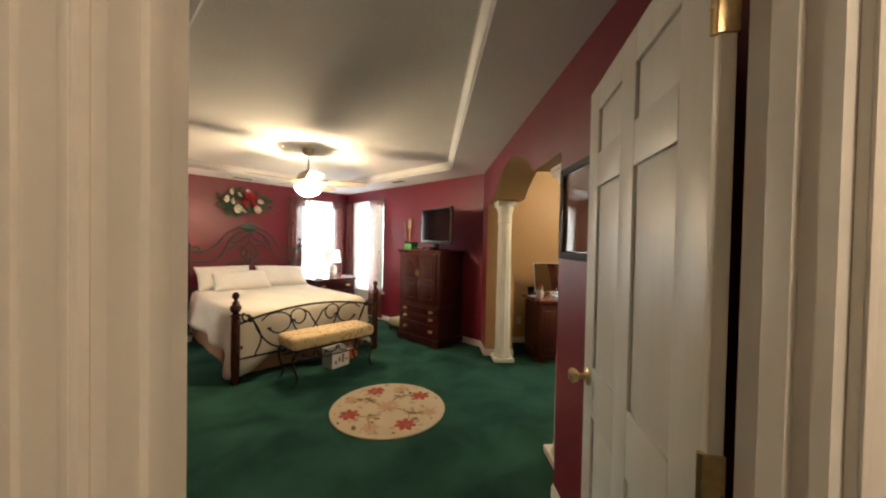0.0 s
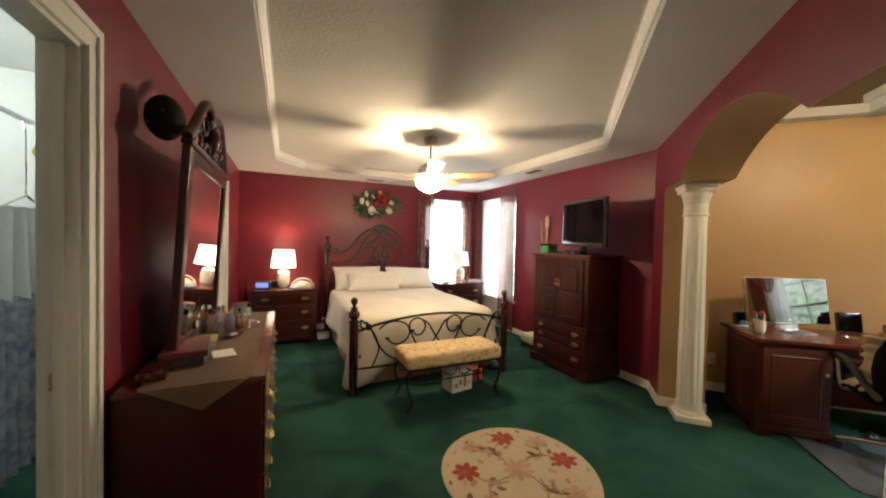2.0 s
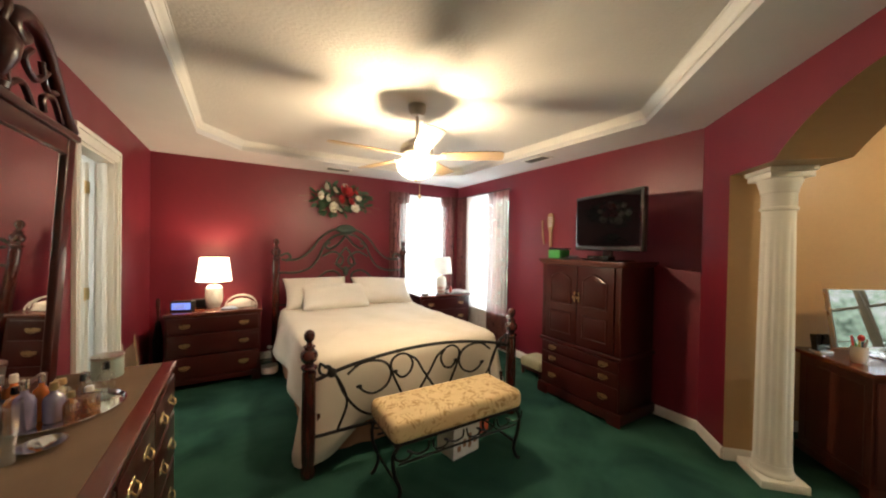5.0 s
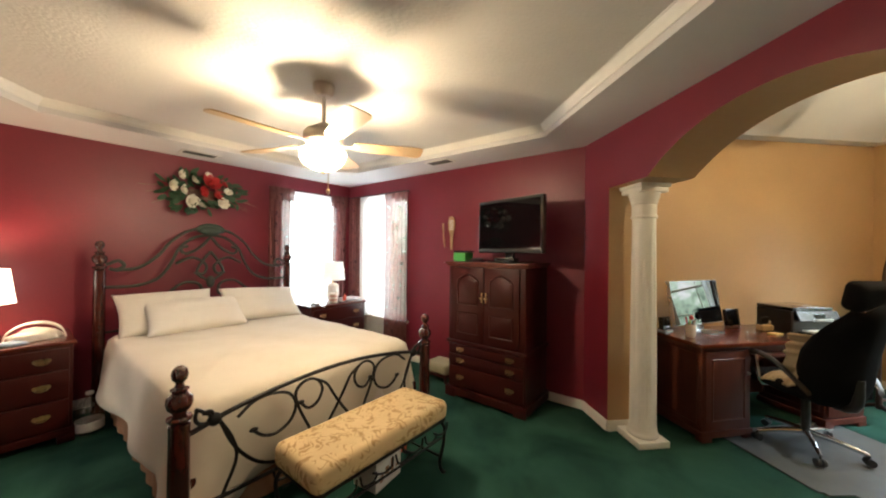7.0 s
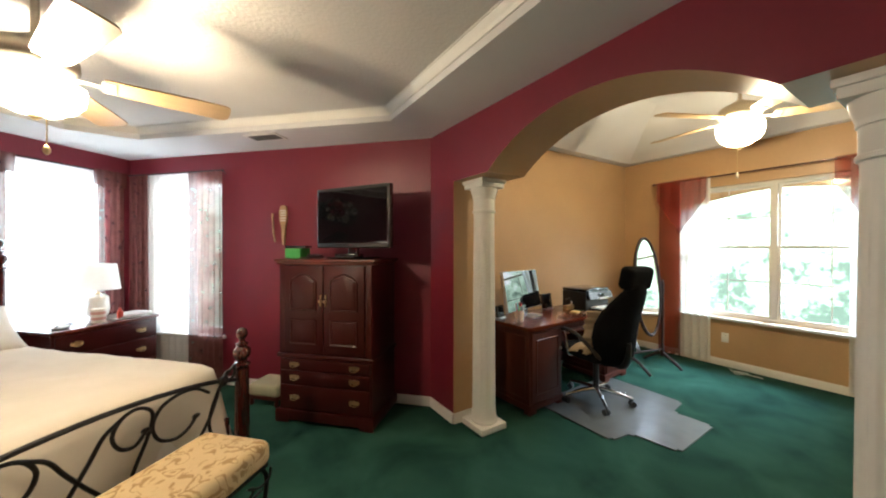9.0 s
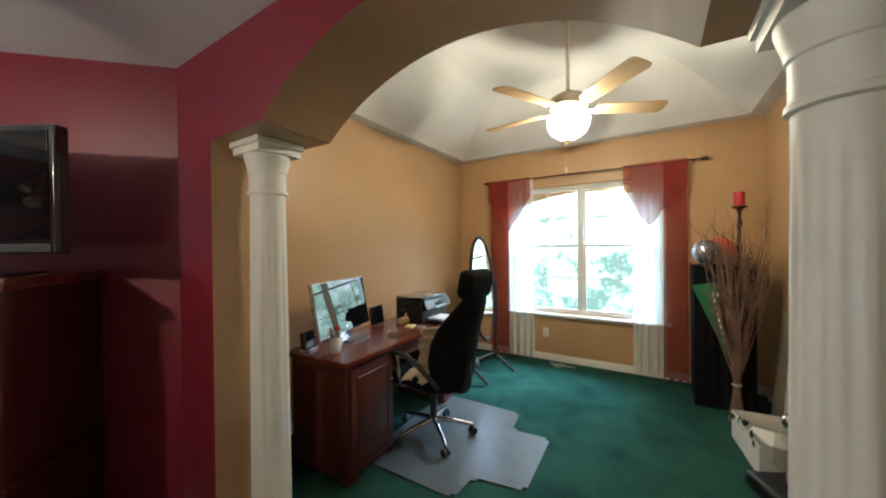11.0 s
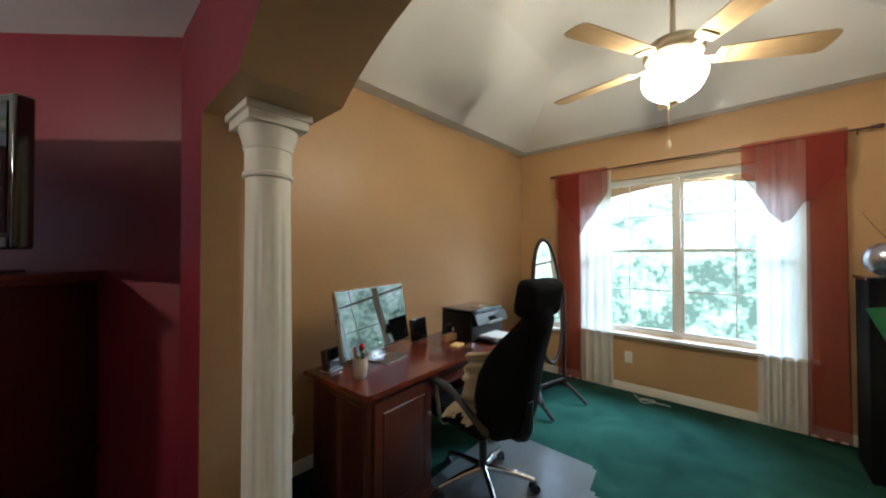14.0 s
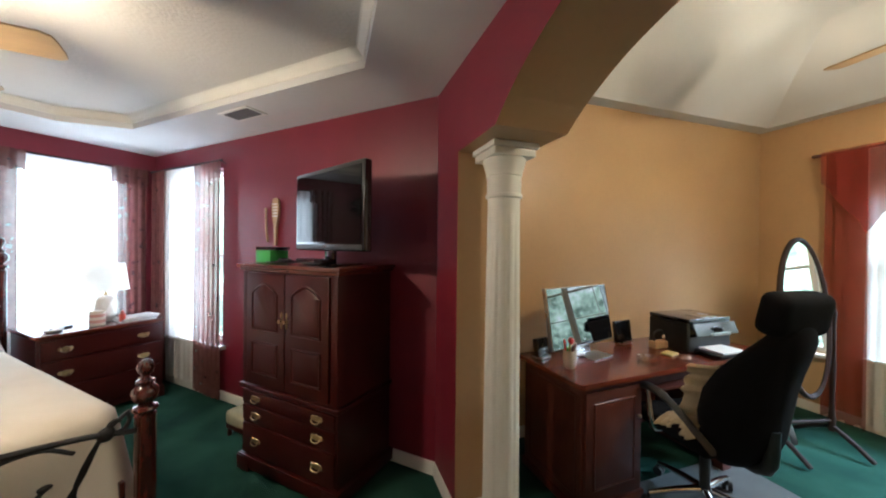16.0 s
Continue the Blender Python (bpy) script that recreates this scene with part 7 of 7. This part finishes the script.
def twigs():
    rnd = random.Random(21)
    t = thing("twig_bundle", "tied bundle of dry brown twigs leaning upright", "twigs", Matrix.Translation((3.70, 3.62, 0.002)))
    for k in range(84):
        a = rnd.uniform(0, 2 * math.pi)
        top = rnd.uniform(0.95, 1.62)
        sp = rnd.uniform(0.04, 0.22)
        pts = [(0.05 * math.cos(a), 0.05 * math.sin(a), 0.0), (0.012 * math.cos(a), 0.012 * math.sin(a), 0.30)]
        for j in range(1, 5):
            q = j / 4
            pts.append((sp * q * math.cos(a) + rnd.uniform(-0.02, 0.02) + 0.05 * q, max(-0.26, sp * q * math.sin(a) + rnd.uniform(-0.02, 0.02)), 0.30 + (top - 0.30) * q))
        part("twig", tube(bmn(), pts, 0.008, 5, 2, 0.0035), TWIG, t)
        for j in range(5):
            p = Vector(pts[3 + j % 3])
            e = p + Vector((rnd.uniform(-0.12, 0.12), rnd.uniform(-0.06, 0.12), rnd.uniform(0.06, 0.18)))
            part("twiglet", tube(bmn(), [p, (p + e) / 2 + Vector((0.01, 0, 0)), e], 0.0034, 4, 2, 0.0015), TWIG, t)
    part("tie", lathe(bmn(), [(0.030, 0.29), (0.033, 0.295), (0.033, 0.303), (0.030, 0.308)], 16, caps=False), CARD, t, "pale cord tie")
    for k in range(26):
        part("fairy_bulb", ball(bmn(), (rnd.uniform(-0.2, 0.28), rnd.uniform(-0.15, 0.22), rnd.uniform(0.8, 1.5)), 0.006, seg=6), CLEAR, t)


twigs()


def vacuum():
    t = thing("vacuum_cleaner", "grey upright vacuum cleaner with loop handle", "vacuum cleaner", Matrix.Translation((2.70, 3.52, 0)) @ pose(0, 0, 0, 0, 0, 115))
    GREYP = mat("grey_plastic", (0.20, 0.19, 0.20), 0.35, var=0.08)
    lean = pose(0, 0, 0, -5, 0, 0)
    part("head", box(bmn(), -0.15, 0.15, -0.18, 0.10, 0.002, 0.085, 0.03, 4), BLACKP, t)
    part("body", lathe(bmn(), [(0.045, 0.09), (0.055, 0.13), (0.058, 0.30), (0.048, 0.42), (0.032, 0.50), (0.02, 0.54)], 28), GREYP, t, m=lean)
    part("dust_cup", lathe(bmn(), [(0.06, 0.16), (0.07, 0.17), (0.07, 0.36), (0.05, 0.39)], 24, (0, -0.07)), CLEAR, t, "clear dust cup", m=lean)
    part("lamp_cover", ball(bmn(), (0.0, -0.075, 0.44), 0.05, (1, 0.8, 0.9)), CHROME, t, m=lean)
    part("shaft", tube(bmn(), [(0, 0, 0.50), (0, 0, 0.86)], 0.014, 12), NICKEL, t, m=lean)
    part("grip", tube(bmn(), [(0, 0, 0.83), (0, 0, 0.92), (0.05, 0, 0.99), (0.056, 0, 1.07), (0.028, 0, 1.125), (-0.018, 0, 1.125), (-0.052, 0, 1.06), (-0.04, 0, 0.98), (0, 0, 0.90)], 0.016, 10, 5), mat("dark_plum_plastic", (0.045, 0.03, 0.035), 0.4), t, "dark loop handle", m=lean)


vacuum()
t = thing("display_board", "pale wooden board leaning against the tan wall", "board", Matrix.Translation((3.75, YR + 0.085, 0.002)) @ pose(0, 0, 0, 4, 0, 4))
part("panel", box(bmn(), -0.12, 0.12, -0.010, 0.010, 0.0, 0.92, 0.003), mat("pale_board", (0.26, 0.21, 0.14), 0.5, var=0.1), t)
part("edge_strip", box(bmn(), -0.131, -0.119, -0.013, 0.013, 0.0, 0.925, 0.002), CARD, t, "pale edge strip")
# open carton with tissue
t = thing("open_carton", "open white carton printed with green vines", "carton", Matrix.Translation((3.17, 3.50, 0.002)) @ pose(0, 0, 0, 0, 0, 6))
part("bottom", box(bmn(), -0.26, 0.26, -0.17, 0.17, 0.0, 0.006), CARD, t)
for a, b, c, d in ((-0.26, 0.26, -0.17, -0.164), (-0.26, 0.26, 0.164, 0.17), (-0.26, -0.254, -0.164, 0.164), (0.254, 0.26, -0.164, 0.164)):
    part("side", box(bmn(), a, b, c, d, 0.006, 0.20), CARD, t)
part("flap", box(bmn(), -0.26, 0.26, -0.14, 0.0, -0.002, 0.002), CARD, t, m=Matrix.Translation((0, -0.17, 0.20)) @ pose(0, 0, 0, 65, 0, 0))
part("sheet", box(bmn(), -0.22, 0.20, -0.12, 0.13, -0.006, 0.006, 0.003), PAPER, t, "white packing sheet", m=Matrix.Translation((0.0, 0.0, 0.14)) @ pose(0, 0, 0, 10, 8, 5))
rnd = random.Random(7)
for k in range(26):
    c = Vector((rnd.uniform(-0.25, 0.25), 0.172 if k % 2 else -0.172, rnd.uniform(0.12, 0.24)))
    part("vine_leaf", petal(bmn(), Matrix.Translation(c) @ pose(0, 0, 0, rnd.uniform(40, 120), 0, rnd.uniform(0, 360)), 0.045, 0.016), LEAF, t, soft=180)


def bookcase():
    t = thing("bookcase", "low red-brown bookcase with a phone on top", "bookcase", Matrix.Translation((1.30, YR + 0.016, 0)))
    w, d, h = 0.84, 0.28, 1.04
    for x in (0.0, w - 0.02):
        part("side", box(bmn(), x, x + 0.02, 0, d, 0.001, h, 0.002), DESKW, t)
    for z in (0.05, 0.37, 0.70, h - 0.02):
        part("shelf", box(bmn(), 0.02, w - 0.02, 0.0, d, z, z + 0.02, 0.002), DESKW, t)
    part("top", box(bmn(), -0.015, w + 0.015, 0, d + 0.015, h, h + 0.022, 0.005), DESKW, t)
    part("back", box(bmn(), 0.02, w - 0.02, 0.001, 0.006, 0.07, h - 0.02), DESKW, t)


bookcase()
rnd = random.Random(31)
for sz in (0.071, 0.391, 0.721):
    x = 1.34
    while x < 2.06:
        wd, hh = rnd.uniform(0.02, 0.05), rnd.uniform(0.16, 0.235)
        if rnd.random() < 0.75:
            c = rnd.choice(((0.6, 0.58, 0.52), (0.05, 0.06, 0.12), (0.3, 0.05, 0.05), (0.5, 0.4, 0.05), (0.08, 0.08, 0.08), (0.55, 0.55, 0.58)))
            t = thing("book", "upright book on the bookcase shelf", "book", Matrix.Translation((x, YR + 0.05, sz)), "books in the bookcase")
            part("cover", box(bmn(), 0, wd, 0, 0.20, 0, hh, 0.002), mat("book_cover", c, 0.5, var=0.05), t)
            part("spine_band", box(bmn(), 0.004, wd - 0.004, 0.2005, 0.202, hh * 0.6, hh * 0.72), PAPER, t)
        x += wd + 0.003
t = thing("telephone", "black cordless phone in its charging base", "telephone", Matrix.Translation((1.72, YR + 0.19, 1.063)) @ pose(0, 0, 0, 0, 0, 170))
part("base", box(bmn(), -0.05, 0.05, -0.05, 0.06, 0.0, 0.03, 0.01), BLACKP, t)
part("handset", box(bmn(), -0.024, 0.024, -0.012, 0.014, 0.015, 0.17, 0.009), BLACKG, t, m=pose(0, 0.015, 0, -14, 0, 0))
part("red_light", box(bmn(), -0.012, 0.012, -0.0145, -0.0122, 0.115, 0.122), glow("red_indicator", (1, 0.05, 0.03), 3.0), t, "small red light", m=pose(0, 0.015, 0, -14, 0, 0))


def outlet(m, kind="outlet"):
    t = thing("wall_outlet", "white plastic wall outlet plate", "outlet", m, "outlets")
    part("plate", box(bmn(), -0.036, 0.036, -0.006, -0.0005, -0.058, 0.058, 0.003), WHITE, t)
    for z in (-0.022, 0.022):
        p = part("socket", box(bmn(), -0.016, 0.016, -0.0085, -0.0062, z - 0.014, z + 0.014, 0.002), WHITE, t)
        for x in (-0.006, 0.006):
            part("slot", box(bmn(), x - 0.001, x + 0.001, -0.0092, -0.0086, z - 0.004, z + 0.006), BLACKP, p)


outlet(Matrix.Translation((XW - 0.001, 5.365, 0.35)) @ pose(0, 0, 0, 0, 0, 90 + 180))
outlet(Matrix.Translation((1.50, YL - 0.001, 0.33)))
t = thing("floor_cable", "thin pale cable looped on the carpet under the window", "cable", Matrix.Translation((4.28, 5.2, 0.004)))
part("cable", tube(bmn(), [(0.10, 0.10, 0.004), (0.02, 0.05, 0.01), (-0.06, -0.02, 0.005), (0.0, -0.10, 0.02), (0.06, -0.05, 0.006), (0.0, 0.02, 0.012), (0.02, -0.22, 0.004)], 0.004, 6, 6), PAPER, t)
